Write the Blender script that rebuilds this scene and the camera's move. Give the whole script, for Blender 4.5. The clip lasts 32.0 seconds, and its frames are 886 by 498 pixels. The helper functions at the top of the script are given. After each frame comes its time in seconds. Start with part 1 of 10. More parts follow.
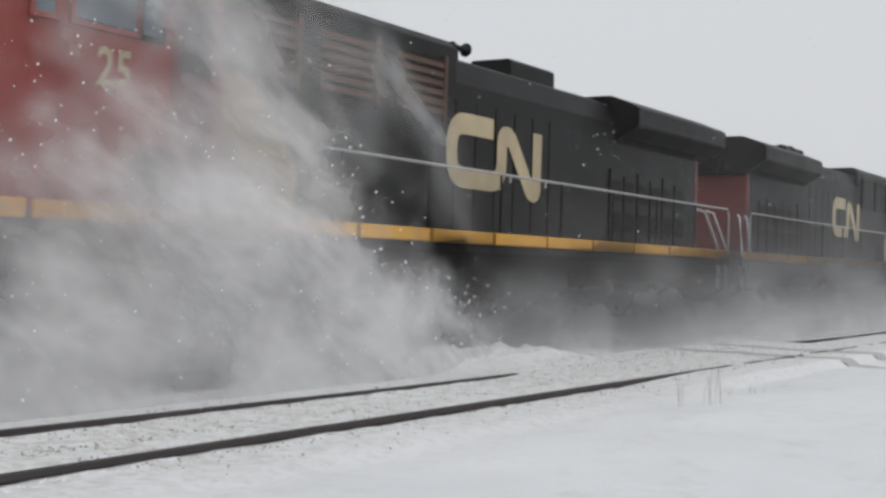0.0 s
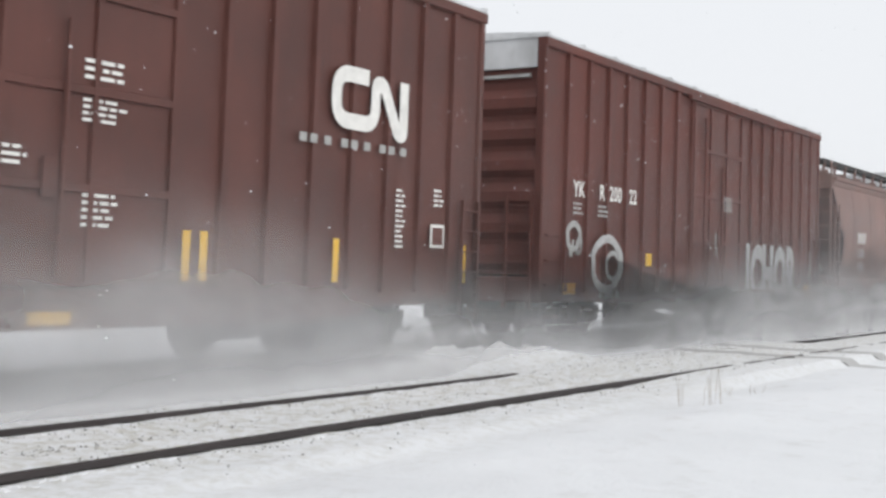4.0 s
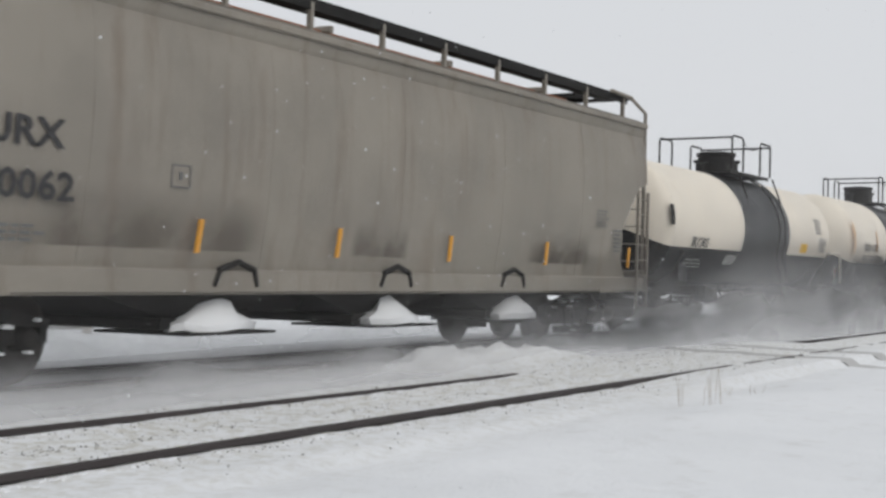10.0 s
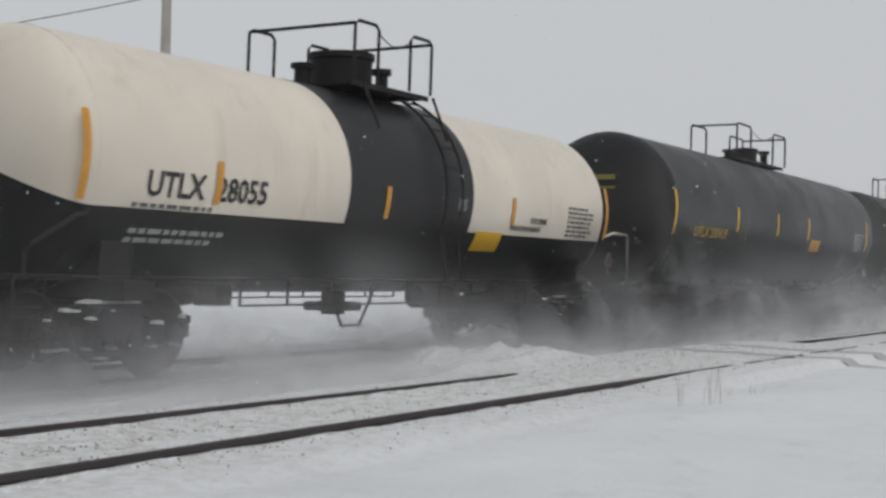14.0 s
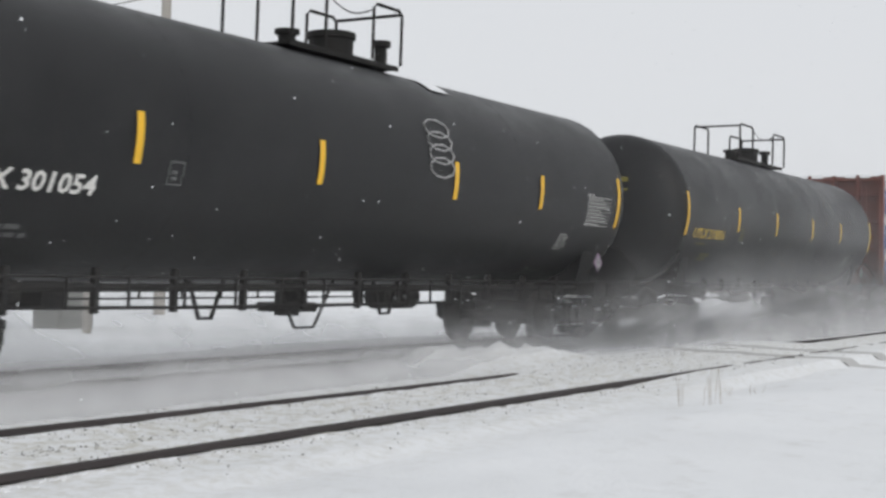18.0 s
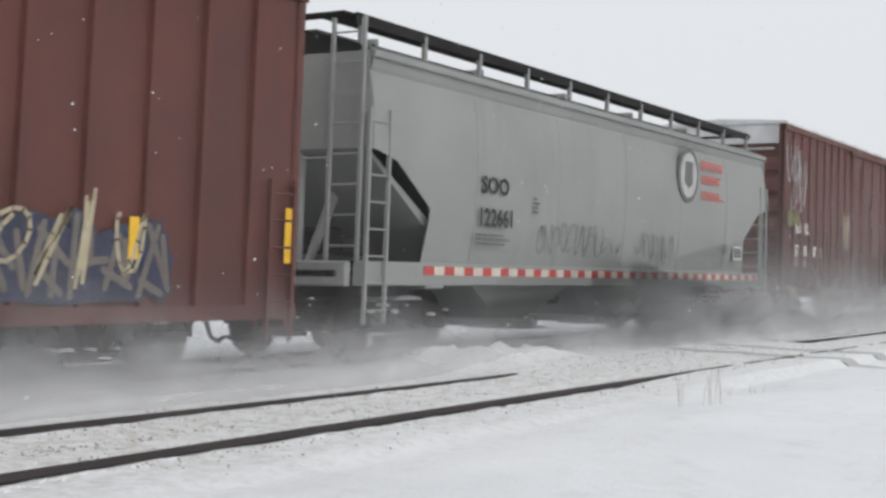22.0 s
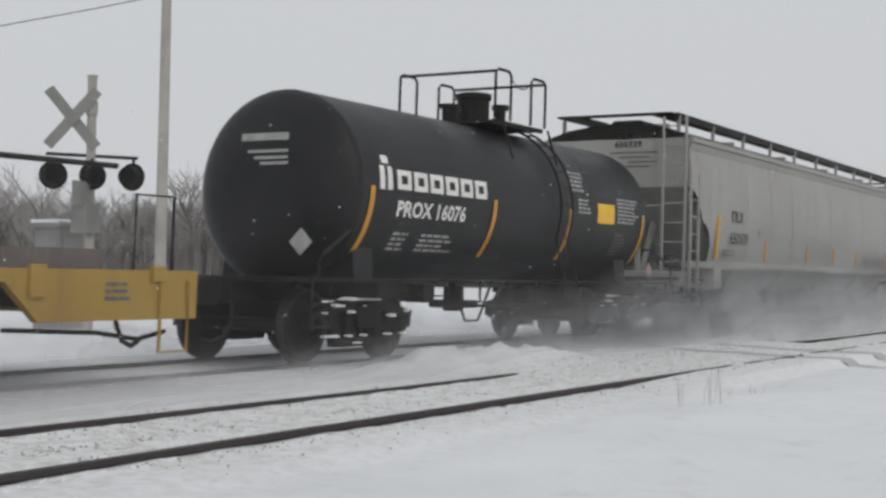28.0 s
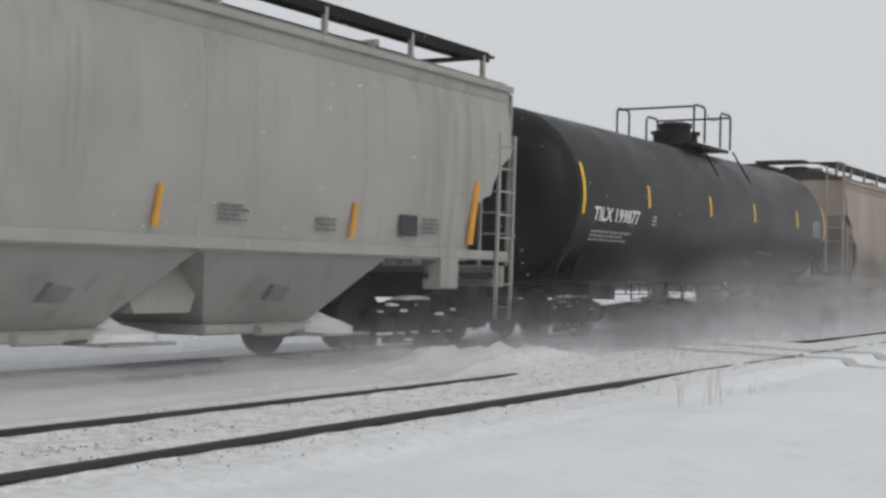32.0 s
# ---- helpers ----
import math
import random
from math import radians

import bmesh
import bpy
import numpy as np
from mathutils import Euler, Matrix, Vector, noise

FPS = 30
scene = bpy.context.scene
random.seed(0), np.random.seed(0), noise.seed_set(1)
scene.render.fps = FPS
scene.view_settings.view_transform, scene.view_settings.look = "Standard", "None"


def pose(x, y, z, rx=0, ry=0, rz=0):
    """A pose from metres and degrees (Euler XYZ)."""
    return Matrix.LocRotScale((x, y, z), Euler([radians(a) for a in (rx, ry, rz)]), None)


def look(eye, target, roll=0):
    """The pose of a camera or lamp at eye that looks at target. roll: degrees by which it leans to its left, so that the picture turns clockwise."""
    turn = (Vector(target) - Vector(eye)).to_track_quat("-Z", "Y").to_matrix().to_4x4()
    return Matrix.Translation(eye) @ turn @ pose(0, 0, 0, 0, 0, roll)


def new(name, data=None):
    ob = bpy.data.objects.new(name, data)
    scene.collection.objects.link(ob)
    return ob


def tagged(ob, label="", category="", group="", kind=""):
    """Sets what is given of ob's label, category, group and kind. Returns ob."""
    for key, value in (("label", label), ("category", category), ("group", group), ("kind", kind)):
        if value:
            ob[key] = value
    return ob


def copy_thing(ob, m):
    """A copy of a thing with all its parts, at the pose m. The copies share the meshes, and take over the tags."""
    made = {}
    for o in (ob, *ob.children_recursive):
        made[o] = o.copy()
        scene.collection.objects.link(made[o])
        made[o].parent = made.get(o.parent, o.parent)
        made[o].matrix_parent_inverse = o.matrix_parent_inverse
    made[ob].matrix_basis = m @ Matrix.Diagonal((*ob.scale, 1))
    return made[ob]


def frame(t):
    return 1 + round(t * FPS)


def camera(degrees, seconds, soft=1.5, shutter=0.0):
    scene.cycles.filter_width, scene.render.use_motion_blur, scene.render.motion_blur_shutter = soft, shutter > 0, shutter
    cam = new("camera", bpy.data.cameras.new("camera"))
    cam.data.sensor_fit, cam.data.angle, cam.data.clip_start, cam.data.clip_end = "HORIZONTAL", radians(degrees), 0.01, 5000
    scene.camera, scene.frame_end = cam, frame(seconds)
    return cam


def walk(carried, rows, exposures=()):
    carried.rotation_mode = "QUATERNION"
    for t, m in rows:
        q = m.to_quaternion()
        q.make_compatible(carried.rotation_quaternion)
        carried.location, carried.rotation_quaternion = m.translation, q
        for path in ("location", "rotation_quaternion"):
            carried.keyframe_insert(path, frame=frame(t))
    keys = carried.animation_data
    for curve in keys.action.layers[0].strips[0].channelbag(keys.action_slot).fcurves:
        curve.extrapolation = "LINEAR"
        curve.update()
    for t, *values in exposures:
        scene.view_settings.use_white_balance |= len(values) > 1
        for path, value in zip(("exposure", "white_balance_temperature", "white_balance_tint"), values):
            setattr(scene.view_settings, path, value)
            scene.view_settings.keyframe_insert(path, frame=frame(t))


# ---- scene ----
cam = camera(35.96, 32.0, 2.8, 0.4)
scene.cycles.rolling_shutter_type, scene.cycles.rolling_shutter_duration = "TOP", 0.15
EYE = (0.0, 0.0, 1.11)
TRACK_Y, SIDING_Y = 10.583, 6.524
AIM = pose(*EYE, 90 + 1.071, 0, -59.625) @ pose(0, 0, 0, 0, 0, 1.039)
walk(cam, [(0.0, AIM), (32.0, AIM)],
     exposures=[(0.0, -0.18), (1.0, -0.08), (2.0, 0.08), (3.0, 0.2), (4.0, 0.22), (7.0, 0.25), (8.0, 0.2), (9.0, -0.02), (10.0, -0.12), (11.0, -0.4), (12.0, -0.36), (13.0, -0.1), (14.0, -0.45),
                (15.0, -0.03), (18.0, -0.05), (19.0, -0.02), (20.0, 0.0), (21.0, 0.15), (22.0, 0.05), (23.0, 0.2), (24.0, 0.22), (25.0, -0.2), (27.5, -0.65), (28.0, -0.33), (29.0, -0.27), (30.0, -0.27), (32.0, -0.28)])

# ---- sky and sun: even overcast ----
world = bpy.data.worlds.new("overcast_sky")
scene.world = world
world.use_nodes = True
wn, wl = world.node_tree.nodes, world.node_tree.links
wn.clear()
w_out = wn.new("ShaderNodeOutputWorld")
w_bg = wn.new("ShaderNodeBackground")
w_sky = wn.new("ShaderNodeTexSky")
w_sky.sky_type, w_sky.sun_disc = "NISHITA", False
w_sky.sun_elevation, w_sky.sun_rotation = radians(28), radians(200)
w_sky.air_density, w_sky.dust_density, w_sky.ozone_density = 1.0, 6.0, 1.0
w_dim = wn.new("ShaderNodeMix")
w_dim.data_type = "RGBA"
w_dim.blend_type = "MIX"
w_dim.inputs["Factor"].default_value = 0.95
w_dim.inputs[7].default_value = (7.68, 7.86, 8.16, 1)
wl.new(w_sky.outputs[0], w_dim.inputs[6])
wl.new(w_dim.outputs[2], w_bg.inputs["Color"])
w_bg.inputs["Strength"].default_value = 0.1
wl.new(w_bg.outputs[0], w_out.inputs[0])

sun = new("sun", bpy.data.lights.new("sun", "SUN"))
sun.data.energy, sun.data.angle, sun.data.color = 0.8, radians(40), (1.0, 0.97, 0.93)
sun.matrix_world = look((-20, -40, 40), (10, 10, 0))


# ---- materials ----
def nodes_of(name):
    m = bpy.data.materials.new(name)
    m.use_nodes = True
    nt = m.node_tree
    return m, nt, nt.nodes["Principled BSDF"]


def tex(nt, scale, detail=4, rough=0.6, stretch=(1, 1, 1)):
    co = nt.nodes.new("ShaderNodeTexCoord")
    mp = nt.nodes.new("ShaderNodeMapping")
    mp.inputs["Scale"].default_value = stretch
    no = nt.nodes.new("ShaderNodeTexNoise")
    no.inputs["Scale"].default_value, no.inputs["Detail"].default_value, no.inputs["Roughness"].default_value = scale, detail, rough
    nt.links.new(co.outputs["Object"], mp.inputs[0])
    nt.links.new(mp.outputs[0], no.inputs["Vector"])
    return no.outputs["Fac"]


def ramp(nt, fac, a, b, lo=0.0, hi=1.0):
    r = nt.nodes.new("ShaderNodeMapRange")
    r.inputs[1].default_value, r.inputs[2].default_value, r.inputs[3].default_value, r.inputs[4].default_value = a, b, lo, hi
    nt.links.new(fac, r.inputs[0])
    return r.outputs[0]


def mixed(nt, fac, a, b):
    mx = nt.nodes.new("ShaderNodeMix")
    mx.data_type = "RGBA"
    for sock, v in ((mx.inputs[0], fac), (mx.inputs[6], a), (mx.inputs[7], b)):
        if isinstance(v, (tuple, float, int)):
            sock.default_value = (*v, 1) if isinstance(v, tuple) else v
        else:
            nt.links.new(v, sock)
    return mx.outputs[2]


def bumped(nt, bsdf, fac, strength, dist):
    b = nt.nodes.new("ShaderNodeBump")
    b.inputs["Strength"].default_value, b.inputs["Distance"].default_value = strength, dist
    nt.links.new(fac, b.inputs["Height"])
    nt.links.new(b.outputs[0], bsdf.inputs["Normal"])


def paint(name, rgb, rough=0.55, stain=(0.05, 0.03, 0.02), wear=0.5, streak=0.4, metal=0.0, vary=0.25, relief=0.25, sheen=0.5):
    """Weathered paint: broad fading, run-down streaks, small chips and a fine relief."""
    m, nt, b = nodes_of(name)
    broad = tex(nt, 0.7, 5, 0.6)
    fade = tuple(min(1, c * (1 + vary) + 0.012) for c in rgb)
    dark = tuple(c * (1 - vary) for c in rgb)
    col = mixed(nt, ramp(nt, broad, 0.3, 0.7), dark, fade)
    runs = tex(nt, 1.6, 5, 0.65, (2.6, 2.6, 0.16))
    col = mixed(nt, ramp(nt, runs, 0.52, 0.78, 0, streak), col, stain)
    chips = tex(nt, 9, 6, 0.7)
    col = mixed(nt, ramp(nt, chips, 0.63, 0.70, 0, wear), col, stain)
    nt.links.new(col, b.inputs["Base Color"])
    nt.links.new(ramp(nt, broad, 0.3, 0.7, rough - 0.08, min(1, rough + 0.15)), b.inputs["Roughness"])
    b.inputs["Metallic"].default_value = metal
    b.inputs["Specular IOR Level"].default_value = sheen
    bumped(nt, b, tex(nt, 2.2, 3), relief, 0.02)
    return m


def plain(name, rgb, rough=0.6, metal=0.0, grain=0.18):
    m, nt, b = nodes_of(name)
    n = tex(nt, 6, 5, 0.65)
    col = mixed(nt, ramp(nt, n, 0.3, 0.7), tuple(c * (1 - grain) for c in rgb), tuple(min(1, c * (1 + grain)) for c in rgb))
    nt.links.new(col, b.inputs["Base Color"])
    b.inputs["Roughness"].default_value, b.inputs["Metallic"].default_value = rough, metal
    return m


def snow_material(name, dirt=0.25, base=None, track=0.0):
    """Old snow; track: gravel dust and dead grass that gathers along the siding's rails, and shade coloured in along
    the main line.
    """
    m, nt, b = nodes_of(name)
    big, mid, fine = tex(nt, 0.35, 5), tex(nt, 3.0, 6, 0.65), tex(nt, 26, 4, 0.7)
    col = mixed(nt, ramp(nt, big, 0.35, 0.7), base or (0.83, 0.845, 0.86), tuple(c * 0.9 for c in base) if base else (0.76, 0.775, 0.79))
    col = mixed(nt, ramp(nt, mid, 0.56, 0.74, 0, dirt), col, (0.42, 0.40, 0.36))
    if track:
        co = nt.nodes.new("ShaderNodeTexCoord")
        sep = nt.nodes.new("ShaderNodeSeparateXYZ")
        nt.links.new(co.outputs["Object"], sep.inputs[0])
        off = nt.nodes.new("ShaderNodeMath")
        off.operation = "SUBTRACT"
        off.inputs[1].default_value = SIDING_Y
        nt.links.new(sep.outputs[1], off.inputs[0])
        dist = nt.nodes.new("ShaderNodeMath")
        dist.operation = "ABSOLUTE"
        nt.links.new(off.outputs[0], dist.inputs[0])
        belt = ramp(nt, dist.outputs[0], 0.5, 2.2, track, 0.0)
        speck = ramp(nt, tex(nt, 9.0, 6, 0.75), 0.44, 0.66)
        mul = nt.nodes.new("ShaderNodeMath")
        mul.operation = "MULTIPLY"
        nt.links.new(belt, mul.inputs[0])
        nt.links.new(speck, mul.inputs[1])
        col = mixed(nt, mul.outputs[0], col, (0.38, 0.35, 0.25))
        # train's shade and the drift's grey, put into the snow's colour
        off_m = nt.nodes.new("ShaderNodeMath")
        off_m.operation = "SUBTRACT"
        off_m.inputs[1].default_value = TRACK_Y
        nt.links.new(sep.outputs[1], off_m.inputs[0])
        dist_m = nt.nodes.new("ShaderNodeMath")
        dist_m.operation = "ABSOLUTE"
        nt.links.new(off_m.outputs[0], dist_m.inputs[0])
        track_shade = nt.nodes.new("ShaderNodeMath")
        track_shade.operation = "MULTIPLY"
        nt.links.new(ramp(nt, dist_m.outputs[0], 1.5, 3.6, 0.95, 0.0), track_shade.inputs[0])
        nt.links.new(ramp(nt, big, 0.3, 0.7, 0.6, 1.0), track_shade.inputs[1])
        col = mixed(nt, track_shade.outputs[0], col, (0.50, 0.505, 0.515))
    nt.links.new(col, b.inputs["Base Color"])
    b.inputs["Roughness"].default_value = 0.75
    b.inputs["Specular IOR Level"].default_value = 0.2
    add = nt.nodes.new("ShaderNodeMath")
    add.operation = "MULTIPLY_ADD"
    nt.links.new(fine, add.inputs[0])
    add.inputs[1].default_value = 0.22
    nt.links.new(mid, add.inputs[2])
    bumped(nt, b, add.outputs[0], 0.5, 0.06)
    return m


def drift_material(name, density, size, slant, gap=0.5, rag=2.4, sheer=0.35, tone=0.74, shoulder=0.25):
    """Airborne snow, grains too fine to see singly: ragged streaks that thin out to the rim (UV: fade at the ends, height)."""
    m = bpy.data.materials.new(name)
    m.use_nodes = True
    nt = m.node_tree
    nt.nodes.clear()
    out = nt.nodes.new("ShaderNodeOutputMaterial")
    clear = nt.nodes.new("ShaderNodeBsdfTransparent")
    dif = nt.nodes.new("ShaderNodeBsdfDiffuse")
    dif.inputs[0].default_value = (tone, tone * 1.005, tone * 1.02, 1)
    tr = nt.nodes.new("ShaderNodeBsdfTranslucent")
    tr.inputs[0].default_value = (tone, tone * 1.005, tone * 1.02, 1)
    both = nt.nodes.new("ShaderNodeMixShader")
    both.inputs[0].default_value = sheer
    nt.links.new(dif.outputs[0], both.inputs[1])
    nt.links.new(tr.outputs[0], both.inputs[2])
    uv = nt.nodes.new("ShaderNodeUVMap")
    sep = nt.nodes.new("ShaderNodeSeparateXYZ")
    nt.links.new(uv.outputs[0], sep.inputs[0])
    co = nt.nodes.new("ShaderNodeTexCoord")

    def streaks(scale, stretch, turn, detail):
        mp = nt.nodes.new("ShaderNodeMapping")
        mp.vector_type = "TEXTURE"
        mp.inputs["Rotation"].default_value = (0, radians(turn), 0)
        mp.inputs["Scale"].default_value = (size * stretch, size, size)
        nt.links.new(co.outputs["Object"], mp.inputs[0])
        no = nt.nodes.new("ShaderNodeTexNoise")
        no.inputs["Scale"].default_value, no.inputs["Detail"].default_value, no.inputs["Roughness"].default_value = scale, detail, 0.6
        no.inputs["Distortion"].default_value = 0.25
        nt.links.new(mp.outputs[0], no.inputs["Vector"])
        return no.outputs["Fac"]

    def math_(op, a, b_):
        nd = nt.nodes.new("ShaderNodeMath")
        nd.operation = op
        for k, x in enumerate((a, b_)):
            if isinstance(x, (int, float)):
                nd.inputs[k].default_value = x
            else:
                nt.links.new(x, nd.inputs[k])
        return nd.outputs[0]

    def soft_step(x, lo, hi, a=0.0, b_=1.0):
        r = nt.nodes.new("ShaderNodeMapRange")
        r.interpolation_type = "SMOOTHSTEP"
        r.inputs[1].default_value, r.inputs[2].default_value, r.inputs[3].default_value, r.inputs[4].default_value = lo, hi, a, b_
        nt.links.new(x, r.inputs[0])
        return r.outputs[0]

    big, fine = streaks(0.8, 1.6, slant * 0.7, 3), streaks(2.0, 2.2, slant, 3)
    mixed_ = math_("ADD", math_("MULTIPLY", big, 0.65), math_("MULTIPLY", fine, 0.35))
    depth = math_("SUBTRACT", 1.0, sep.outputs[1])
    body = math_("ADD", depth, math_("MULTIPLY", math_("SUBTRACT", mixed_, 0.5), rag))
    edge = soft_step(body, 0.0, 1.0)
    curl = soft_step(mixed_, 0.34, 0.66, 1.0 - gap, 1.0)
    low = soft_step(sep.outputs[1], shoulder, 1.0, 1.0, 0.0)
    alpha = math_("MULTIPLY", math_("MULTIPLY", edge, curl), math_("MULTIPLY", low, density))
    alpha = math_("MULTIPLY", alpha, soft_step(sep.outputs[0], 0.0, 1.0))
    mx = nt.nodes.new("ShaderNodeMixShader")
    nt.links.new(alpha, mx.inputs[0])
    nt.links.new(clear.outputs[0], mx.inputs[1])
    nt.links.new(both.outputs[0], mx.inputs[2])
    nt.links.new(mx.outputs[0], out.inputs[0])
    return m


def overspray(name, rgb, density):
    """Spray paint that thins out to its rim in speckles (UV: fade at the ends, height)."""
    m, nt, b = nodes_of(name)
    col = mixed(nt, ramp(nt, tex(nt, 3, 4, 0.6), 0.3, 0.7), tuple(c * 0.6 for c in rgb), tuple(c * 1.3 for c in rgb))
    nt.links.new(col, b.inputs["Base Color"])
    b.inputs["Roughness"].default_value = 0.65
    uv = nt.nodes.new("ShaderNodeUVMap")
    sep = nt.nodes.new("ShaderNodeSeparateXYZ")
    nt.links.new(uv.outputs[0], sep.inputs[0])

    def calc(op, p, q):
        nd = nt.nodes.new("ShaderNodeMath")
        nd.operation = op
        nd.use_clamp = True
        for k, v in enumerate((p, q)):
            if isinstance(v, (int, float)):
                nd.inputs[k].default_value = v
            else:
                nt.links.new(v, nd.inputs[k])
        return nd.outputs[0]
    cover = calc("SUBTRACT", 1.35, calc("MULTIPLY", sep.outputs[1], 1.0))
    cover = calc("MULTIPLY", cover, ramp(nt, tex(nt, 1.4, 5, 0.65), 0.32, 0.56))
    cover = calc("MULTIPLY", cover, calc("SUBTRACT", 1.0, calc("POWER", sep.outputs[1], 2.5)))
    cover = calc("MULTIPLY", calc("MULTIPLY", cover, sep.outputs[0]), density)
    nt.links.new(cover, b.inputs["Alpha"])
    return m


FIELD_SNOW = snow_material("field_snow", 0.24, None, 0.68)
SNOW_CAP = snow_material("snow_cap", 0.05)
BROWN = paint("brown_paint", (0.100, 0.0245, 0.0165), 0.6, (0.05, 0.025, 0.02))
BROWN_2 = paint("dark_brown_paint", (0.096, 0.031, 0.023), 0.6, (0.05, 0.025, 0.02))
RED_OXIDE = paint("red_oxide_paint", (0.142, 0.034, 0.022), 0.6, (0.07, 0.03, 0.02))
# green darkened for boxcar ends: shade between the cars put into the colour
SHADED_GREEN = paint("shaded_green_paint", (0.036, 0.075, 0.062), 0.7, (0.02, 0.018, 0.015), 0.5, 0.5)
GREEN = paint("green_paint", (0.064, 0.106, 0.086), 0.6, (0.10, 0.055, 0.03), 0.7, 0.6)
FASCIA = paint("rusty_faded_green", (0.115, 0.080, 0.052), 0.8, (0.07, 0.09, 0.07), 0.6, 0.5)
FADED = paint("bleached_green", (0.20, 0.22, 0.18), 0.7, (0.12, 0.10, 0.07), 0.5, 0.4)
RUST_DARK = paint("dark_rust", (0.135, 0.055, 0.027), 0.85, (0.05, 0.04, 0.03), 0.7, 0.7)
RUST = paint("rusted_steel", (0.20, 0.075, 0.030), 0.8, (0.06, 0.025, 0.012), 0.7, 0.6)
GALV = paint("galvanised_steel", (0.55, 0.56, 0.57), 0.5, (0.25, 0.24, 0.22), 0.2, 0.3)
TANK_BLACK = paint("black_tank_paint", (0.0085, 0.009, 0.0100), 0.38, (0.020, 0.020, 0.020), 0.06, 0.2, 0, 0.25, 0.10, 0.2)
TANK_GREEN = paint("dark_green_tank_paint", (0.022, 0.026, 0.020), 0.5, (0.04, 0.04, 0.036), 0.08, 0.25, 0, 0.25, 0.10, 0.2)
TANK_WHITE = paint("cream_tank_paint", (0.74, 0.68, 0.58), 0.5, (0.33, 0.25, 0.16), 0.15, 0.25, 0, 0.08)
TANK_SNOWY = paint("white_tank_paint", (0.62, 0.60, 0.56), 0.5, (0.4, 0.38, 0.35), 0.15, 0.2, 0, 0.06)
TAUPE = paint("taupe_hopper_paint", (0.225, 0.204, 0.172), 0.6, (0.13, 0.085, 0.055), 0.3, 0.55, 0, 0.15, 0.15)
GREY_HOPPER = paint("grey_hopper_paint", (0.27, 0.28, 0.27), 0.55, (0.2, 0.19, 0.17), 0.2, 0.3, 0, 0.1)
PALE = paint("pale_grey_hopper_paint", (0.325, 0.32, 0.297), 0.6, (0.20, 0.18, 0.15), 0.15, 0.6, 0, 0.1, 0.12)
MAUVE = paint("faded_brown_hopper_paint", (0.22, 0.13, 0.11), 0.65, (0.10, 0.06, 0.05), 0.3, 0.4)
ORANGE_RUST = paint("orange_rust_hopper_paint", (0.31, 0.25, 0.20), 0.7, (0.16, 0.10, 0.07), 0.5, 0.5)
LOCO_WORN = paint("worn_locomotive_red", (0.22, 0.031, 0.024), 0.5, (0.11, 0.035, 0.03), 0.35, 0.35, 0, 0.12)
SLAT_GREY = paint("dirty_brown_steel", (0.14, 0.12, 0.105), 0.7, (0.07, 0.045, 0.035), 0.4, 0.5)
SLAT_BROWN = paint("browned_slats", (0.075, 0.038, 0.022), 0.7, (0.03, 0.02, 0.015), 0.4, 0.4)
LOCO_RED = paint("locomotive_red", (0.37, 0.046, 0.031), 0.4, (0.16, 0.03, 0.02), 0.15, 0.3, 0, 0.12)
# shade put into the red: backlit, dusty rear panel and recessed door
LOCO_DIMMED = paint("dimmed_locomotive_red", (0.115, 0.019, 0.017), 0.5, (0.10, 0.03, 0.02), 0.2, 0.35, 0, 0.12)
LOCO_BLACK = paint("locomotive_black", (0.0095, 0.0098, 0.0098), 0.5, (0.026, 0.025, 0.023), 0.2, 0.4, 0, 0.25, 0.2, 0.16)
LOCO_CREAM = paint("aged_cream", (0.40, 0.33, 0.21), 0.6, (0.2, 0.15, 0.09), 0.4, 0.3)
DARK = paint("grimy_black_steel", (0.0125, 0.012, 0.0115), 0.65, (0.055, 0.045, 0.036), 0.3, 0.3, 0, 0.25, 0.25, 0.15)
# near-black for openings, their inner dark put into the colour, and for black fittings
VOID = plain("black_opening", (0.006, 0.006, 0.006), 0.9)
WHEEL = paint("worn_wheel_steel", (0.030, 0.026, 0.024), 0.6, (0.07, 0.055, 0.045), 0.4, 0.0, 0.2, 0.25, 0.2, 0.2)
RAIL = paint("rail_steel", (0.044, 0.037, 0.037), 0.6, (0.055, 0.036, 0.03), 0.5, 0.1, 0.1, 0.25, 0.2, 0.3)
YELLOW = plain("yellow_reflector", (0.85, 0.50, 0.02), 0.5, 0, 0.08)
STRIPE = paint("yellow_stripe", (0.66, 0.34, 0.03), 0.5, (0.2, 0.12, 0.05), 0.3, 0.3, 0, 0.1)
FLAT_BROWN = paint("grimy_brown_steel", (0.12, 0.075, 0.048), 0.75, (0.05, 0.035, 0.028), 0.4, 0.5)
TTX_YELLOW = paint("flatcar_yellow", (0.33, 0.205, 0.035), 0.6, (0.14, 0.07, 0.03), 0.5, 0.5, 0, 0.15)
AMBER = plain("amber_reflector", (0.62, 0.29, 0.025), 0.5, 0, 0.1)
WHITE = plain("white_lettering", (0.78, 0.77, 0.74), 0.6, 0, 0.12)
GREY_MARK = plain("grey_lettering", (0.36, 0.36, 0.35), 0.6, 0, 0.2)
DIM_MARK = plain("dim_lettering", (0.12, 0.12, 0.12), 0.6, 0, 0.2)
BLACK = plain("black_lettering", (0.02, 0.02, 0.022), 0.6)
GOLD_MARK = plain("gold_lettering", (0.55, 0.37, 0.05), 0.6, 0, 0.15)
OLIVE_MARK = plain("faded_gold_lettering", (0.20, 0.17, 0.03), 0.6, 0, 0.2)
RED_MARK = plain("red_lettering", (0.62, 0.05, 0.03), 0.6)
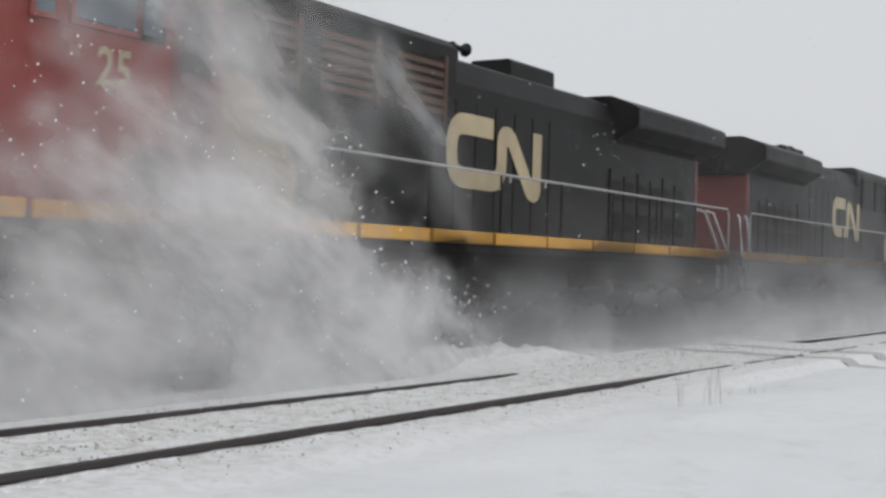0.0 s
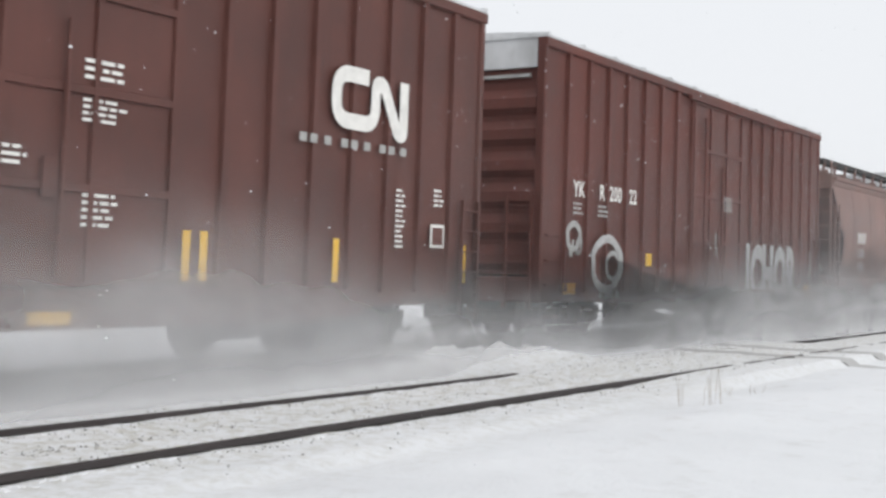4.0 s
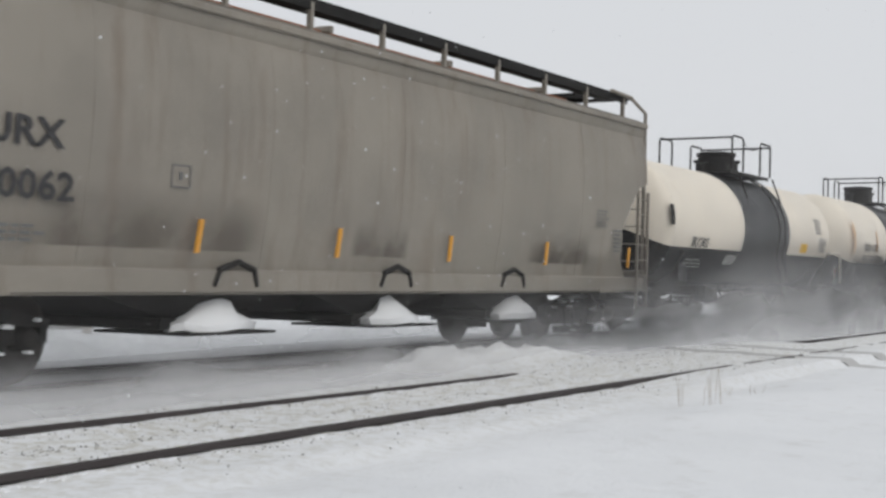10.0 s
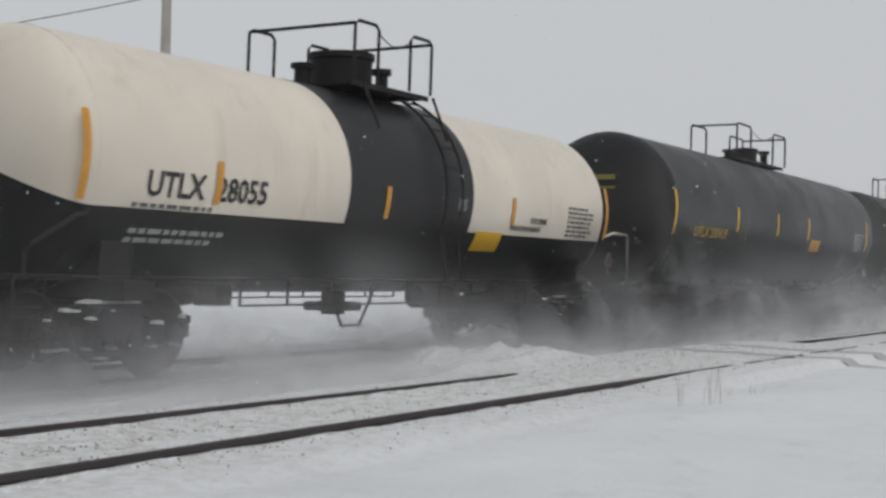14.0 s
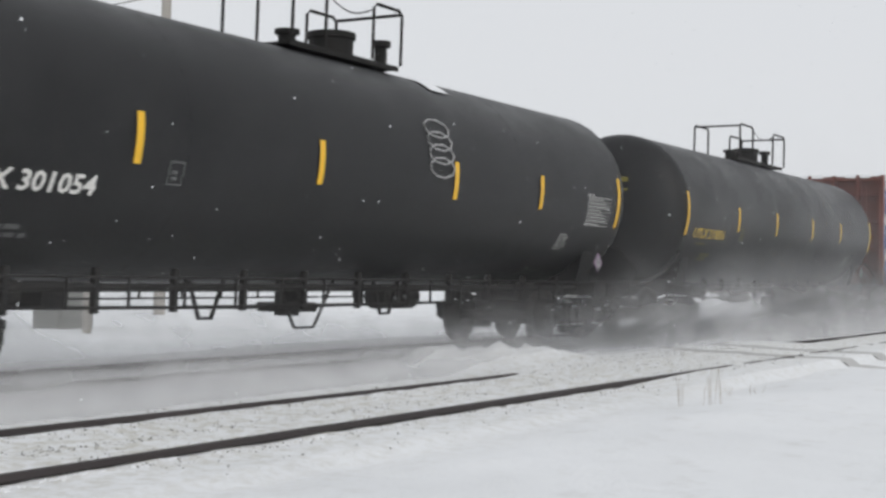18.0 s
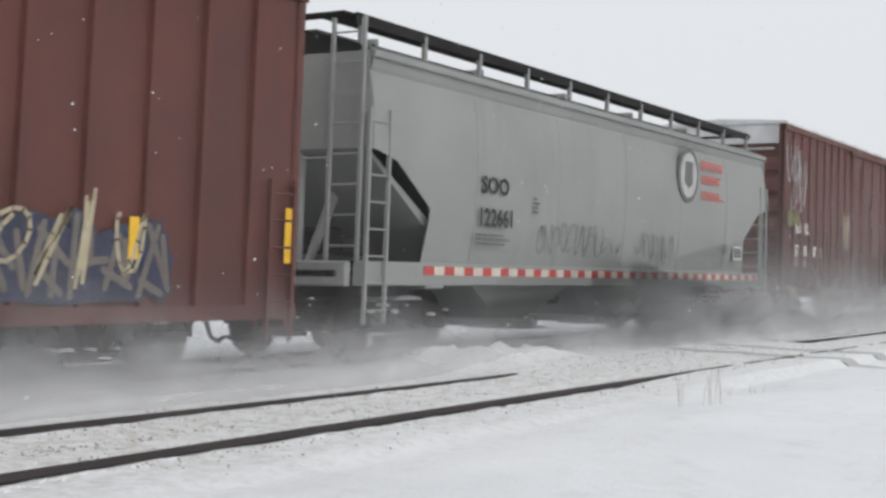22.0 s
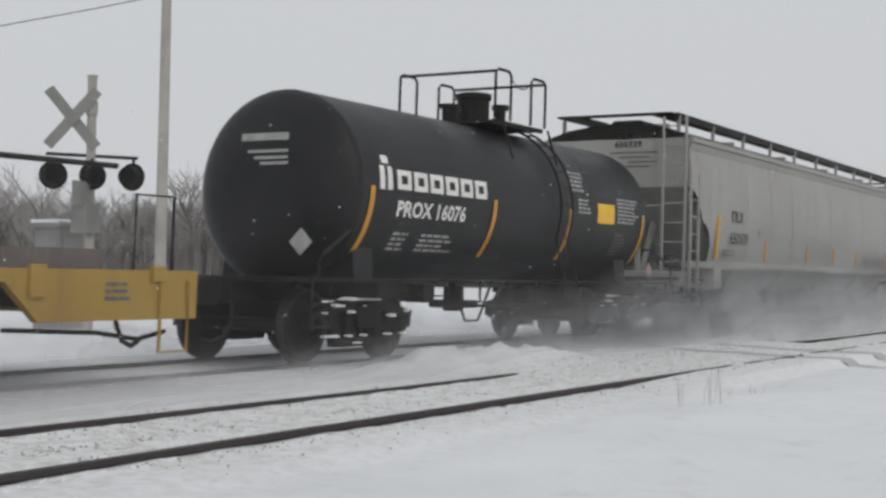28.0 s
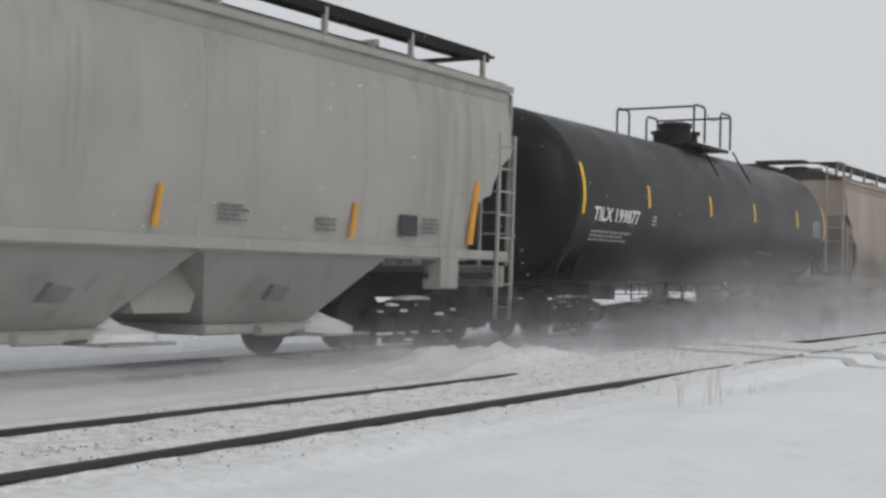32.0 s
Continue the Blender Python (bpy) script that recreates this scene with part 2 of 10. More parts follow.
GLASS = plain("cab_window_glass", (0.10, 0.13, 0.16), 0.08)
POLE_WOOD = paint("weathered_grey_pole", (0.38, 0.36, 0.33), 0.85, (0.2, 0.18, 0.16), 0.3, 0.5)
SIGN_BACK = paint("grey_sign_board", (0.24, 0.24, 0.225), 0.7, (0.12, 0.11, 0.1), 0.3, 0.3)
BARK = paint("winter_bark", (0.12, 0.11, 0.10), 0.9, (0.07, 0.06, 0.055), 0.3, 0.3)
# twig grey paled: the haze of distance is put into the colour
TWIG = plain("haze_paled_twigs", (0.25, 0.235, 0.225), 0.9)
STRAW = plain("dry_grass", (0.30, 0.24, 0.17), 0.9)
BLUE_WRAP = paint("blue_lumber_wrap", (0.008, 0.044, 0.19), 0.4, (0.010, 0.033, 0.14), 0.1, 0.2, 0, 0.25)
WRAP_INK = plain("wrap_print_pale_blue", (0.20, 0.29, 0.46), 0.5)
WRAP_GREEN = plain("wrap_print_green", (0.13, 0.34, 0.06), 0.5)
WRAP_BROWN = plain("wrap_print_brown", (0.30, 0.18, 0.13), 0.5)
WRAP_GREY = plain("wrap_end_grey", (0.42, 0.45, 0.46), 0.6)
FLAME_GRAF = plain("faded_orange_spray_paint", (0.19, 0.085, 0.045), 0.6, 0, 0.6)
ORANGE_MIST = overspray("orange_overspray", (0.34, 0.105, 0.045), 0.9)
GRIME_MIST = overspray("splashed_grime", (0.10, 0.08, 0.06), 0.42)
RUST_MIST = overspray("rust_bloom", (0.12, 0.052, 0.028), 0.5)
SLATE_GRAF = plain("slate_spray_paint", (0.042, 0.058, 0.082), 0.6, 0, 0.5)
STONE_GRAF = plain("stone_blue_spray_paint", (0.15, 0.162, 0.20), 0.6, 0, 0.4)
GOLD_GRAF = plain("golden_spray_paint", (0.36, 0.21, 0.045), 0.6, 0, 0.3)
LIME_GRAF = plain("lime_spray_paint", (0.36, 0.42, 0.17), 0.6, 0, 0.25)
ORANGE_GRAF = plain("orange_spray_paint", (0.50, 0.15, 0.05), 0.6, 0, 0.4)
CREAM_GRAF = plain("cream_spray_paint", (0.44, 0.38, 0.26), 0.6, 0, 0.25)
FADED_ORANGE = plain("worn_orange_spray_paint", (0.24, 0.075, 0.04), 0.6, 0, 0.5)
MUTED_LILAC = plain("muted_lilac_spray_paint", (0.125, 0.10, 0.15), 0.6, 0, 0.4)
MUTED_PINK = plain("muted_pink_spray_paint", (0.23, 0.10, 0.105), 0.6, 0, 0.4)
BLUE_TAG = plain("dusty_blue_spray_paint", (0.11, 0.17, 0.23), 0.6, 0, 0.3)
NAVY_GRAF = plain("navy_spray_paint", (0.03, 0.035, 0.07), 0.6, 0, 0.3)
TEAL_GRAF = plain("teal_spray_paint", (0.03, 0.19, 0.21), 0.6, 0, 0.3)
LILAC_GRAF = plain("lilac_spray_paint", (0.30, 0.20, 0.30), 0.6, 0, 0.35)
PALE_BLUE = plain("pale_blue_spray_paint", (0.36, 0.42, 0.52), 0.6, 0, 0.3)
DUSK_LILAC = plain("dusky_lilac_spray_paint", (0.15, 0.13, 0.23), 0.6, 0, 0.3)
LILAC_PALE = plain("pale_lilac_spray_paint", (0.24, 0.22, 0.32), 0.6, 0, 0.3)
DULL_BLUE = plain("dull_blue_spray_paint", (0.06, 0.11, 0.17), 0.6, 0, 0.35)
DULL_LIME = plain("dull_lime_spray_paint", (0.20, 0.22, 0.07), 0.6, 0, 0.3)
DULL_GREEN = plain("dull_green_spray_paint", (0.10, 0.13, 0.10), 0.6, 0, 0.3)
SILVER_GRAF = plain("silver_spray_paint", (0.42, 0.42, 0.42), 0.5, 0, 0.25)
LAMP_RED = plain("red_signal_lens", (0.20, 0.02, 0.022), 0.25)
RED_TAPE = plain("red_tape", (0.48, 0.05, 0.04), 0.5)
WHITE_TAPE = plain("white_tape", (0.66, 0.58, 0.50), 0.5)


# ---- mesh tools ----
class MB:
    """Gathers vertices and faces of one mesh."""

    def __init__(self):
        self.v, self.f, self.uv = [], [], []

    def quad(self, *ps):
        n = len(self.v)
        self.v += [tuple(p) for p in ps]
        self.f.append(tuple(range(n, n + len(ps))))
        return self

    def box(self, x0, x1, y0, y1, z0, z1, c=0.0):
        """A box; with c its long edges are cut by c along the longest side."""
        if c <= 0:
            n = len(self.v)
            self.v += [(x, y, z) for x in (x0, x1) for y in (y0, y1) for z in (z0, z1)]
            self.f += [tuple(n + i for i in q) for q in ((0, 1, 3, 2), (4, 6, 7, 5), (0, 4, 5, 1), (2, 3, 7, 6), (0, 2, 6, 4), (1, 5, 7, 3))]
            return self
        size = (x1 - x0, y1 - y0, z1 - z0)
        ax = size.index(max(size))
        if ax == 0:
            a0, a1, b0, b1 = y0, y1, z0, z1
        elif ax == 1:
            a0, a1, b0, b1 = x0, x1, z0, z1
        else:
            a0, a1, b0, b1 = x0, x1, y0, y1
        pr = [(a0 + c, b0), (a1 - c, b0), (a1, b0 + c), (a1, b1 - c), (a1 - c, b1), (a0 + c, b1), (a0, b1 - c), (a0, b0 + c)]
        return self.prism(pr, "xyz"[ax], (x0, y0, z0)[ax], (x1, y1, z1)[ax])

    def prism(self, prof, axis, a, b):
        """A profile drawn out along an axis: (y, z) for x, (x, z) for y, (x, y) for z."""
        n, k = len(self.v), len(prof)
        for s in (a, b):
            for p, q in prof:
                self.v.append((s, p, q) if axis == "x" else (p, s, q) if axis == "y" else (p, q, s))
        self.f += [tuple(range(n, n + k)), tuple(range(n + 2 * k - 1, n + k - 1, -1))]
        self.f += [(n + i, n + k + i, n + k + (i + 1) % k, n + (i + 1) % k) for i in range(k)]
        return self

    def cyl(self, c, r, a, b, axis="z", seg=16, r2=None):
        r2 = r if r2 is None else r2
        n = len(self.v)
        for s, rr in ((a, r), (b, r2)):
            for i in range(seg):
                p, q = rr * math.cos(2 * math.pi * i / seg), rr * math.sin(2 * math.pi * i / seg)
                self.v.append((s, c[0] + p, c[1] + q) if axis == "x" else (c[0] + p, s, c[1] + q) if axis == "y" else (c[0] + p, c[1] + q, s))
        self.f += [tuple(range(n, n + seg)), tuple(range(n + 2 * seg - 1, n + seg - 1, -1))]
        self.f += [(n + i, n + seg + i, n + seg + (i + 1) % seg, n + (i + 1) % seg) for i in range(seg)]
        return self

    def lathe(self, prof, axis, c, seg=24):
        """A profile of (along, radius) turned round an axis through c."""
        n, k = len(self.v), len(prof)
        for s, rr in prof:
            for i in range(seg):
                p, q = rr * math.cos(2 * math.pi * i / seg), rr * math.sin(2 * math.pi * i / seg)
                self.v.append((s, c[0] + p, c[1] + q) if axis == "x" else (c[0] + p, s, c[1] + q) if axis == "y" else (c[0] + p, c[1] + q, s))
        for j in range(k - 1):
            self.f += [(n + j * seg + i, n + (j + 1) * seg + i, n + (j + 1) * seg + (i + 1) % seg, n + j * seg + (i + 1) % seg) for i in range(seg)]
        self.f += [tuple(range(n, n + seg)), tuple(range(n + k * seg - 1, n + (k - 1) * seg - 1, -1))]
        return self

    def tube(self, pts, r, seg=6):
        """A round bar along a line of points."""
        n = len(self.v)
        pts = [Vector(p) for p in pts]
        for i, p in enumerate(pts):
            d = (pts[min(i + 1, len(pts) - 1)] - pts[max(i - 1, 0)]).normalized()
            s = d.cross(Vector((0, 0, 1)) if abs(d.z) < 0.95 else Vector((1, 0, 0))).normalized()
            t = d.cross(s)
            for k in range(seg):
                a = 2 * math.pi * k / seg
                self.v.append(tuple(p + r * (math.cos(a) * s + math.sin(a) * t)))
        for i in range(len(pts) - 1):
            for k in range(seg):
                self.f.append((n + i * seg + k, n + i * seg + (k + 1) % seg, n + (i + 1) * seg + (k + 1) % seg, n + (i + 1) * seg + k))
        self.f += [tuple(range(n + seg - 1, n - 1, -1)), tuple(range(n + (len(pts) - 1) * seg, n + len(pts) * seg))]
        return self

    def loft(self, rows):
        """A sheet through rows of points, all rows of one length."""
        n, k = len(self.v), len(rows[0])
        for r in rows:
            self.v += [tuple(p) for p in r]
        for j in range(len(rows) - 1):
            self.f += [(n + j * k + i, n + j * k + i + 1, n + (j + 1) * k + i + 1, n + (j + 1) * k + i) for i in range(k - 1)]
        return self

    def mesh(self, name, mat, smooth=False):
        me = bpy.data.meshes.new(name)
        me.from_pydata(self.v, [], self.f)
        me.materials.append(mat)
        if smooth:
            me.polygons.foreach_set("use_smooth", [True] * len(me.polygons))
        me.update()
        return me


def outward(me):
    bm = bmesh.new()
    bm.from_mesh(me)
    bmesh.ops.recalc_face_normals(bm, faces=bm.faces)
    bm.to_mesh(me)
    bm.free()
    return me


def part(name, mb, material, parent, label="", smooth=False, fix=True):
    """One mesh object under a thing or a part."""
    me = mb if isinstance(mb, bpy.types.Mesh) else mb.mesh(name, material, smooth)
    if fix and not isinstance(mb, bpy.types.Mesh):
        outward(me)
    if smooth:
        me.set_sharp_from_angle(angle=radians(38))
    ob = new(name, me)
    ob.parent = parent
    if label:
        ob["label"] = label
    return ob


def thing(name, label, category, group="", kind=""):
    return tagged(new(name), label, category, group, kind)


def text_mesh(words, height, material, bold=0.0, squeeze=1.0):
    """Letters as a flat mesh, set out from the left, in the xz plane and facing -y."""
    cu = bpy.data.curves.new("lettering", "FONT")
    cu.body, cu.size, cu.offset = words, height / 0.70, bold
    cu.resolution_u = 2
    ob = bpy.data.objects.new("lettering", cu)
    me = bpy.data.meshes.new_from_object(ob)
    bpy.data.objects.remove(ob)
    for v in me.vertices:
        v.co = (v.co.x * squeeze, 0.0, v.co.y)
    me.materials.clear()
    me.materials.append(material)
    return me


def bars(mb, x, z, w, h, n, y, gap=0.35, rng=None):
    """Lines of writing too small to read: short bars for words, set in lines."""
    n = max(n, round(h / 0.065))
    step = h / n
    for i in range(n):
        end = x + w * (rng.uniform(0.7, 1.0) if rng else 1.0)
        at = x
        while at < end - 0.03:
            ln = min(end - at, rng.uniform(0.07, 0.2) if rng else 0.15)
            mb.box(at, at + ln, y, y + 0.004, z + h - (i + 1) * step + step * gap, z + h - i * step)
            at += ln + 0.035
    return mb


# ---- running gear and fittings shared by all cars ----
ROLLING = []          # (thing, place along the train)
WHEELSETS = []        # (wheelset, its place on the truck, radius, place along the train)


def make_wheelset(r):
    mb = MB()
    for s in (-1, 1):
        mb.lathe([(s * 0.72, r + 0.025), (s * 0.735, r), (s * 0.82, r - 0.008), (s * 0.822, r - 0.06), (s * 0.775, r - 0.075),
                  (s * 0.765, 0.19), (s * 0.83, 0.14), (s * 0.83, 0.0)], "y", (0, 0), 28)
    mb.cyl((0, 0), 0.085, -0.98, 0.98, "y", 12)
    return outward(mb.mesh("wheelset", WHEEL, True))


def make_side_frame(wb, r):
    """An open cast frame: arched top, sloping legs, two columns round the springs, jaws over the axles."""
    mb = MB()
    a = wb / 2
    for s in (-1, 1):
        mb.prism([(s * (a + 0.25), 0.08), (s * (a + 0.25), 0.16), (s * (a - 0.12), 0.23), (s * 0.42, 0.30), (0, 0.30), (0, 0.19), (s * 0.42, 0.18), (s * (a - 0.2), 0.11)], "y", -0.07, 0.07)
        mb.prism([(s * (a - 0.12), 0.12), (s * (a - 0.30), 0.13), (s * 0.46, -0.16), (s * 0.40, -0.26), (s * 0.58, -0.24)], "y", -0.065, 0.065)
        mb.box(min(s * 0.26, s * 0.40), max(s * 0.26, s * 0.40), -0.075, 0.075, -0.2, 0.22)
        mb.box(s * a - 0.24, s * a - 0.15, -0.06, 0.06, -0.06, 0.12).box(s * a + 0.15, s * a + 0.24, -0.06, 0.06, -0.06, 0.12)
    mb.box(-0.56, 0.56, -0.085, 0.085, -0.27, -0.16, 0.02)
    mb.box(-0.24, 0.24, -0.10, 0.0, 0.05, 0.17, 0.02)
    return outward(mb.mesh("side_frame", DARK))


WHEELSET_M = {0.457: make_wheelset(0.457), 0.53: make_wheelset(0.53)}
FRAME_M = make_side_frame(1.78, 0.457)
BEARING_M = outward(MB().lathe([(-0.11, 0.0), (-0.11, 0.07), (-0.08, 0.10), (0.05, 0.125), (0.12, 0.125)], "y", (0, 0), 14).mesh("bearing_cap", DARK, True))
SPRING_M = MB()
for _i in range(3):
    SPRING_M.lathe([(-0.14 + 0.035 * k, 0.066 if k % 2 else 0.052) for k in range(9)], "z", (-0.16 + 0.16 * _i, 0), 10)
SPRING_M = outward(SPRING_M.mesh("spring_group", DARK, True))
BOLSTER_M = outward(MB().box(-0.20, 0.20, -1.12, 1.12, 0.42, 0.72, 0.04).box(-0.07, 0.07, -0.95, 0.95, 0.30, 0.42).mesh("truck", DARK))
CAP_M = outward(MB().prism([(-0.36, 0), (0.36, 0), (0.3, 0.03), (0.12, 0.055), (-0.15, 0.05), (-0.31, 0.025)], "y", -0.10, 0.10).mesh("snow_cap", SNOW_CAP))


_rng = random.Random(31)
FLECK_M = MB()
for _i in range(16):
    _x, _z, _w, _h = _rng.choice((-0.89, -0.6, -0.3, 0.0, 0.3, 0.62, 0.89)) + _rng.uniform(-0.12, 0.12), _rng.choice((0.24, 0.33, 0.56, 0.62, 0.70)), _rng.uniform(0.02, 0.10), _rng.uniform(0.012, 0.035)
    FLECK_M.prism([(_x - _w, _z), (_x + _w * 0.8, _z - 0.01), (_x + _w, _z + _h * 0.5), (_x + _w * 0.2, _z + _h), (_x - _w * 0.7, _z + _h * 0.8)], "y", -1.135, -1.06)
FLECK_M = outward(FLECK_M.mesh("snow_flecks", SNOW_CAP))


def truck(car, x, u_car):
    """A two-axle truck at x under a car."""
    tk = part("truck", BOLSTER_M, None, car)
    tk.location = (x, 0, 0)
    for s in (-1, 1):
        fr = part("side_frame", FRAME_M, None, tk)
        fr.location = (0, s * 1.0, 0.47)
        fr.rotation_euler = (0, 0, 0 if s < 0 else math.pi)
        sp = part("spring_group", SPRING_M, None, tk)
        sp.location = (0, s * 1.0, 0.40)
        if s < 0:
            cap = part("snow_cap", CAP_M, None, tk, "thin snow lying on the frame")
            cap.location = (0, -1.0, 0.768)
            part("snow_flecks", FLECK_M, None, tk, "flecks of snow packed on the frame")
        for a in (-0.89, 0.89):
            bc = part("bearing_cap", BEARING_M, None, tk)
            bc.location = (a, s * 1.02, 0.457)
            bc.rotation_euler = (0, 0, 0 if s < 0 else math.pi)
    for a in (-0.89, 0.89):
        ws = part("wheelset", WHEELSET_M[0.457], None, tk)
        ws.location = (a, 0, 0.457)
        WHEELSETS.append((ws, (a, 0, 0.457), 0.457, u_car + x + a))
    return tk


HOSE_PTS = [(0, -0.28, 0.72), (0.05, -0.30, 0.50), (0.16, -0.28, 0.34), (0.34, -0.24, 0.28), (0.5, -0.2, 0.33)]


def coupler(car, x, s, reach=0.75):
    """Draft gear and knuckle at the car's end; s is the way out."""
    mb = MB().box(min(x - s * 0.5, x + s * (reach - 0.25)), max(x - s * 0.5, x + s * (reach - 0.25)), -0.09, 0.09, 0.78, 0.96, 0.02)
    a, b = x + s * (reach - 0.32), x + s * reach
    mb.box(min(a, b), max(a, b), -0.19, 0.16, 0.70, 1.03, 0.05)
    part("coupler", mb, DARK, car)
    part("air_hose", MB().tube([(x + s * p[0], p[1], p[2]) for p in HOSE_PTS], 0.027), DARK, car)


def ladder(car, x0, x1, y, z0, z1, n, mat, name="ladder"):
    mb = MB()
    for x in (x0, x1):
        mb.box(x - 0.022, x + 0.022, y - 0.022, y + 0.022, z0, z1)
    for i in range(n):
        z = z0 + (i + 0.5) * (z1 - z0) / n
        mb.tube([(x0, y, z), (x1, y, z)], 0.013, 5)
    return part(name, mb, mat, car)


def end_ladder(car, x, y0, y1, z0, z1, n, mat):
    mb = MB()
    for y in (y0, y1):
        mb.box(x - 0.022, x + 0.022, y - 0.022, y + 0.022, z0, z1)
    for i in range(n):
        z = z0 + (i + 0.5) * (z1 - z0) / n
        mb.tube([(x, y0, z), (x, y1, z)], 0.013, 5)
    return part("ladder", mb, mat, car)


def grab(car, pts, mat, r=0.016, name="grab_iron"):
    return part(name, MB().tube(pts, r), mat, car, smooth=True)


def lettering(car, words, x, z, h, mat, y=-1.557, squeeze=1.0, bold=0.004, label=""):
    ob = part("lettering", text_mesh(words, h, mat, bold, squeeze), None, car, label)
    ob.location = (x, y, z)
    return ob


def notices(car, spots, mat, y=-1.557, seed=1):
    """Blocks of small writing, each (x, z, width, height, lines)."""
    rng = random.Random(seed)
    for x, z, w, h, n in spots:
        part("notice", bars(MB(), x, z, w, h, n, y, 0.5, rng), mat, car)


def plate(car, x, z, w, h, mat, y=-1.562, name="reflector", label=""):
    return part(name, MB().box(x, x + w, y, y + 0.006, z, z + h), mat, car, label)


def ribbon(path, t, radius):
    """Outline pairs of a flat band of width t along a path, its corners rounded."""
    pts = [path[0]]
    for (ax, az), (bx, bz), (cx_, cz_) in zip(path, path[1:], path[2:]):
        la, lc = math.hypot(ax - bx, az - bz), math.hypot(cx_ - bx, cz_ - bz)
        k = min(radius, la * 0.45, lc * 0.45)
        p = (bx + (ax - bx) / la * k, bz + (az - bz) / la * k)
        q = (bx + (cx_ - bx) / lc * k, bz + (cz_ - bz) / lc * k)
        for i in range(7):
            u_ = i / 6
            pts.append(((1 - u_) ** 2 * p[0] + 2 * u_ * (1 - u_) * bx + u_ * u_ * q[0], (1 - u_) ** 2 * p[1] + 2 * u_ * (1 - u_) * bz + u_ * u_ * q[1]))
    pts.append(path[-1])
    out = []
    for i, (px_, pz_) in enumerate(pts):
        (ax, az), (bx, bz) = pts[max(i - 1, 0)], pts[min(i + 1, len(pts) - 1)]
        d = math.hypot(bx - ax, bz - az) or 1
        nx_, nz_ = -(bz - az) / d * t / 2, (bx - ax) / d * t / 2
        out.append(((px_ + nx_, pz_ + nz_), (px_ - nx_, pz_ - nz_)))
    return out


def emblem(car, x, z, w, h, mat, y, t=None):
    """A railway's emblem as one rounded band: an open frame that runs on into a slanted fold."""
    t = t or w * 0.105
    e = t / 2
    path = [(0.46 * w, h - e), (e, h - e), (e, e), (0.555 * w, e), (0.555 * w, h * 0.94 - e), (0.555 * w + t * 0.9, h * 0.94 - e), (w - t * 1.15, -h * 0.08 + e), (w - e, -h * 0.08 + e), (w - e, h * 0.93)]
    edge = ribbon(path, t, t * 1.3)
    mb = MB()
    for (a0, b0), (a1, b1) in zip(edge, edge[1:]):
        mb.prism([(x + p, z + q) for p, q in (a0, a1, b1, b0)], "y", y, y + 0.004)
    return part("emblem", mb, mat, car, "railway emblem drawn as a rounded band")


def blob_paint(car, x, z, w, h, mat, y, seed, n=9, name="spray_paint", label="sprayed graffiti"):
    """Sprayed shapes that cannot be read: slanting rounded strokes set close together."""
    rng = random.Random(seed)
    mb = MB()
    for i in range(n):
        cx, ww = x + w * (i + 0.5) / n, w / n * rng.uniform(0.7, 1.1)
        lean = rng.uniform(-0.25, 0.25) * ww
        b, t = z + h * rng.uniform(0, 0.12), z + h * rng.uniform(0.8, 1.0)
        ring = []
        for k in range(10):
            a = 2 * math.pi * k / 10
            p, q = math.cos(a), math.sin(a)
            rr = rng.uniform(0.75, 1.0)
            ring.append((cx + 0.5 * ww * rr * math.copysign(abs(p) ** 0.6, p) + lean * q, (b + t) / 2 + (t - b) / 2 * rr * math.copysign(abs(q) ** 0.5, q)))
        yy = y - 0.001 * (i % 2) - 0.0005
        mb.prism(ring, "y", yy, yy + 0.002)
    return part(name, mb, mat, car, label)


def cloud_paint(car, x, z, w, h, mat, y, seed, ragged=0.25, label="sprayed graffiti ground"):
    """A sprayed patch with an uneven upper and lower rim."""
    rng = random.Random(seed)
    n = max(8, int(w / 0.12))
    up, dn = [], []
    for i in range(n + 1):
        t = i / n
        k = min(1.0, 6 * t, 6 * (1 - t)) ** 0.5
        up.append((x + w * t, z + h * (0.5 + 0.5 * k * (1 - ragged * (0.5 + 0.5 * noise.noise((t * w * 1.6, seed, 0.5)) + rng.uniform(0, 0.3))))))
        dn.append((x + w * t, z + h * (0.5 - 0.5 * k * (1 - 0.4 * ragged * (0.5 + 0.5 * noise.noise((t * w * 1.6, seed, 4.5)))))))
    mb = MB()
    for i in range(n):
        mb.prism([dn[i], dn[i + 1], up[i + 1], up[i]], "y", y, y + 0.002)
    return part("spray_paint", mb, mat, car, label)


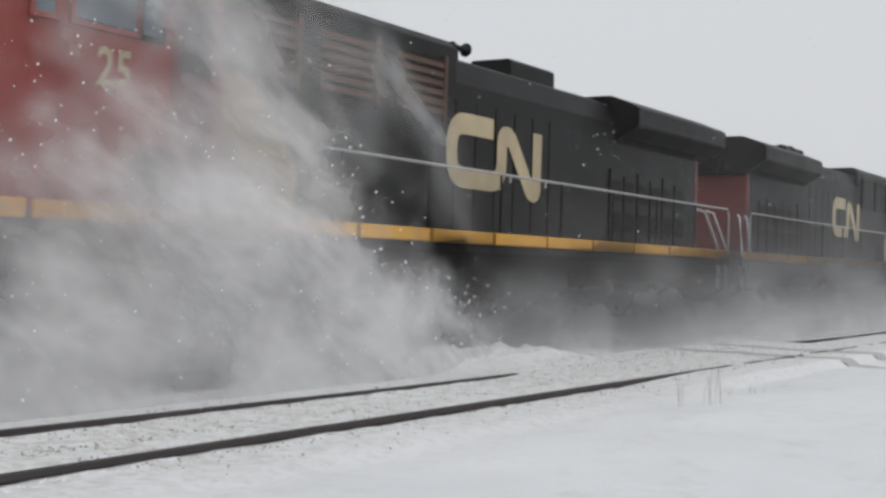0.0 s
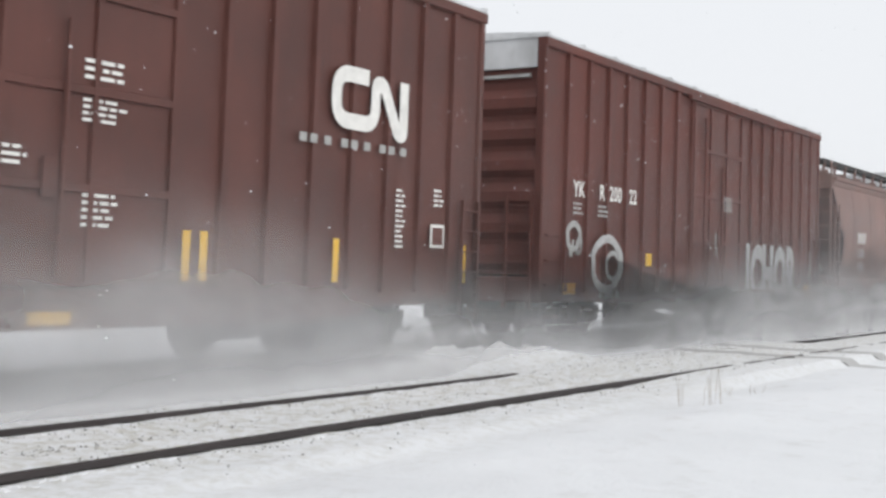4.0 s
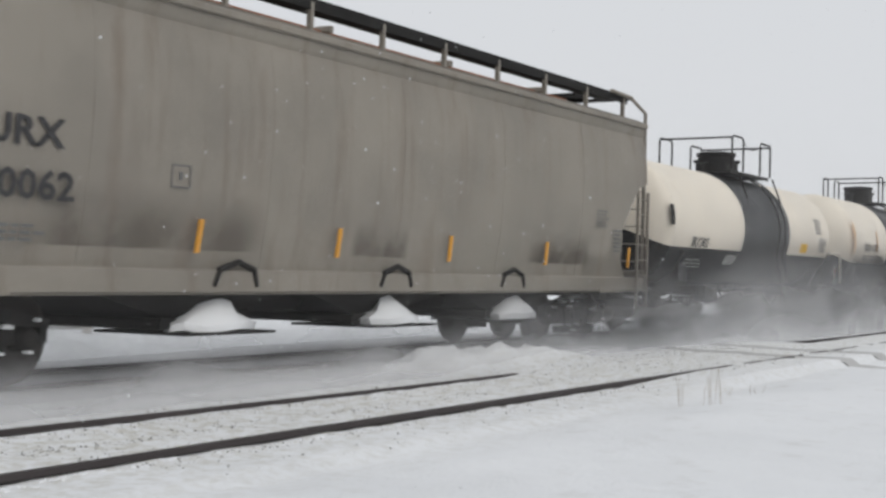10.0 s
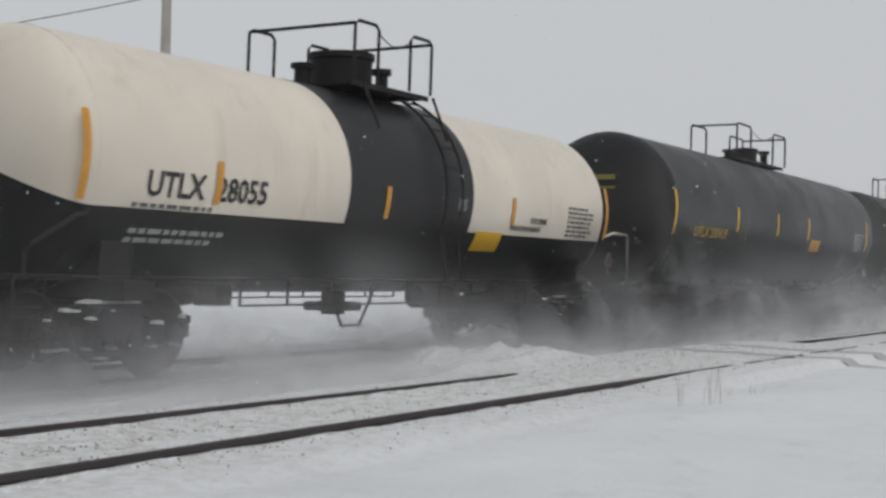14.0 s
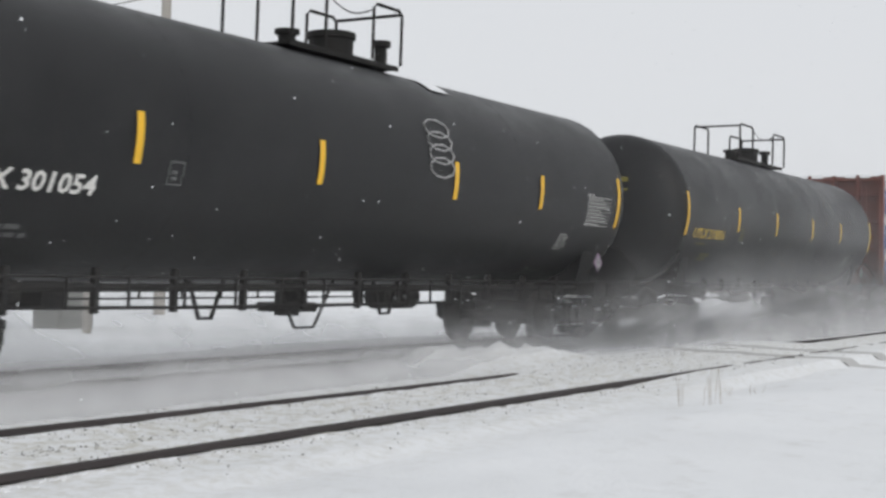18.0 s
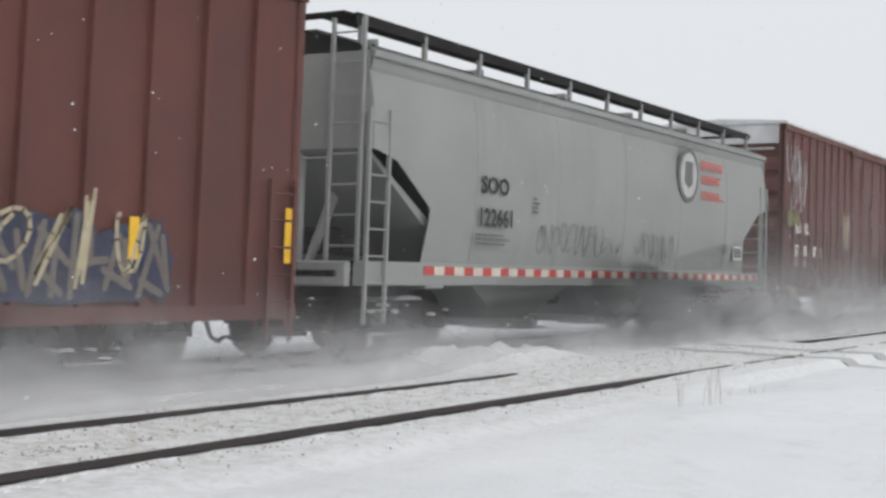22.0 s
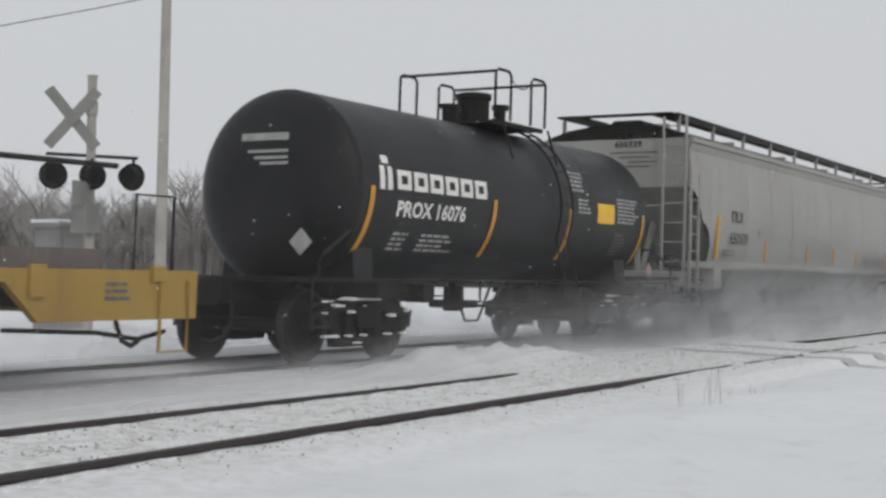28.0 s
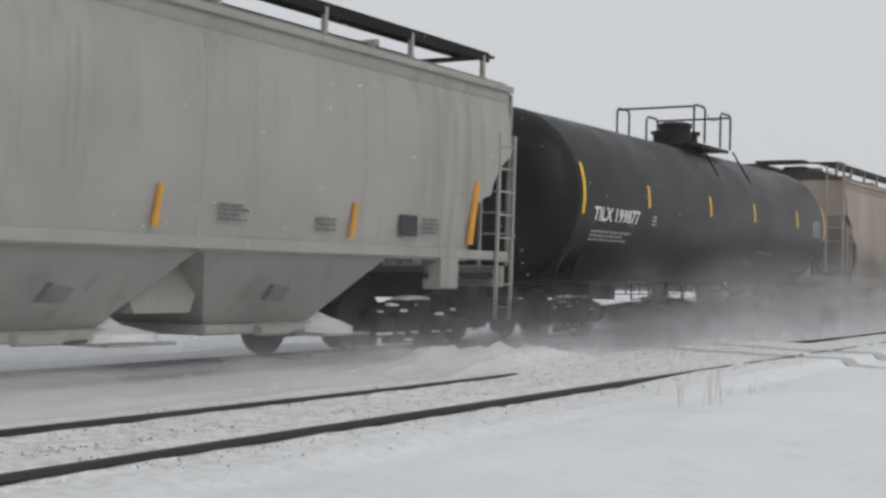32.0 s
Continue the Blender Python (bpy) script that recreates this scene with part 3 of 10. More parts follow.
def piece_paint(car, x, z, w, h, fill, rim, y, seed, n=6, fat=0.30, shine=None):
    """Large sprayed block shapes, each of slanting fat bars with a rim of another colour; nothing to read."""
    rng = random.Random(seed)
    back, front, gleam = MB(), MB(), MB()
    cw = w / n
    for i in range(n):
        cx = x + cw * i
        lean = rng.uniform(-0.12, 0.18)
        # three or four fat strokes that cross at random
        bars_ = [((rng.uniform(0.0, 0.3), rng.uniform(0.0, 0.2)), (rng.uniform(0.1, 0.7), rng.uniform(0.75, 1.0))), ((rng.uniform(0.2, 0.6), rng.uniform(0.7, 1.0)), (rng.uniform(0.6, 1.1), rng.uniform(0.1, 0.5))),
                 ((rng.uniform(-0.1, 0.3), rng.uniform(0.2, 0.7)), (rng.uniform(0.5, 1.1), rng.uniform(0.0, 0.5)))]
        if rng.random() < 0.6:
            bars_.append(((rng.uniform(0.6, 0.9), rng.uniform(0.6, 1.0)), (rng.uniform(0.7, 1.1), rng.uniform(0.0, 0.3))))
        for (ax, az), (bx, bz) in bars_:
            pa, pb = (cx + cw * (ax + lean * az), z + h * (az * 0.86 + 0.07 + rng.uniform(-0.03, 0.03))), (cx + cw * (bx + lean * bz), z + h * (bz * 0.86 + 0.07 + rng.uniform(-0.03, 0.03)))
            d = math.hypot(pb[0] - pa[0], pb[1] - pa[1]) or 1
            ex, ez = (pb[0] - pa[0]) / d, (pb[1] - pa[1]) / d
            for mb, r, yy in ((back, cw * fat * 0.5 + 0.035, y), (front, cw * fat * 0.5, y - 0.003)):
                ring = []
                for (ox, oz), turn in ((pb, 0.0), (pa, math.pi)):
                    for k in range(5):
                        th = math.atan2(ez, ex) + turn - math.pi / 2 + math.pi * k / 4
                        ring.append((ox + r * math.cos(th), oz + r * math.sin(th)))
                mb.prism(ring, "y", yy - rng.uniform(0, 0.0012), yy + 0.0015)
            r = 0.018
            gleam.prism([(pa[0] - ez * r * 3, pa[1] + ex * r * 3), (pb[0] - ez * r * 3, pb[1] + ex * r * 3), (pb[0] - ez * r, pb[1] + ex * r), (pa[0] - ez * r, pa[1] + ex * r)], "y", y - 0.008, y - 0.006)
    ob = part("spray_paint", back, rim, car, "dark rim of sprayed graffiti")
    part("spray_fill", front, fill, ob)
    if shine:
        part("spray_shine", gleam, shine, ob)
    return ob


def mist_paint(car, x0, x1, foot, crest, mat, y, label="soft sprayed haze of paint"):
    """A sheet of overspray from foot(x) up to crest(x)."""
    nx, nz = max(4, int((x1 - x0) / 0.15)), 8
    rows, uvs = [], []
    for i in range(nx + 1):
        t = i / nx
        x = x0 + (x1 - x0) * t
        lo, hi = foot(x), crest(x)
        zs = [lo + (hi - lo) * j / nz for j in range(nz + 1)]
        rows.append([(x, y(z) if callable(y) else y, z) for z in zs])
        uvs += [(min(1.0, 7 * t, 7 * (1 - t)), j / nz) for j in range(nz + 1)]
    me = MB().loft(rows).mesh("spray_mist", mat)
    layer = me.uv_layers.new(name="UVMap")
    for lp in me.loops:
        layer.data[lp.index].uv = uvs[lp.vertex_index]
    return part("spray_mist", me, None, car, label)


def rock_paint(car, dx, y):
    """A sprayed skyline of slabs and boulders in slate and stone blue, rimmed in navy and gold; dx shifts it along the wall."""
    sky = [(1.93, 1.80), (2.4, 1.95), (2.98, 2.10), (3.02, 1.80), (3.15, 1.95), (3.45, 2.26), (4.42, 1.84), (4.5, 1.96), (5.3, 2.0), (5.98, 1.88), (6.0, 1.62), (6.35, 1.66), (6.8, 1.60), (7.3, 1.60), (7.62, 1.55)]
    for grow, mat, yy in ((0.075, GOLD_GRAF, y + 0.002), (0.045, BLACK, y + 0.001), (0.0, SLATE_GRAF, y)):
        mb = MB()
        for (xa, za), (xb, zb) in zip(sky, sky[1:]):
            mb.prism([(xa + dx, 0.60), (xb + dx, 0.60), (xb + dx, zb + grow), (xa + dx, za + grow)], "y", yy, yy + 0.0012)
        part("spray_paint", mb, mat, car, "sprayed skyline of slabs")
    slabs = [[(1.98, 0.85), (1.95, 1.74), (2.3, 1.84), (2.42, 1.5), (2.35, 0.8)], [(2.4, 1.86), (2.93, 2.02), (2.96, 1.62), (2.62, 1.38), (2.45, 1.55)], [(2.5, 1.32), (2.76, 1.34), (2.8, 0.95), (2.55, 0.8), (2.42, 0.92)],
             [(3.44, 2.18), (4.3, 1.82), (4.2, 1.6), (3.72, 1.42), (3.5, 1.05), (3.1, 1.0), (3.36, 1.55)], [(4.0, 1.5), (4.35, 1.45), (4.3, 1.2), (3.85, 1.05), (3.8, 1.25)], [(4.55, 1.8), (4.88, 1.75), (4.7, 1.0), (4.4, 0.95)],
             [(5.2, 1.9), (5.55, 1.92), (5.5, 1.4), (5.15, 1.35)], [(4.85, 1.3), (5.2, 1.3), (5.25, 0.95), (4.8, 0.95)], [(5.6, 1.3), (5.85, 1.34), (5.9, 0.8), (5.55, 0.8)]]
    for cx, cz, rx, rz in ((3.0, 0.88, 0.24, 0.22), (3.52, 0.82, 0.2, 0.17), (3.95, 0.86, 0.22, 0.18), (4.3, 0.76, 0.16, 0.13), (5.35, 0.76, 0.2, 0.14)):
        slabs.append([(cx + rx * math.cos(k * 0.6283), cz + rz * math.sin(k * 0.6283) * (1.0 if k < 6 else 0.5)) for k in range(10)])
    for cx in (6.15, 6.5, 6.88, 7.22, 7.52):
        top = 1.50 - 0.03 * (cx - 6.15)
        slabs.append([(cx - 0.11, 0.78), (cx + 0.09, 0.78), (cx + 0.11, top - 0.12), (cx + 0.05, top), (cx - 0.05, top), (cx - 0.11, top - 0.12)])
    for i, ring in enumerate(slabs):
        ring = [(p + dx, q) for p, q in ring]
        ob = part("spray_fill", MB().prism(ring, "y", y - 0.003, y - 0.001), (STONE_GRAF, LILAC_PALE, BLUE_TAG)[(1, 1, 2, 0, 0, 2, 0, 2)[i % 8] if i < 16 else 2], car, "sprayed stone slab")
        cx, cz = sum(p for p, q in ring) / len(ring), sum(q for p, q in ring) / len(ring)
        gleam = MB()
        for (xa, za), (xb, zb) in zip(ring, ring[1:] + ring[:1]):
            if (za + zb) / 2 > cz + 0.05:
                gleam.prism([(xa, za), (xb, zb), (xb + (cx - xb) * 0.07, zb + (cz - zb) * 0.07), (xa + (cx - xa) * 0.07, za + (cz - za) * 0.07)], "y", y - 0.0045, y - 0.0035)
        part("spray_shine", gleam, PALE_BLUE, ob)


def graf_word(car, words, x, z, w, h, fill, rim, y, fat=0.05, lean=0.0):
    """A sprayed word in fat letters with a darker rim, stretched to its place on the wall."""
    inner, outer = text_mesh(words, h, fill, fat * h), text_mesh(words, h, rim, fat * h + 0.035)
    lo, hi = min(v.co.x for v in inner.vertices), max(v.co.x for v in inner.vertices)
    zl, zh = min(v.co.z for v in inner.vertices), max(v.co.z for v in inner.vertices)
    for me, dy in ((outer, 0.0), (inner, -0.004)):
        for v in me.vertices:
            q = (v.co.z - zl) / (zh - zl)
            p = (v.co.x - lo) / (hi - lo)
            v.co = (x + w * p + lean * h * q, y + dy, z + h * (q + 0.05 * noise.noise((p * 6, q * 2, w))))
    ob = part("spray_paint", outer, None, car, "dark rim of sprayed letters")
    part("spray_fill", inner, None, ob, "sprayed letters")
    return ob


def scrawl(car, x, z, w, h, mat, y, seed, n=5, r=0.03):
    """A tag in loose strokes that cannot be read."""
    rng = random.Random(seed)
    mb = MB()
    for i in range(n):
        # each letter is a loop of its own: a ring, a hook or a slanting stroke with a tail
        cx, cz = x + w * (i + 0.5) / n, z + h * rng.uniform(0.4, 0.6)
        rz = h * rng.uniform(0.28, 0.5)
        rx = max(w / n * rng.uniform(0.3, 0.55), min(0.55 * rz, 0.3 * w))
        a0, turn, lean, fold = rng.uniform(0, 6.28), rng.choice((-1, 1)) * rng.uniform(3.2, 7.5), rng.uniform(-0.3, 0.5), rng.choice((1, 1, 2))
        pts = []
        if rng.random() < 0.5:
            zig = [(cx + rx * rng.uniform(-1, 1), z + h * (0.05 if m % 2 else 0.95) + h * rng.uniform(-0.2, 0.2) * (1 if m % 2 else -1)) for m in range(rng.choice((3, 4, 5)))]
            pts = [(p + (q - p) * k / 3, u_ + (v_ - u_) * k / 3) for (p, u_), (q, v_) in zip(zig, zig[1:]) for k in range(4)]
        for k in range(13 if not pts else 0):
            a = a0 + turn * k / 12
            p, q = math.cos(a), math.sin(a * fold + 0.4 * fold)
            pts.append((cx + rx * (p + lean * q) + rx * 0.6 * (k / 12 - 0.5), min(z + h, max(z, cz + rz * q))))
        for (ax, az), (bx, bz) in zip(pts, pts[1:]):
            d = math.hypot(bx - ax, bz - az) or 1
            rr = r * 0.6
            ox, oz, ex, ez = -(bz - az) / d * rr, (bx - ax) / d * rr, (bx - ax) / d * rr * 0.5, (bz - az) / d * rr * 0.5
            mb.prism([(ax + ox - ex, az + oz - ez), (bx + ox + ex, bz + oz + ez), (bx - ox + ex, bz - oz + ez), (ax - ox - ex, az - oz - ez)], "y", y - 0.0008 * (i % 3), y + 0.002)
    return part("spray_paint", mb, mat, car, "sprayed tag")


def under_gear(car, x0, x1, seed=0, z=0.62):
    """Brake cylinder, reservoir and rods under the floor."""
    rng = random.Random(seed)
    mx = (x0 + x1) / 2
    part("brake_reservoir", MB().cyl((-0.75, z + 0.12), 0.19, mx - 0.9, mx - 0.1, "x", 14), DARK, car, smooth=True)
    part("brake_cylinder", MB().cyl((-0.55, z + 0.1), 0.15, mx + 0.3, mx + 0.8, "x", 14), DARK, car, smooth=True)
    part("brake_valve", MB().box(mx - 2.0, mx - 1.75, -1.1, -0.8, z - 0.1, z + 0.2, 0.03).box(mx - 1.75, mx - 1.62, -1.05, -0.9, z - 0.15, z + 0.1), DARK, car)
    part("brake_rod", MB().tube([(x0, -0.7, z - 0.12), (mx - 2, -0.95, z - 0.05), (mx + 1.0, -0.6, z + 0.05), (x1, -0.6, z)], 0.02), DARK, car)
    part("brake_rod", MB().tube([(x0, -1.2, z + 0.0), (mx, -1.2, z + 0.10), (x1, -1.2, z + 0.02)], 0.016), DARK, car)


# ---- box cars ----
def boxcar(u0, u1, mat, label, H=4.82, posts=(7, 7), door=(-0.5, 3.0), double=None, roof=GALV, end_top=True, fascia=False, sill=0.72, truck_in=2.2,
           belly=0.16, snowy=False, end_mat=None):
    L, uc = u1 - u0, (u0 + u1) / 2
    car = thing("boxcar", label, "freight car", "cars of the freight train")
    ROLLING.append((car, uc))
    a, w = L / 2, 1.55
    end_mat = end_mat or mat
    eave = H - 0.12
    for s in (-1, 1):
        part("side_wall", MB().box(-a, a, min(s * w, s * (w - 0.05)), max(s * w, s * (w - 0.05)), sill, eave), mat, car)
        part("top_chord", MB().box(-a, a, min(s * (w - 0.02), s * (w + 0.06)), max(s * (w - 0.02), s * (w + 0.06)), eave - 0.14, eave, 0.015), mat, car)
        zb = sill - belly
        part("side_sill", MB().prism([(-a + 0.0, sill + 0.16), (-a, sill), (-a + 2.6, sill), (-a + 3.2, zb), (a - 3.2, zb), (a - 2.6, sill), (a, sill), (a, sill + 0.16)], "y",
                                     min(s * (w - 0.01), s * (w + 0.045)), max(s * (w - 0.01), s * (w + 0.045))), mat, car)
    part("roof", MB().prism([(-w - 0.05, eave + 0.003), (w + 0.05, eave + 0.003), (w + 0.05, eave + 0.04), (0, H), (-w - 0.05, eave + 0.04)], "x", -a, a), roof, car)
    nrib = 12
    ribm = MB().prism([(-w - 0.06, eave + 0.035), (-w - 0.06, eave + 0.07), (0, H + 0.04), (w + 0.06, eave + 0.07), (w + 0.06, eave + 0.035), (0, H + 0.002)], "x", -0.04, 0.04).mesh("roof_rib", roof)
    outward(ribm)
    for i in range(nrib + 1):
        o = part("roof_rib", ribm, None, car)
        o.location = (-a + 0.05 + i * (L - 0.1) / nrib, 0, 0)
    part("underframe", MB().box(-a + 0.1, a - 0.1, -0.22, 0.22, 0.72, 1.05).box(-a + 0.05, a - 0.05, -1.48, 1.48, 1.05, 1.13), DARK, car)
    # ends: corrugated, with a plain band at the top
    for s in (-1, 1):
        xe = s * (a - 0.10)
        part("end_wall", MB().box(min(xe, xe - s * 0.05), max(xe, xe - s * 0.05), -w + 0.05, w - 0.05, sill + 0.1, eave), end_mat, car)
        topz = eave - (0.72 if end_top else 0.1)
        if end_top:
            part("end_panel", MB().box(min(xe, xe + s * 0.07), max(xe, xe + s * 0.07), -w + 0.06, w - 0.06, eave - 0.44, eave - 0.002), roof, car, "pale upper end panel")
            part("notice", MB().box(min(xe, xe + s * 0.075), max(xe, xe + s * 0.075), -w + 0.25, w - 0.5, eave - 0.585, eave - 0.535), GREY_MARK, car)
        k = 6
        for i in range(k):
            z0 = 1.15 + i * (topz - 1.15) / k
            h = (topz - 1.15) / k
            rib = MB().prism([(xe, z0 + 0.04), (xe + s * 0.09, z0 + h * 0.30), (xe + s * 0.09, z0 + h * 0.62), (xe, z0 + h * 0.92)], "y", -w + 0.12, w - 0.12)
            part("end_rib", rib, end_mat, car)
            if snowy and s < 0:
                cap = MB()
                for q in range(14):
                    y0, y1 = -w + 0.15 + q * 0.2, -w + 0.35 + q * 0.2
                    f0, f1 = (max(0.0, 1.3 * noise.noise((yy_ * 0.9, i * 3.1 + s, u0)) + 0.45 - 0.25 * (yy_ + w)) for yy_ in (y0, y1))
                    k0 = len(cap.v)
                    for yy_, f_ in ((y0, f0), (y1, f1)):
                        cap.v += [(xe - s * 0.01, yy_, z0 + h * 0.90), (xe + s * 0.085 * min(1, f_ * 2), yy_, z0 + h * (0.90 - 0.30 * min(1, f_ * 1.8))), (xe + s * (0.08 * min(1, f_ * 2) + 0.03 * f_), yy_, z0 + h * (0.90 - 0.29 * min(1, f_ * 1.8) + 0.14 * f_)), (xe - s * 0.01, yy_, z0 + h * (0.90 + 0.16 * f_))]
                    cap.f += [(k0 + m, k0 + (m + 1) % 4, k0 + 4 + (m + 1) % 4, k0 + 4 + m) for m in range(4)]
                part("snow_cap", cap, SNOW_CAP, car, "snow caught on the end")
        part("corner_post", MB().box(min(s * a, s * (a - 0.12)), max(s * a, s * (a - 0.12)), -w - 0.035, -w + 0.12, sill, eave - 0.002, 0.02), mat, car)
        part("corner_post", MB().box(min(s * a, s * (a - 0.12)), max(s * a, s * (a - 0.12)), w - 0.12, w + 0.035, sill, eave - 0.002, 0.02), mat, car)
        part("end_sill", MB().box(min(s * a, s * (a - 0.15)), max(s * a, s * (a - 0.15)), -1.45, 1.45, sill, sill + 0.38, 0.02), mat, car)
        xl = s * (a - 0.14)
        if s > 0:
            ladder(car, xl - 0.42, xl, -w - 0.075, sill - 0.25, 2.1, 6, mat)
        else:
            for z in (sill - 0.22, sill + 0.25, sill + 0.62, sill + 1.0):
                grab(car, [(xl, -w - 0.01, z + 0.02), (xl, -w - 0.07, z), (xl + 0.42, -w - 0.07, z), (xl + 0.42, -w - 0.01, z + 0.02)], mat)
        end_ladder(car, s * (a + 0.03), -1.42, -1.0, sill - 0.1, 2.3, 6, mat)
        coupler(car, s * a, s, 0.85)
        truck(car, s * (a - truck_in), uc)
    part("brake_wheel", MB().lathe([(a + 0.12, 0.24), (a + 0.10, 0.28), (a + 0.14, 0.28), (a + 0.16, 0.24)], "x", (0.6, 2.2), 16), DARK, car)
    # side posts, left and right of the door
    dx0, dx1 = door[0] - door[1] / 2, door[0] + door[1] / 2
    if double:
        dx1 = double[0] + double[1] / 2
    pm = outward(MB().prism([(-0.055, 0), (-0.045, -0.057), (0.045, -0.057), (0.055, 0)], "z", sill + 0.16, eave - 0.14).mesh("side_post", mat))
    for lo, hi, n in ((-a + 0.06, dx0, posts[0]), (dx1, a - 0.06, posts[1])):
        for i in range(1, n + 1):
            x = lo + (hi - lo) * i / (n + (0 if hi == dx0 else 1)) if hi == dx0 else lo + (hi - lo) * (i - 1 + 0.0) / n
            for s in (-1, 1):
                o = part("side_post", pm, None, car)
                o.location = (x, s * w, 0)
                o.rotation_euler = (0, 0, 0 if s < 0 else math.pi)
    # doors on both sides
    for s in (-1, 1):
        for k, (dc, dw) in enumerate([door] + ([double] if double else [])):
            y0 = s * (w + 0.012)
            box_y = (min(y0, y0 + s * 0.035), max(y0, y0 + s * 0.035))
            dr = part("door", MB().box(dc - dw / 2, dc + dw / 2, *box_y, sill + 0.22, eave - 0.22), mat, car)
            yo = y0 + s * 0.036
            def rail(x0, x1, z0, z1, nm, t=0.03, m=mat):
                part(nm, MB().box(x0, x1, min(yo, yo + s * t), max(yo, yo + s * t), z0, z1, 0.006), m, dr)
            hgt = eave - 0.22 - sill - 0.22
            for i in range(5):
                z = sill + 0.22 + hgt * i / 4
                rail(dc - dw / 2, dc + dw / 2, max(z - 0.04, sill + 0.225), min(z + 0.04, eave - 0.225), "door_rail")
            for x in (dc - dw / 2 + 0.05, dc - dw / 6, dc + dw / 6, dc + dw / 2 - 0.05):
                rail(x - 0.035, x + 0.035, sill + 0.26, eave - 0.26, "door_stile", 0.034)
            if s < 0:
                part("lock_rod", MB().tube([(dc + dw * 0.05, yo - 0.05, sill + 0.3), (dc + dw * 0.05, yo - 0.05, sill + 2.6)], 0.022).tube([(dc - dw * 0.3, yo - 0.05, sill + 0.3), (dc - dw * 0.3, yo - 0.05, eave - 0.5)], 0.02), mat, dr)
                part("door_handle", MB().box(dc - dw * 0.2, dc + dw * 0.12, yo - 0.06, yo - 0.035, sill + 0.62, sill + 0.68).box(dc - 0.06, dc + 0.1, yo - 0.05, yo - 0.03, sill + 1.0, sill + 1.35), mat, dr)
        part("door_track", MB().box(dx0 - 0.5, min(a, dx1 + door[1] * 0.95), min(s * (w + 0.02), s * (w + 0.11)), max(s * (w + 0.02), s * (w + 0.11)), sill + 0.13, sill + 0.19), mat, car)
        part("door_track", MB().box(dx0 - 0.3, min(a, dx1 + door[1] * 0.95), min(s * (w + 0.061), s * (w + 0.12)), max(s * (w + 0.061), s * (w + 0.12)), eave - 0.21, eave - 0.145), mat, car)
    if fascia:
        for s in (-1, 1):
            part("fascia", MB().box(-a, a, min(s * (w + 0.061), s * (w + 0.075)), max(s * (w + 0.061), s * (w + 0.075)), eave - 0.44, eave + 0.05), mat, car)
        n = 22
        for i in range(n):
            x = -a + L * i / n
            part("fascia_panel", MB().box(x + 0.08, x + L / n - 0.08, -w - 0.083, -w - 0.076, eave - 0.38, eave + 0.0), FASCIA if (i * 7) % 5 else mat, car, "rusted panel")
            part("fascia_foot", MB().box(x + 0.02, x + L / n - 0.02, -w - 0.088, -w - 0.076, eave - 0.47, eave - 0.40 + 0.02 * (i % 3)), FADED, car, "bare metal lower edge")
            part("fascia_rib", MB().box(x - 0.03, x + 0.03, -w - 0.09, -w - 0.076, eave - 0.43, eave + 0.04), FADED, car, "bare metal rib")
    under_gear(car, -a + 3.4, a - 3.4, int(u0))
    return car


# ---- covered hoppers ----
PLASTIC = [(1.46, 1.05), (1.50, 1.30), (1.57, 1.75), (1.60, 2.2), (1.61, 2.7), (1.58, 3.2), (1.52, 3.52), (1.50, 3.56), (1.54, 3.62), (1.54, 3.80), (1.44, 3.86), (1.0, 4.00), (0.5, 4.08), (0.0, 4.10)]
SCALLOP = [(1.05, 0.95), (1.45, 1.08), (1.80, 1.12), (2.05, 1.0), (2.16, 0.82), (2.22, 0.60), (2.36, 0.55), (2.62, 0.36), (2.80, 0.06), (2.86, 0.0)]


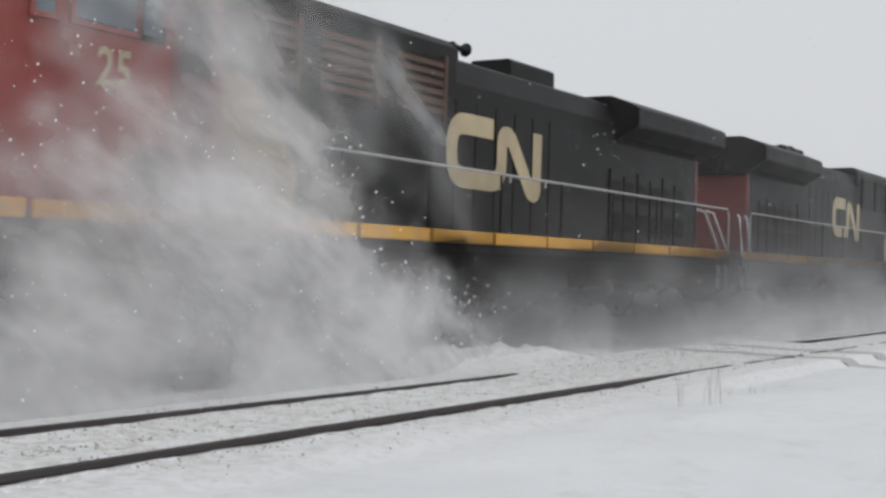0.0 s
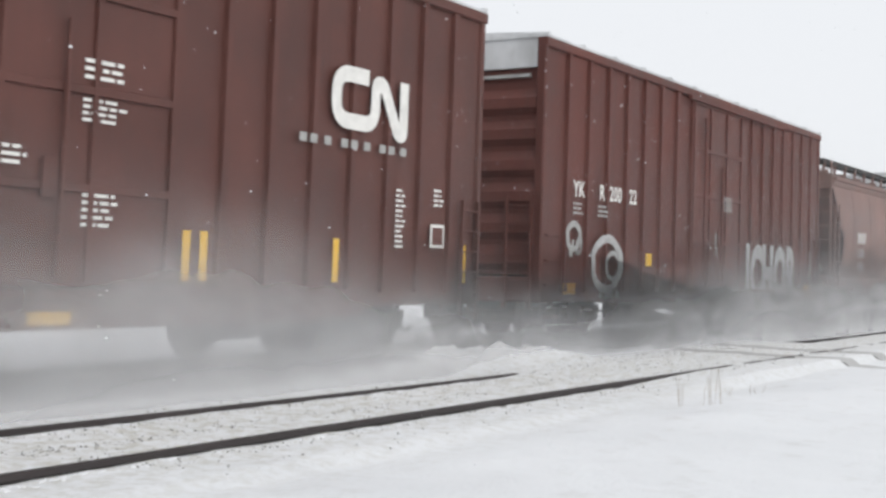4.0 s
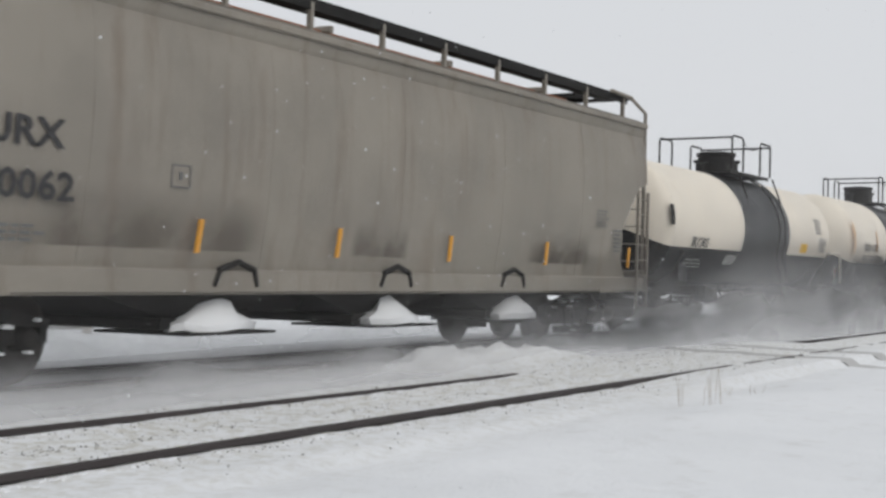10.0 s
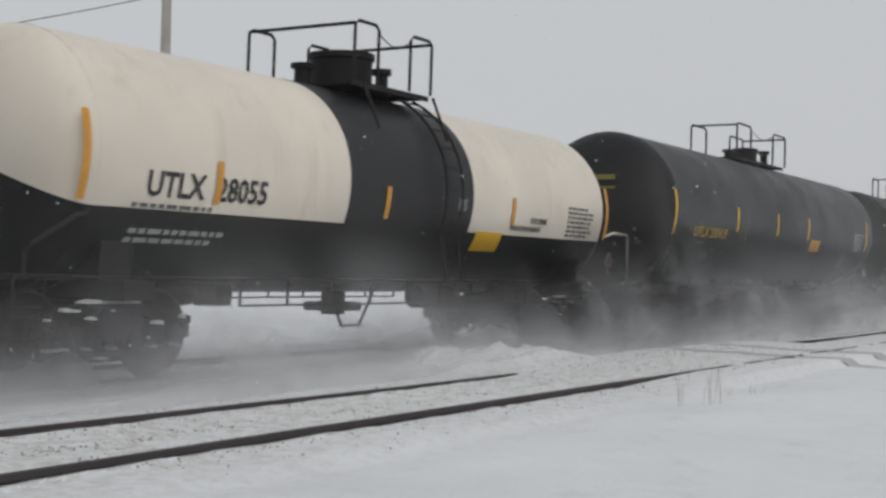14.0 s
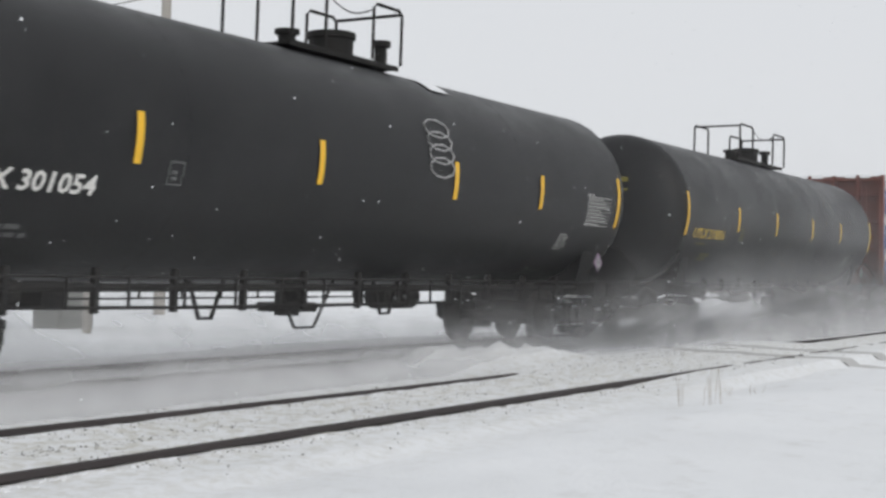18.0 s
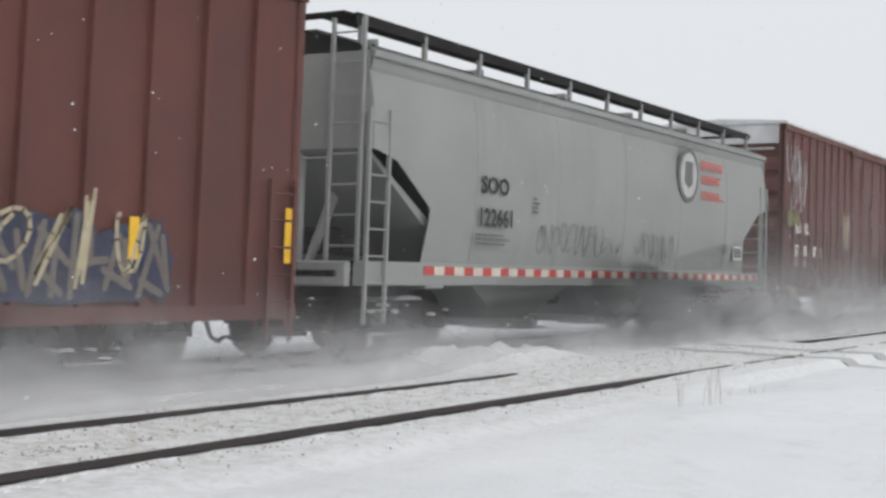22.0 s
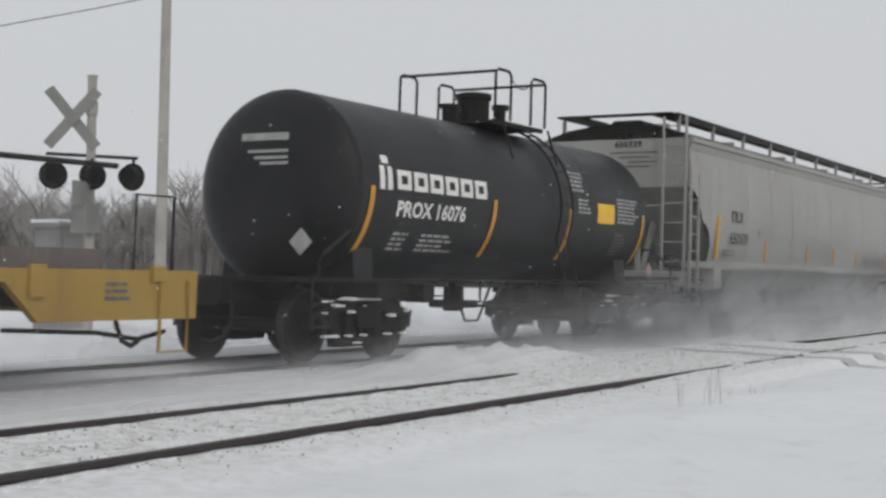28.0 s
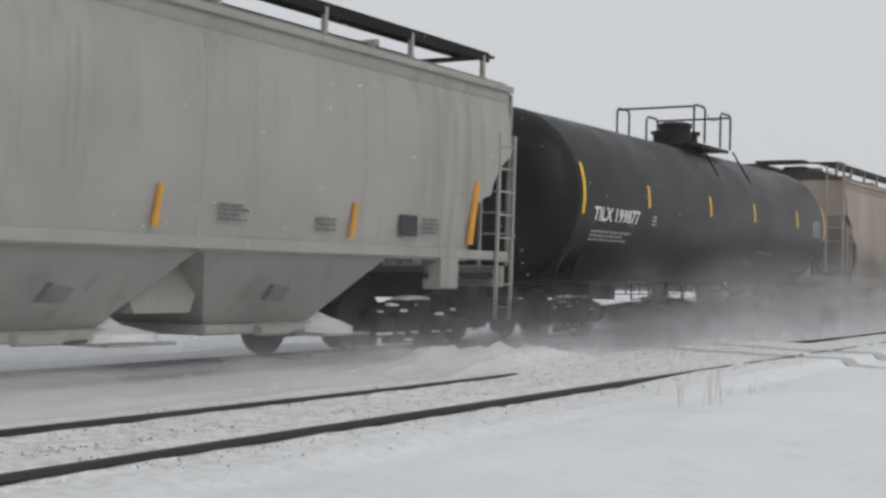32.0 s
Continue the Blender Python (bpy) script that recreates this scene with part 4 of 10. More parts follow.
def hopper(u0, u1, mat, label, inset=SCALLOP, prof=PLASTIC, bays=4, sill_z=(1.10, 1.33), truck_in=2.0, bay_top=1.12, bay_bottom=0.40, cage=False, reach=0.62, deck=0.35, flat_bottom=False, rusty=None, bay_half=0.42):
    """Covered hopper with bulging sides; u0, u1 are the ends of its side sheets."""
    L, uc = u1 - u0, (u0 + u1) / 2
    car = thing("covered_hopper", label, "freight car", "cars of the freight train")
    ROLLING.append((car, uc))
    a = L / 2

    def cut(z):
        if z >= inset[-1][0]:
            return inset[-1][1]
        if z <= inset[0][0]:
            return inset[0][1]
        for (z0, i0), (z1, i1) in zip(inset, inset[1:]):
            if z0 <= z <= z1:
                return i0 + (i1 - i0) * (z - z0) / (z1 - z0)
        return 0.0

    def wide(z):
        for (w0, z0), (w1, z1) in zip(prof, prof[1:]):
            if z0 <= z <= z1:
                return w0 + (w1 - w0) * (z - z0) / max(1e-6, z1 - z0)
        return prof[0][0]
    zs = sorted({p[1] for p in prof if p[0] > 1.3} | {i[0] for i in inset} | {prof[0][1]})
    zs = [z for z in zs if (sill_z[0] - 0.08 if bay_half > 0.5 else prof[0][1]) <= z <= 3.86]
    xs = 13
    for s in (-1, 1):
        rows = []
        for z in zs:
            e = a - cut(z)
            rows.append([(-e + 2 * e * i / (xs - 1), s * wide(z), z) for i in range(xs)])
        # black sheet just inside the side stands for the shade in the openings
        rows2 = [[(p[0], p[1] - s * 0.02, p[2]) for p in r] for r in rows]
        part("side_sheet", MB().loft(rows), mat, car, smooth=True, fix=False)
        part("shade_lining", MB().loft(rows2), VOID, car, "inner face blackened for the shade inside", smooth=True, fix=False)
        # seams where the sheets are welded
        for i in range(1, 6):
            x = -a + L * i / 6
            pts = [(x, s * (wide(z) + 0.001), z) for z in zs if z < 3.56]
            part("weld_seam", MB().tube(pts, 0.006, 4), mat, car)
        part("side_sill", MB().box(-a - 0.05, a + 0.05, min(s * 1.42, s * 1.56), max(s * 1.42, s * 1.56), *sill_z, 0.015), mat, car)
        part("eave_rail", MB().box(-a + 0.01, a - 0.01, min(s * 1.53, s * 1.60), max(s * 1.53, s * 1.575), 3.71, 3.80, 0.015), mat, car)
    rf = [(w, z) for w, z in prof if z >= 3.79]
    ring = [(-w, z) for w, z in rf] + [(w, z) for w, z in reversed(rf[:-1])]
    part("roof", MB().prism(ring, "x", -a, a), mat, car)
    part("roof_trough", MB().box(-a + 0.6, a - 0.6, -0.33, 0.33, 4.0, 4.24, 0.05), DARK if rusty is None else rusty, car)
    for i in range(5):
        x = -a + 1.8 + i * (L - 3.6) / 4
        part("hatch_clamp", MB().box(x - 0.05, x + 0.05, -0.42, 0.42, 4.2, 4.29, 0.015), mat, car)
    # running boards on stanchions along both roof edges
    for s in (-1, 1):
        part("running_board", MB().box(-a + 0.1, a - 0.1, min(s * 0.72, s * 1.22), max(s * 0.72, s * 1.22), 4.25, 4.285), DARK, car, "dark steel grating")
        if s < 0:
            part("board_edge", MB().box(-a + 0.1, a - 0.1, -1.235, -1.215, 4.16, 4.30), DARK, car)
        sm = outward(MB().box(-0.03, 0.03, -0.03, 0.03, 3.88, 4.25).mesh("stanchion", mat))
        for i in range(11):
            o = part("stanchion", sm, None, car)
            o.location = (-a + 0.25 + i * (L - 0.5) / 10, s * 1.21, 0)
    for s in (-1, 1):
        part("running_board", MB().box(min(s * (a - 0.1), s * (a + 0.12)), max(s * (a - 0.1), s * (a + 0.12)), -1.2, 1.2, 4.25, 4.285), DARK, car, "dark steel grating")
        # end: upright panel above, slope sheet below
        zt = inset[-1][0]
        top = [(-wide(z), z) for z in zs if z >= zt] + [(-w, z) for w, z in rf] + [(w, z) for w, z in reversed(rf[:-1])] + [(wide(z), z) for z in reversed(zs) if z >= zt]
        part("end_panel", MB().prism(top, "x", s * (a - 0.03), s * a), mat, car)
        part("slope_sheet", MB().prism([(s * (a - 0.02), zt), (s * (a - 0.02), zt + 0.05), (s * (a - 2.4), 1.35), (s * (a - 2.4), 1.28), (s * (a - 2.2), 1.28)], "y", -1.47, 1.47), mat, car)
        part("end_post", MB().box(min(s * (a - 0.16), s * (a - 0.06)), max(s * (a - 0.16), s * (a - 0.06)), -0.52, -0.44, 1.2, zt, 0.01).box(min(s * (a - 0.16), s * (a - 0.06)), max(s * (a - 0.16), s * (a - 0.06)), 0.44, 0.52, 1.2, zt, 0.01), mat, car)
        part("slope_brace", MB().prism([(s * (a - 0.3), 1.25), (s * (a - 0.42), 1.25), (s * (a - 1.0), 2.2), (s * (a - 0.85), 2.25)], "y", -0.5, -0.44).prism([(s * (a - 0.3), 1.25), (s * (a - 0.42), 1.25), (s * (a - 1.0), 2.2), (s * (a - 0.85), 2.25)], "y", 0.44, 0.5), mat, car)
        part("brake_rigging", MB().cyl((-0.9, 1.45), 0.13, min(s * (a - 0.9), s * (a - 0.3)), max(s * (a - 0.9), s * (a - 0.3)), "x", 12).box(min(s * (a - 1.0), s * (a - 0.7)), max(s * (a - 1.0), s * (a - 0.7)), -0.5, 0.5, 1.35, 1.7, 0.03), DARK, car)
        part("end_deck", MB().box(min(s * (a - 2.0), s * (a + deck)), max(s * (a - 2.0), s * (a + deck)), -1.38, 1.38, 1.06, 1.14), DARK, car)
        part("end_sill", MB().box(min(s * (a + deck - 0.12), s * (a + deck)), max(s * (a + deck - 0.12), s * (a + deck)), -1.5, 1.5, 0.95, 1.25, 0.02), mat, car)
        xo = s * (a + 0.06)
        ladder(car, min(xo, xo - s * 0.44), max(xo, xo - s * 0.44), -1.60, 0.50, 3.1 if not cage else 2.6, 8, mat)
        ladder(car, min(xo, xo - s * 0.44), max(xo, xo - s * 0.44), 1.60, 0.50, 3.0, 8, mat)
        end_ladder(car, s * (a + 0.10), -1.5, -1.05, 1.25, 4.2 if s < 0 else 3.7, 8, mat)
        grab(car, [(s * (a + 0.10), -1.0, 2.5), (s * (a + 0.10), 1.3, 2.5)], mat)
        if cage:
            for yy in (-1.5, 1.3):
                grab(car, [(s * (a + 0.1), yy, 1.2), (s * (a + 0.1), yy, 4.0), (s * (a - 0.05), yy * 0.85, 4.28), (s * (a - 0.9), yy * 0.85, 4.30)], mat, 0.035, "corner_rail")
            part("brake_platform", MB().box(min(s * (a - 0.5), s * (a + 0.1)), max(s * (a - 0.5), s * (a + 0.1)), -0.4, 0.9, 4.30, 4.36), DARK, car)
        part("jacking_pad", MB().box(min(s * (a - 1.85), s * (a - 1.4)), max(s * (a - 1.85), s * (a - 1.4)), -1.57, -1.30, 0.92, sill_z[0] + 0.01, 0.02), mat, car)
        coupler(car, s * (a + deck), s, reach)
        truck(car, s * (a - truck_in + 0.35), uc)
    # discharge bays
    if flat_bottom:
        part("side_skirt", MB().box(-a + 0.8, a - 0.8, -1.50, -1.44, 0.86, 1.14), mat, car)
    span = L - 2 * 2.9
    for i in range(bays):
        x0 = -span / 2 + span * i / bays
        x1 = x0 + span / bays
        c = (x0 + x1) / 2
        mb = MB()
        n = len(mb.v)
        tw, bw, ty, by = (x1 - x0) / 2 - 0.02, bay_half, 1.46 if bay_half > 0.5 else 1.38, 0.80 if bay_half > 0.5 else 1.18
        mb.v += [(c + sx * w, sy * y, z) for w, y, z in ((tw, ty, bay_top), (bw, by, bay_bottom + 0.12)) for sx, sy in ((-1, -1), (1, -1), (1, 1), (-1, 1))]
        mb.f += [(0, 1, 2, 3), (7, 6, 5, 4), (0, 4, 5, 1), (1, 5, 6, 2), (2, 6, 7, 3), (3, 7, 4, 0)]
        gw = 0.92 if bay_half > 0.5 else 1.25
        # flat-bottomed cars have bays and gates near-black instead of the body paint
        bay = part("discharge_bay", mb, DARK if flat_bottom else mat, car)
        part("outlet_gate", MB().box(c - bw - 0.1, c + bw + 0.1, -gw, gw, bay_bottom, bay_bottom + 0.115, 0.02).box(c - 0.2, c + 0.35, -gw - 0.11, -gw, bay_bottom - 0.02, bay_bottom + 0.1, 0.02), DARK if flat_bottom else mat, bay)
        hr, hh = (0.62, 0.36) if flat_bottom else (0.42, 0.22)
        xh = c + 0.25 if flat_bottom else c + bw + 0.25
        heap = MB().lathe([(bay_bottom - 0.02, hr), (bay_bottom + 0.06, hr), (bay_bottom + hh * 0.45, hr * 0.62), (bay_bottom + hh * 0.8, hr * 0.28), (bay_bottom + hh, 0.04)], "z", (xh, -1.25 if flat_bottom else -0.82), 14)
        heap.v = [(p + 0.16 * noise.noise((p * 2.5, q * 2.5, r_ * 5 + i)), -1.3 + (q + 1.3) * (0.45 if hr > 0.5 else 1.0), r_ + 0.06 * noise.noise((p * 5, q * 5, i))) for p, q, r_ in heap.v]
        part("snow_cap", heap, SNOW_CAP, bay, "heap of snow lying on the outlet", smooth=True)
        part("heap_shelf", MB().box(xh - hr * 1.15, xh + hr * 1.15, -1.58 if flat_bottom else -1.25, -0.3, bay_bottom - 0.05, bay_bottom - 0.021, 0.01), DARK if flat_bottom else mat, bay)
        # narrow bays: ridge near-black, the shade between bays put into its colour
        if i < bays - 1:
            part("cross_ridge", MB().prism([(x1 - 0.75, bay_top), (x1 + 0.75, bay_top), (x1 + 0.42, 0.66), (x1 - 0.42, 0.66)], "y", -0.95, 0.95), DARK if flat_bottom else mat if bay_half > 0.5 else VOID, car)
    part("centre_sill", MB().box(-a, a, -0.22, 0.22, 0.78, 1.06), DARK, car)
    return car


# ---- tank cars ----
def arc_patch(mb, x0, x1, a0, a1, R, zc, t=0.0, seg=10):
    """A patch of a lying cylinder's wall, with angle up from the side that faces -y."""
    rows = []
    for x in (x0, x1):
        rows.append([(x, -(R + t) * math.cos(a0 + (a1 - a0) * i / seg), zc + (R + t) * math.sin(a0 + (a1 - a0) * i / seg)) for i in range(seg + 1)])
    return mb.loft(rows)


def wrap(me, R, zc, x, z):
    """Lays flat lettering on the tank's wall; z is the height of its base line."""
    base = math.asin(max(-1, min(1, (z - zc) / R)))
    for v in me.vertices:
        a = base + v.co.z / R
        v.co = (x + v.co.x, -R * math.cos(a), zc + R * math.sin(a))
    return me


def tank_words(car, words, x, z, h, mat, R, zc, squeeze=1.0, bold=0.004):
    return part("lettering", wrap(text_mesh(words, h, mat, min(bold, 0.035 * h), squeeze), R + 0.012, zc, x, z), None, car)


def tank_block(car, x, z, w, h, mat, R, zc, name="notice", lines=0, seed=0, lean=0.0, label=""):
    a0, a1 = math.asin((z - zc) / R), math.asin(min(1, (z + h - zc) / R))
    mb = MB()
    if not lines:
        arc_patch(mb, x, x + w, a0, a1, R, zc, 0.010, 6)
    else:
        rng = random.Random(seed)
        lines = max(lines, round(h / 0.075))
        for i in range(lines):
            b0 = a0 + (a1 - a0) * i / lines
            end, at = x + w * rng.uniform(0.7, 1.0), x
            while at < end - 0.03:
                ln = min(end - at, rng.uniform(0.07, 0.2))
                arc_patch(mb, at, at + ln, b0, b0 + (a1 - a0) / lines * 0.55, R, zc, 0.010, 1)
                at += ln + 0.035
    return part(name, mb, mat, car, label, fix=False)


def diamond(car, x, y, z, r, mat, name="placard", ax="y"):
    prof = [(-r, 0), (0, -r), (r, 0), (0, r)]
    if ax == "y":
        mb = MB().prism([(x + p, z + q) for p, q in prof], "y", y, y + 0.012)
    else:
        mb = MB().prism([(y + p, z + q) for p, q in prof], "x", x, x + 0.012)
    pl = part(name, mb, mat if mat is not WHITE else GREY_MARK, car, "diamond placard")
    rim = 0.62 * r
    inner = [(-rim, 0), (0, -rim), (rim, 0), (0, rim)]
    if ax == "y":
        part("placard_mark", MB().prism([(x + p, z + q) for p, q in inner], "y", y - 0.002, y - 0.0005), SILVER_GRAF, pl)
        part("placard_line", MB().box(x - 0.5 * r, x + 0.5 * r, y - 0.004, y - 0.0025, z + 0.28 * r, z + 0.40 * r).box(x - 0.45 * r, x + 0.45 * r, y - 0.004, y - 0.0025, z - 0.06 * r, z + 0.1 * r).prism([(x - 0.42 * r, z - 0.5 * r), (x, z - 0.92 * r), (x + 0.42 * r, z - 0.5 * r)], "y", y - 0.004, y - 0.0025), RED_MARK if mat is WHITE else DIM_MARK, pl)
    return pl


def tank_car(u0, u1, R, zc, label, mat=TANK_BLACK, length=None, stripes=(), two_tone=None, band=None, platform=1.35, dome=0.42, u_dome=None, rails=True,
             end_rail=True, stripe_mat=YELLOW, saddle=TANK_BLACK, rail_mat=DARK, band_mat=None, snow_top=False, domed=0.45, gear=True, cut=-0.16, centre=0.0, narrow=False, climb=True, sink=0.0):
    """u0, u1: the pulling faces; R, zc: the shell's radius and the height of its axis; stripes: (x, z0, z1)."""
    L, uc = u1 - u0, (u0 + u1) / 2
    car = thing("tank_car", label, "tank car", "cars of the freight train")
    ROLLING.append((car, uc))
    T = (length or L - 2.0) / 2
    hd = R * domed
    top_mat = two_tone or mat
    cx = T - hd

    def head(s, a0, a1, m, nm):
        rows = []
        for j in range(9):
            th = math.pi / 2 * j / 8
            rr, x = R * math.cos(th) ** (1.0 if domed > 0.3 else 0.72), centre + s * (cx + hd * math.sin(th))
            rows.append([(x, -rr * math.cos(a0 + (a1 - a0) * i / 24), zc + rr * math.sin(a0 + (a1 - a0) * i / 24)) for i in range(25)])
        return part(nm, MB().loft(rows), m, car, smooth=True, fix=False)
    segs = [(centre - cx, centre + cx, top_mat)]
    if band:
        segs = [(centre - cx, band[0], top_mat), (band[0], band[1], band_mat or mat), (band[1], centre + cx, top_mat)]
    lo, hi = (cut, math.pi - cut) if two_tone else (-0.001, math.pi + 0.001)
    for x0, x1, m in segs:
        part("shell_course" if m is top_mat else "shell_band", arc_patch(MB(), x0, x1, lo, hi, R, zc, 0.0 if m is top_mat else 0.006, 40), m, car, smooth=True, fix=False)
    part("shell_bottom", arc_patch(MB(), centre - cx, centre + cx, hi, lo + 2 * math.pi, R, zc, 0, 40), mat, car, smooth=True, fix=False)
    for s in (-1, 1):
        head(s, lo, hi, top_mat, "tank_head")
        head(s, hi, lo + 2 * math.pi, mat, "tank_head_bottom" if two_tone else "tank_head")
    # weld rings
    for x in (centre - cx, centre - cx * 0.5, centre + cx * 0.5, centre + cx):
        part("weld_ring", MB().lathe([(x - 0.015, R), (x - 0.01, R + 0.004), (x + 0.01, R + 0.004), (x + 0.015, R)], "x", (0, zc), 40), top_mat, car, smooth=True) if not two_tone else None
    xb = L / 2 - 2.05
    for s in (-1, 1):
        # saddle, stub sill, end deck, steps
        part("saddle", MB().prism([(-1.05, 0.98), (1.05, 0.98), (R * 0.80, zc - R * 0.57), (R * 0.6, zc - R * 0.79), (-R * 0.6, zc - R * 0.79), (-R * 0.80, zc - R * 0.57)], "x", s * xb - 0.22, s * xb + 0.22), saddle, car)
        x0, x1 = sorted((s * (L / 2 - 3.3), s * (L / 2 - 0.45)))
        part("stub_sill", MB().box(x0, x1, -0.24, 0.24, 0.74, 1.02, 0.02), DARK, car)
        x0, x1 = sorted((s * (L / 2 - 1.15), s * (L / 2 - 0.45)))
        part("end_deck", MB().box(x0, x1, -1.42, 1.42, 1.00, 1.05), DARK, car, "dark steel end platform")
        part("bolster", MB().box(s * xb - 0.22, s * xb + 0.22, -1.4, 1.4, 0.80, 1.0, 0.02), DARK, car)
        if end_rail:
            xr = s * (L / 2 - 0.55)
            if two_tone and s > 0:
                grab(car, [(xr, -1.42, 1.05), (xr, -1.42, 1.78), (xr - 0.06, -1.42, 1.84), (xr - 0.56, -1.40, 1.86), (xr - 0.7, -1.3, 1.8)], two_tone, 0.024, "handrail")
            else:
                grab(car, [(xr, -1.42, 1.05), (xr, -1.42, 1.24), (xr - s * 0.08, -1.42, 1.32), (xr - s * 0.72, -1.34, 1.62), (xr - s * 0.9, -1.22, 1.62)], rail_mat, 0.022, "handrail")
            grab(car, [(xr, 1.42, 1.05), (xr, 1.42, 2.05), (xr - s * 0.68, 1.4, 2.05), (xr - s * 0.68, 1.4, 1.05)], rail_mat, 0.024, "handrail")
        xs = s * (L / 2 - 0.62)
        part("step", MB().tube([(xs - 0.18, -1.42, 1.02), (xs - 0.18, -1.42, 0.48), (xs + 0.18, -1.42, 0.48), (xs + 0.18, -1.42, 1.02)], 0.018).tube([(xs - 0.18, -1.42, 0.75), (xs + 0.18, -1.42, 0.75)], 0.015), rail_mat, car)
        coupler(car, s * (L / 2 - 0.45), s, 0.5)
        truck(car, s * xb, uc)
        part("brake_gear", MB().cyl((-0.6, 0.86), 0.14, min(s * (xb - 1.6), s * (xb - 1.0)), max(s * (xb - 1.6), s * (xb - 1.0)), "x", 12).box(min(s * (xb - 2.0), s * (xb - 1.7)), max(s * (xb - 2.0), s * (xb - 1.7)), -0.9, -0.6, 0.72, 0.98, 0.02), DARK, car)
    if narrow:
        # heating and brake pipes slung below the shell on hangers
        half = (length or (u1 - u0)) / 2 - 1.9
        part("train_pipe", MB().tube([(-half, -1.22, 0.93), (half, -1.22, 0.93)], 0.045, 8), rail_mat, car)
        part("brake_rod", MB().tube([(-half, -0.9, 0.74), (-half * 0.3, -0.9, 0.70), (half, -0.9, 0.74)], 0.022, 6), rail_mat, car)
        hang = outward(MB().box(-0.035, 0.035, -1.27, -1.19, 0.68, 1.12, 0.01).mesh("pipe_hanger", rail_mat))
        for i in range(11):
            o = part("pipe_hanger", hang, None, car)
            o.location = (-half + (i + 0.3) * 2 * half / 11, 0, 0)
        for x in (-2.9, 0.6, 3.4):
            part("rod_hanger", MB().tube([(x - 0.28, -1.1, 1.0), (x - 0.10, -1.1, 0.60), (x + 0.10, -1.1, 0.60), (x + 0.28, -1.1, 1.0)], 0.026, 6), rail_mat, car)
    # safety rails along the sides
    if rails:
        for y in (-1.42, 1.42):
            mb = MB().tube([(-L / 2 + 0.6, y, 1.03), (L / 2 - 0.6, y, 1.03)], 0.015)
            part("safety_rail", mb, rail_mat, car)
            mb = MB()
            if gear:
                x0, x1 = -xb + 1.5, xb - 1.5
                mb.tube([(x0, y, 0.74), (x1, y, 0.74)], 0.014)
                k = int((x1 - x0) / 0.8)
                for i in range(k + 1):
                    xx = x0 + (x1 - x0) * i / k
                    mb.tube([(xx, y, 0.74), (xx, y, 1.03)], 0.018, 5)
                part("safety_rail", mb, rail_mat, car)
    if gear:
        part("bottom_outlet", MB().cyl((0, 0), 0.16, 0.55, zc - R + 0.06, "z", 14).box(-0.28, 0.28, -0.28, 0.28, 0.60, 0.72, 0.03), DARK, car)
        part("brake_reservoir", MB().cyl((-0.55, 0.80), 0.17, 1.2, 2.1, "x", 14), DARK, car, smooth=True)
        part("outlet_guard", MB().tube([(-0.9, -0.5, 1.0), (-0.5, -0.5, 0.42), (-0.1, -0.5, 0.42), (0.3, -0.5, 1.0)], 0.022), DARK, car)
    # top platform and manway
    xd = (0.0 if u_dome is None else u_dome - uc) + (0.2 if narrow else 0.0)
    zt = zc + R - sink
    if platform:
        p, hw = platform, (0.5 if narrow else 0.80)
        part("platform", MB().box(xd - p, xd + p, -hw, hw, zt - 0.01, zt + 0.02), rail_mat, car, "steel grating platform")
        part("platform_edge", MB().box(xd - p, xd + p, -hw - 0.02, -hw, zt - 0.03, zt + 0.04).box(xd - p, xd + p, hw, hw + 0.02, zt - 0.03, zt + 0.04), rail_mat, car)
        for s in (-1, 1):
            if not narrow:
                part("platform_bracket", MB().tube([(xd + s * p * 0.9, -0.95, zt), (xd + s * p * 0.9, -R * 0.9, zt - R * 0.45)], 0.02).tube([(xd + s * p * 0.9, 0.95, zt), (xd + s * p * 0.9, R * 0.9, zt - R * 0.45)], 0.02), rail_mat, car)
            for y in (-hw - 0.05, hw + 0.05):
                grab(car, [(xd + s * p, y, zt + 0.05), (xd + s * p, y, zt + 0.74), (xd + s * (p - 0.08), y, zt + 0.8), (xd + s * (p * 0.5), y, zt + 0.8), (xd + s * (p * 0.5 - 0.08), y, zt + 0.74), (xd + s * (p * 0.5 - 0.08), y, zt + 0.05)], rail_mat, 0.024, "handrail")
            grab(car, [(xd + s * p, -hw - 0.05, zt + 0.76), (xd + s * p, hw + 0.05, zt + 0.76)], rail_mat, 0.024, "handrail")
        part("guard_chain", MB().tube([(xd + (-0.4 * p + 0.1 * p * i), -hw - 0.05, zt + 0.7 - 0.12 * math.sin(math.pi * i / 8)) for i in range(9)], 0.010, 4), rail_mat, car)
    if dome:
        xm, mh = (xd + 0.36, 0.30) if narrow else (xd, 0.44)
        xv = xm + dome + (0.62 if narrow else 0.28)
        part("manway", MB().lathe([(zt - 0.05, dome), (zt + mh, dome), (zt + mh + 0.02, dome + 0.03), (zt + mh + 0.1, dome + 0.03), (zt + mh + 0.12, dome * 0.8), (zt + mh + 0.15, 0.0)], "z", (xm, 0), 20), rail_mat, car, smooth=True)
        part("valve", MB().cyl((xv, -0.2), 0.09, zt, zt + 0.34, "z", 10).cyl((xv, -0.2), 0.14, zt + 0.34, zt + 0.42, "z", 10), rail_mat, car)
        part("valve", MB().cyl((xm - dome - 0.55 if narrow else xd - dome - 0.32, 0.1), 0.12, zt, zt + 0.26, "z", 10).cyl((xm - dome - 0.55 if narrow else xd - dome - 0.32, 0.1), 0.17, zt + 0.26, zt + 0.32, "z", 10), rail_mat, car)
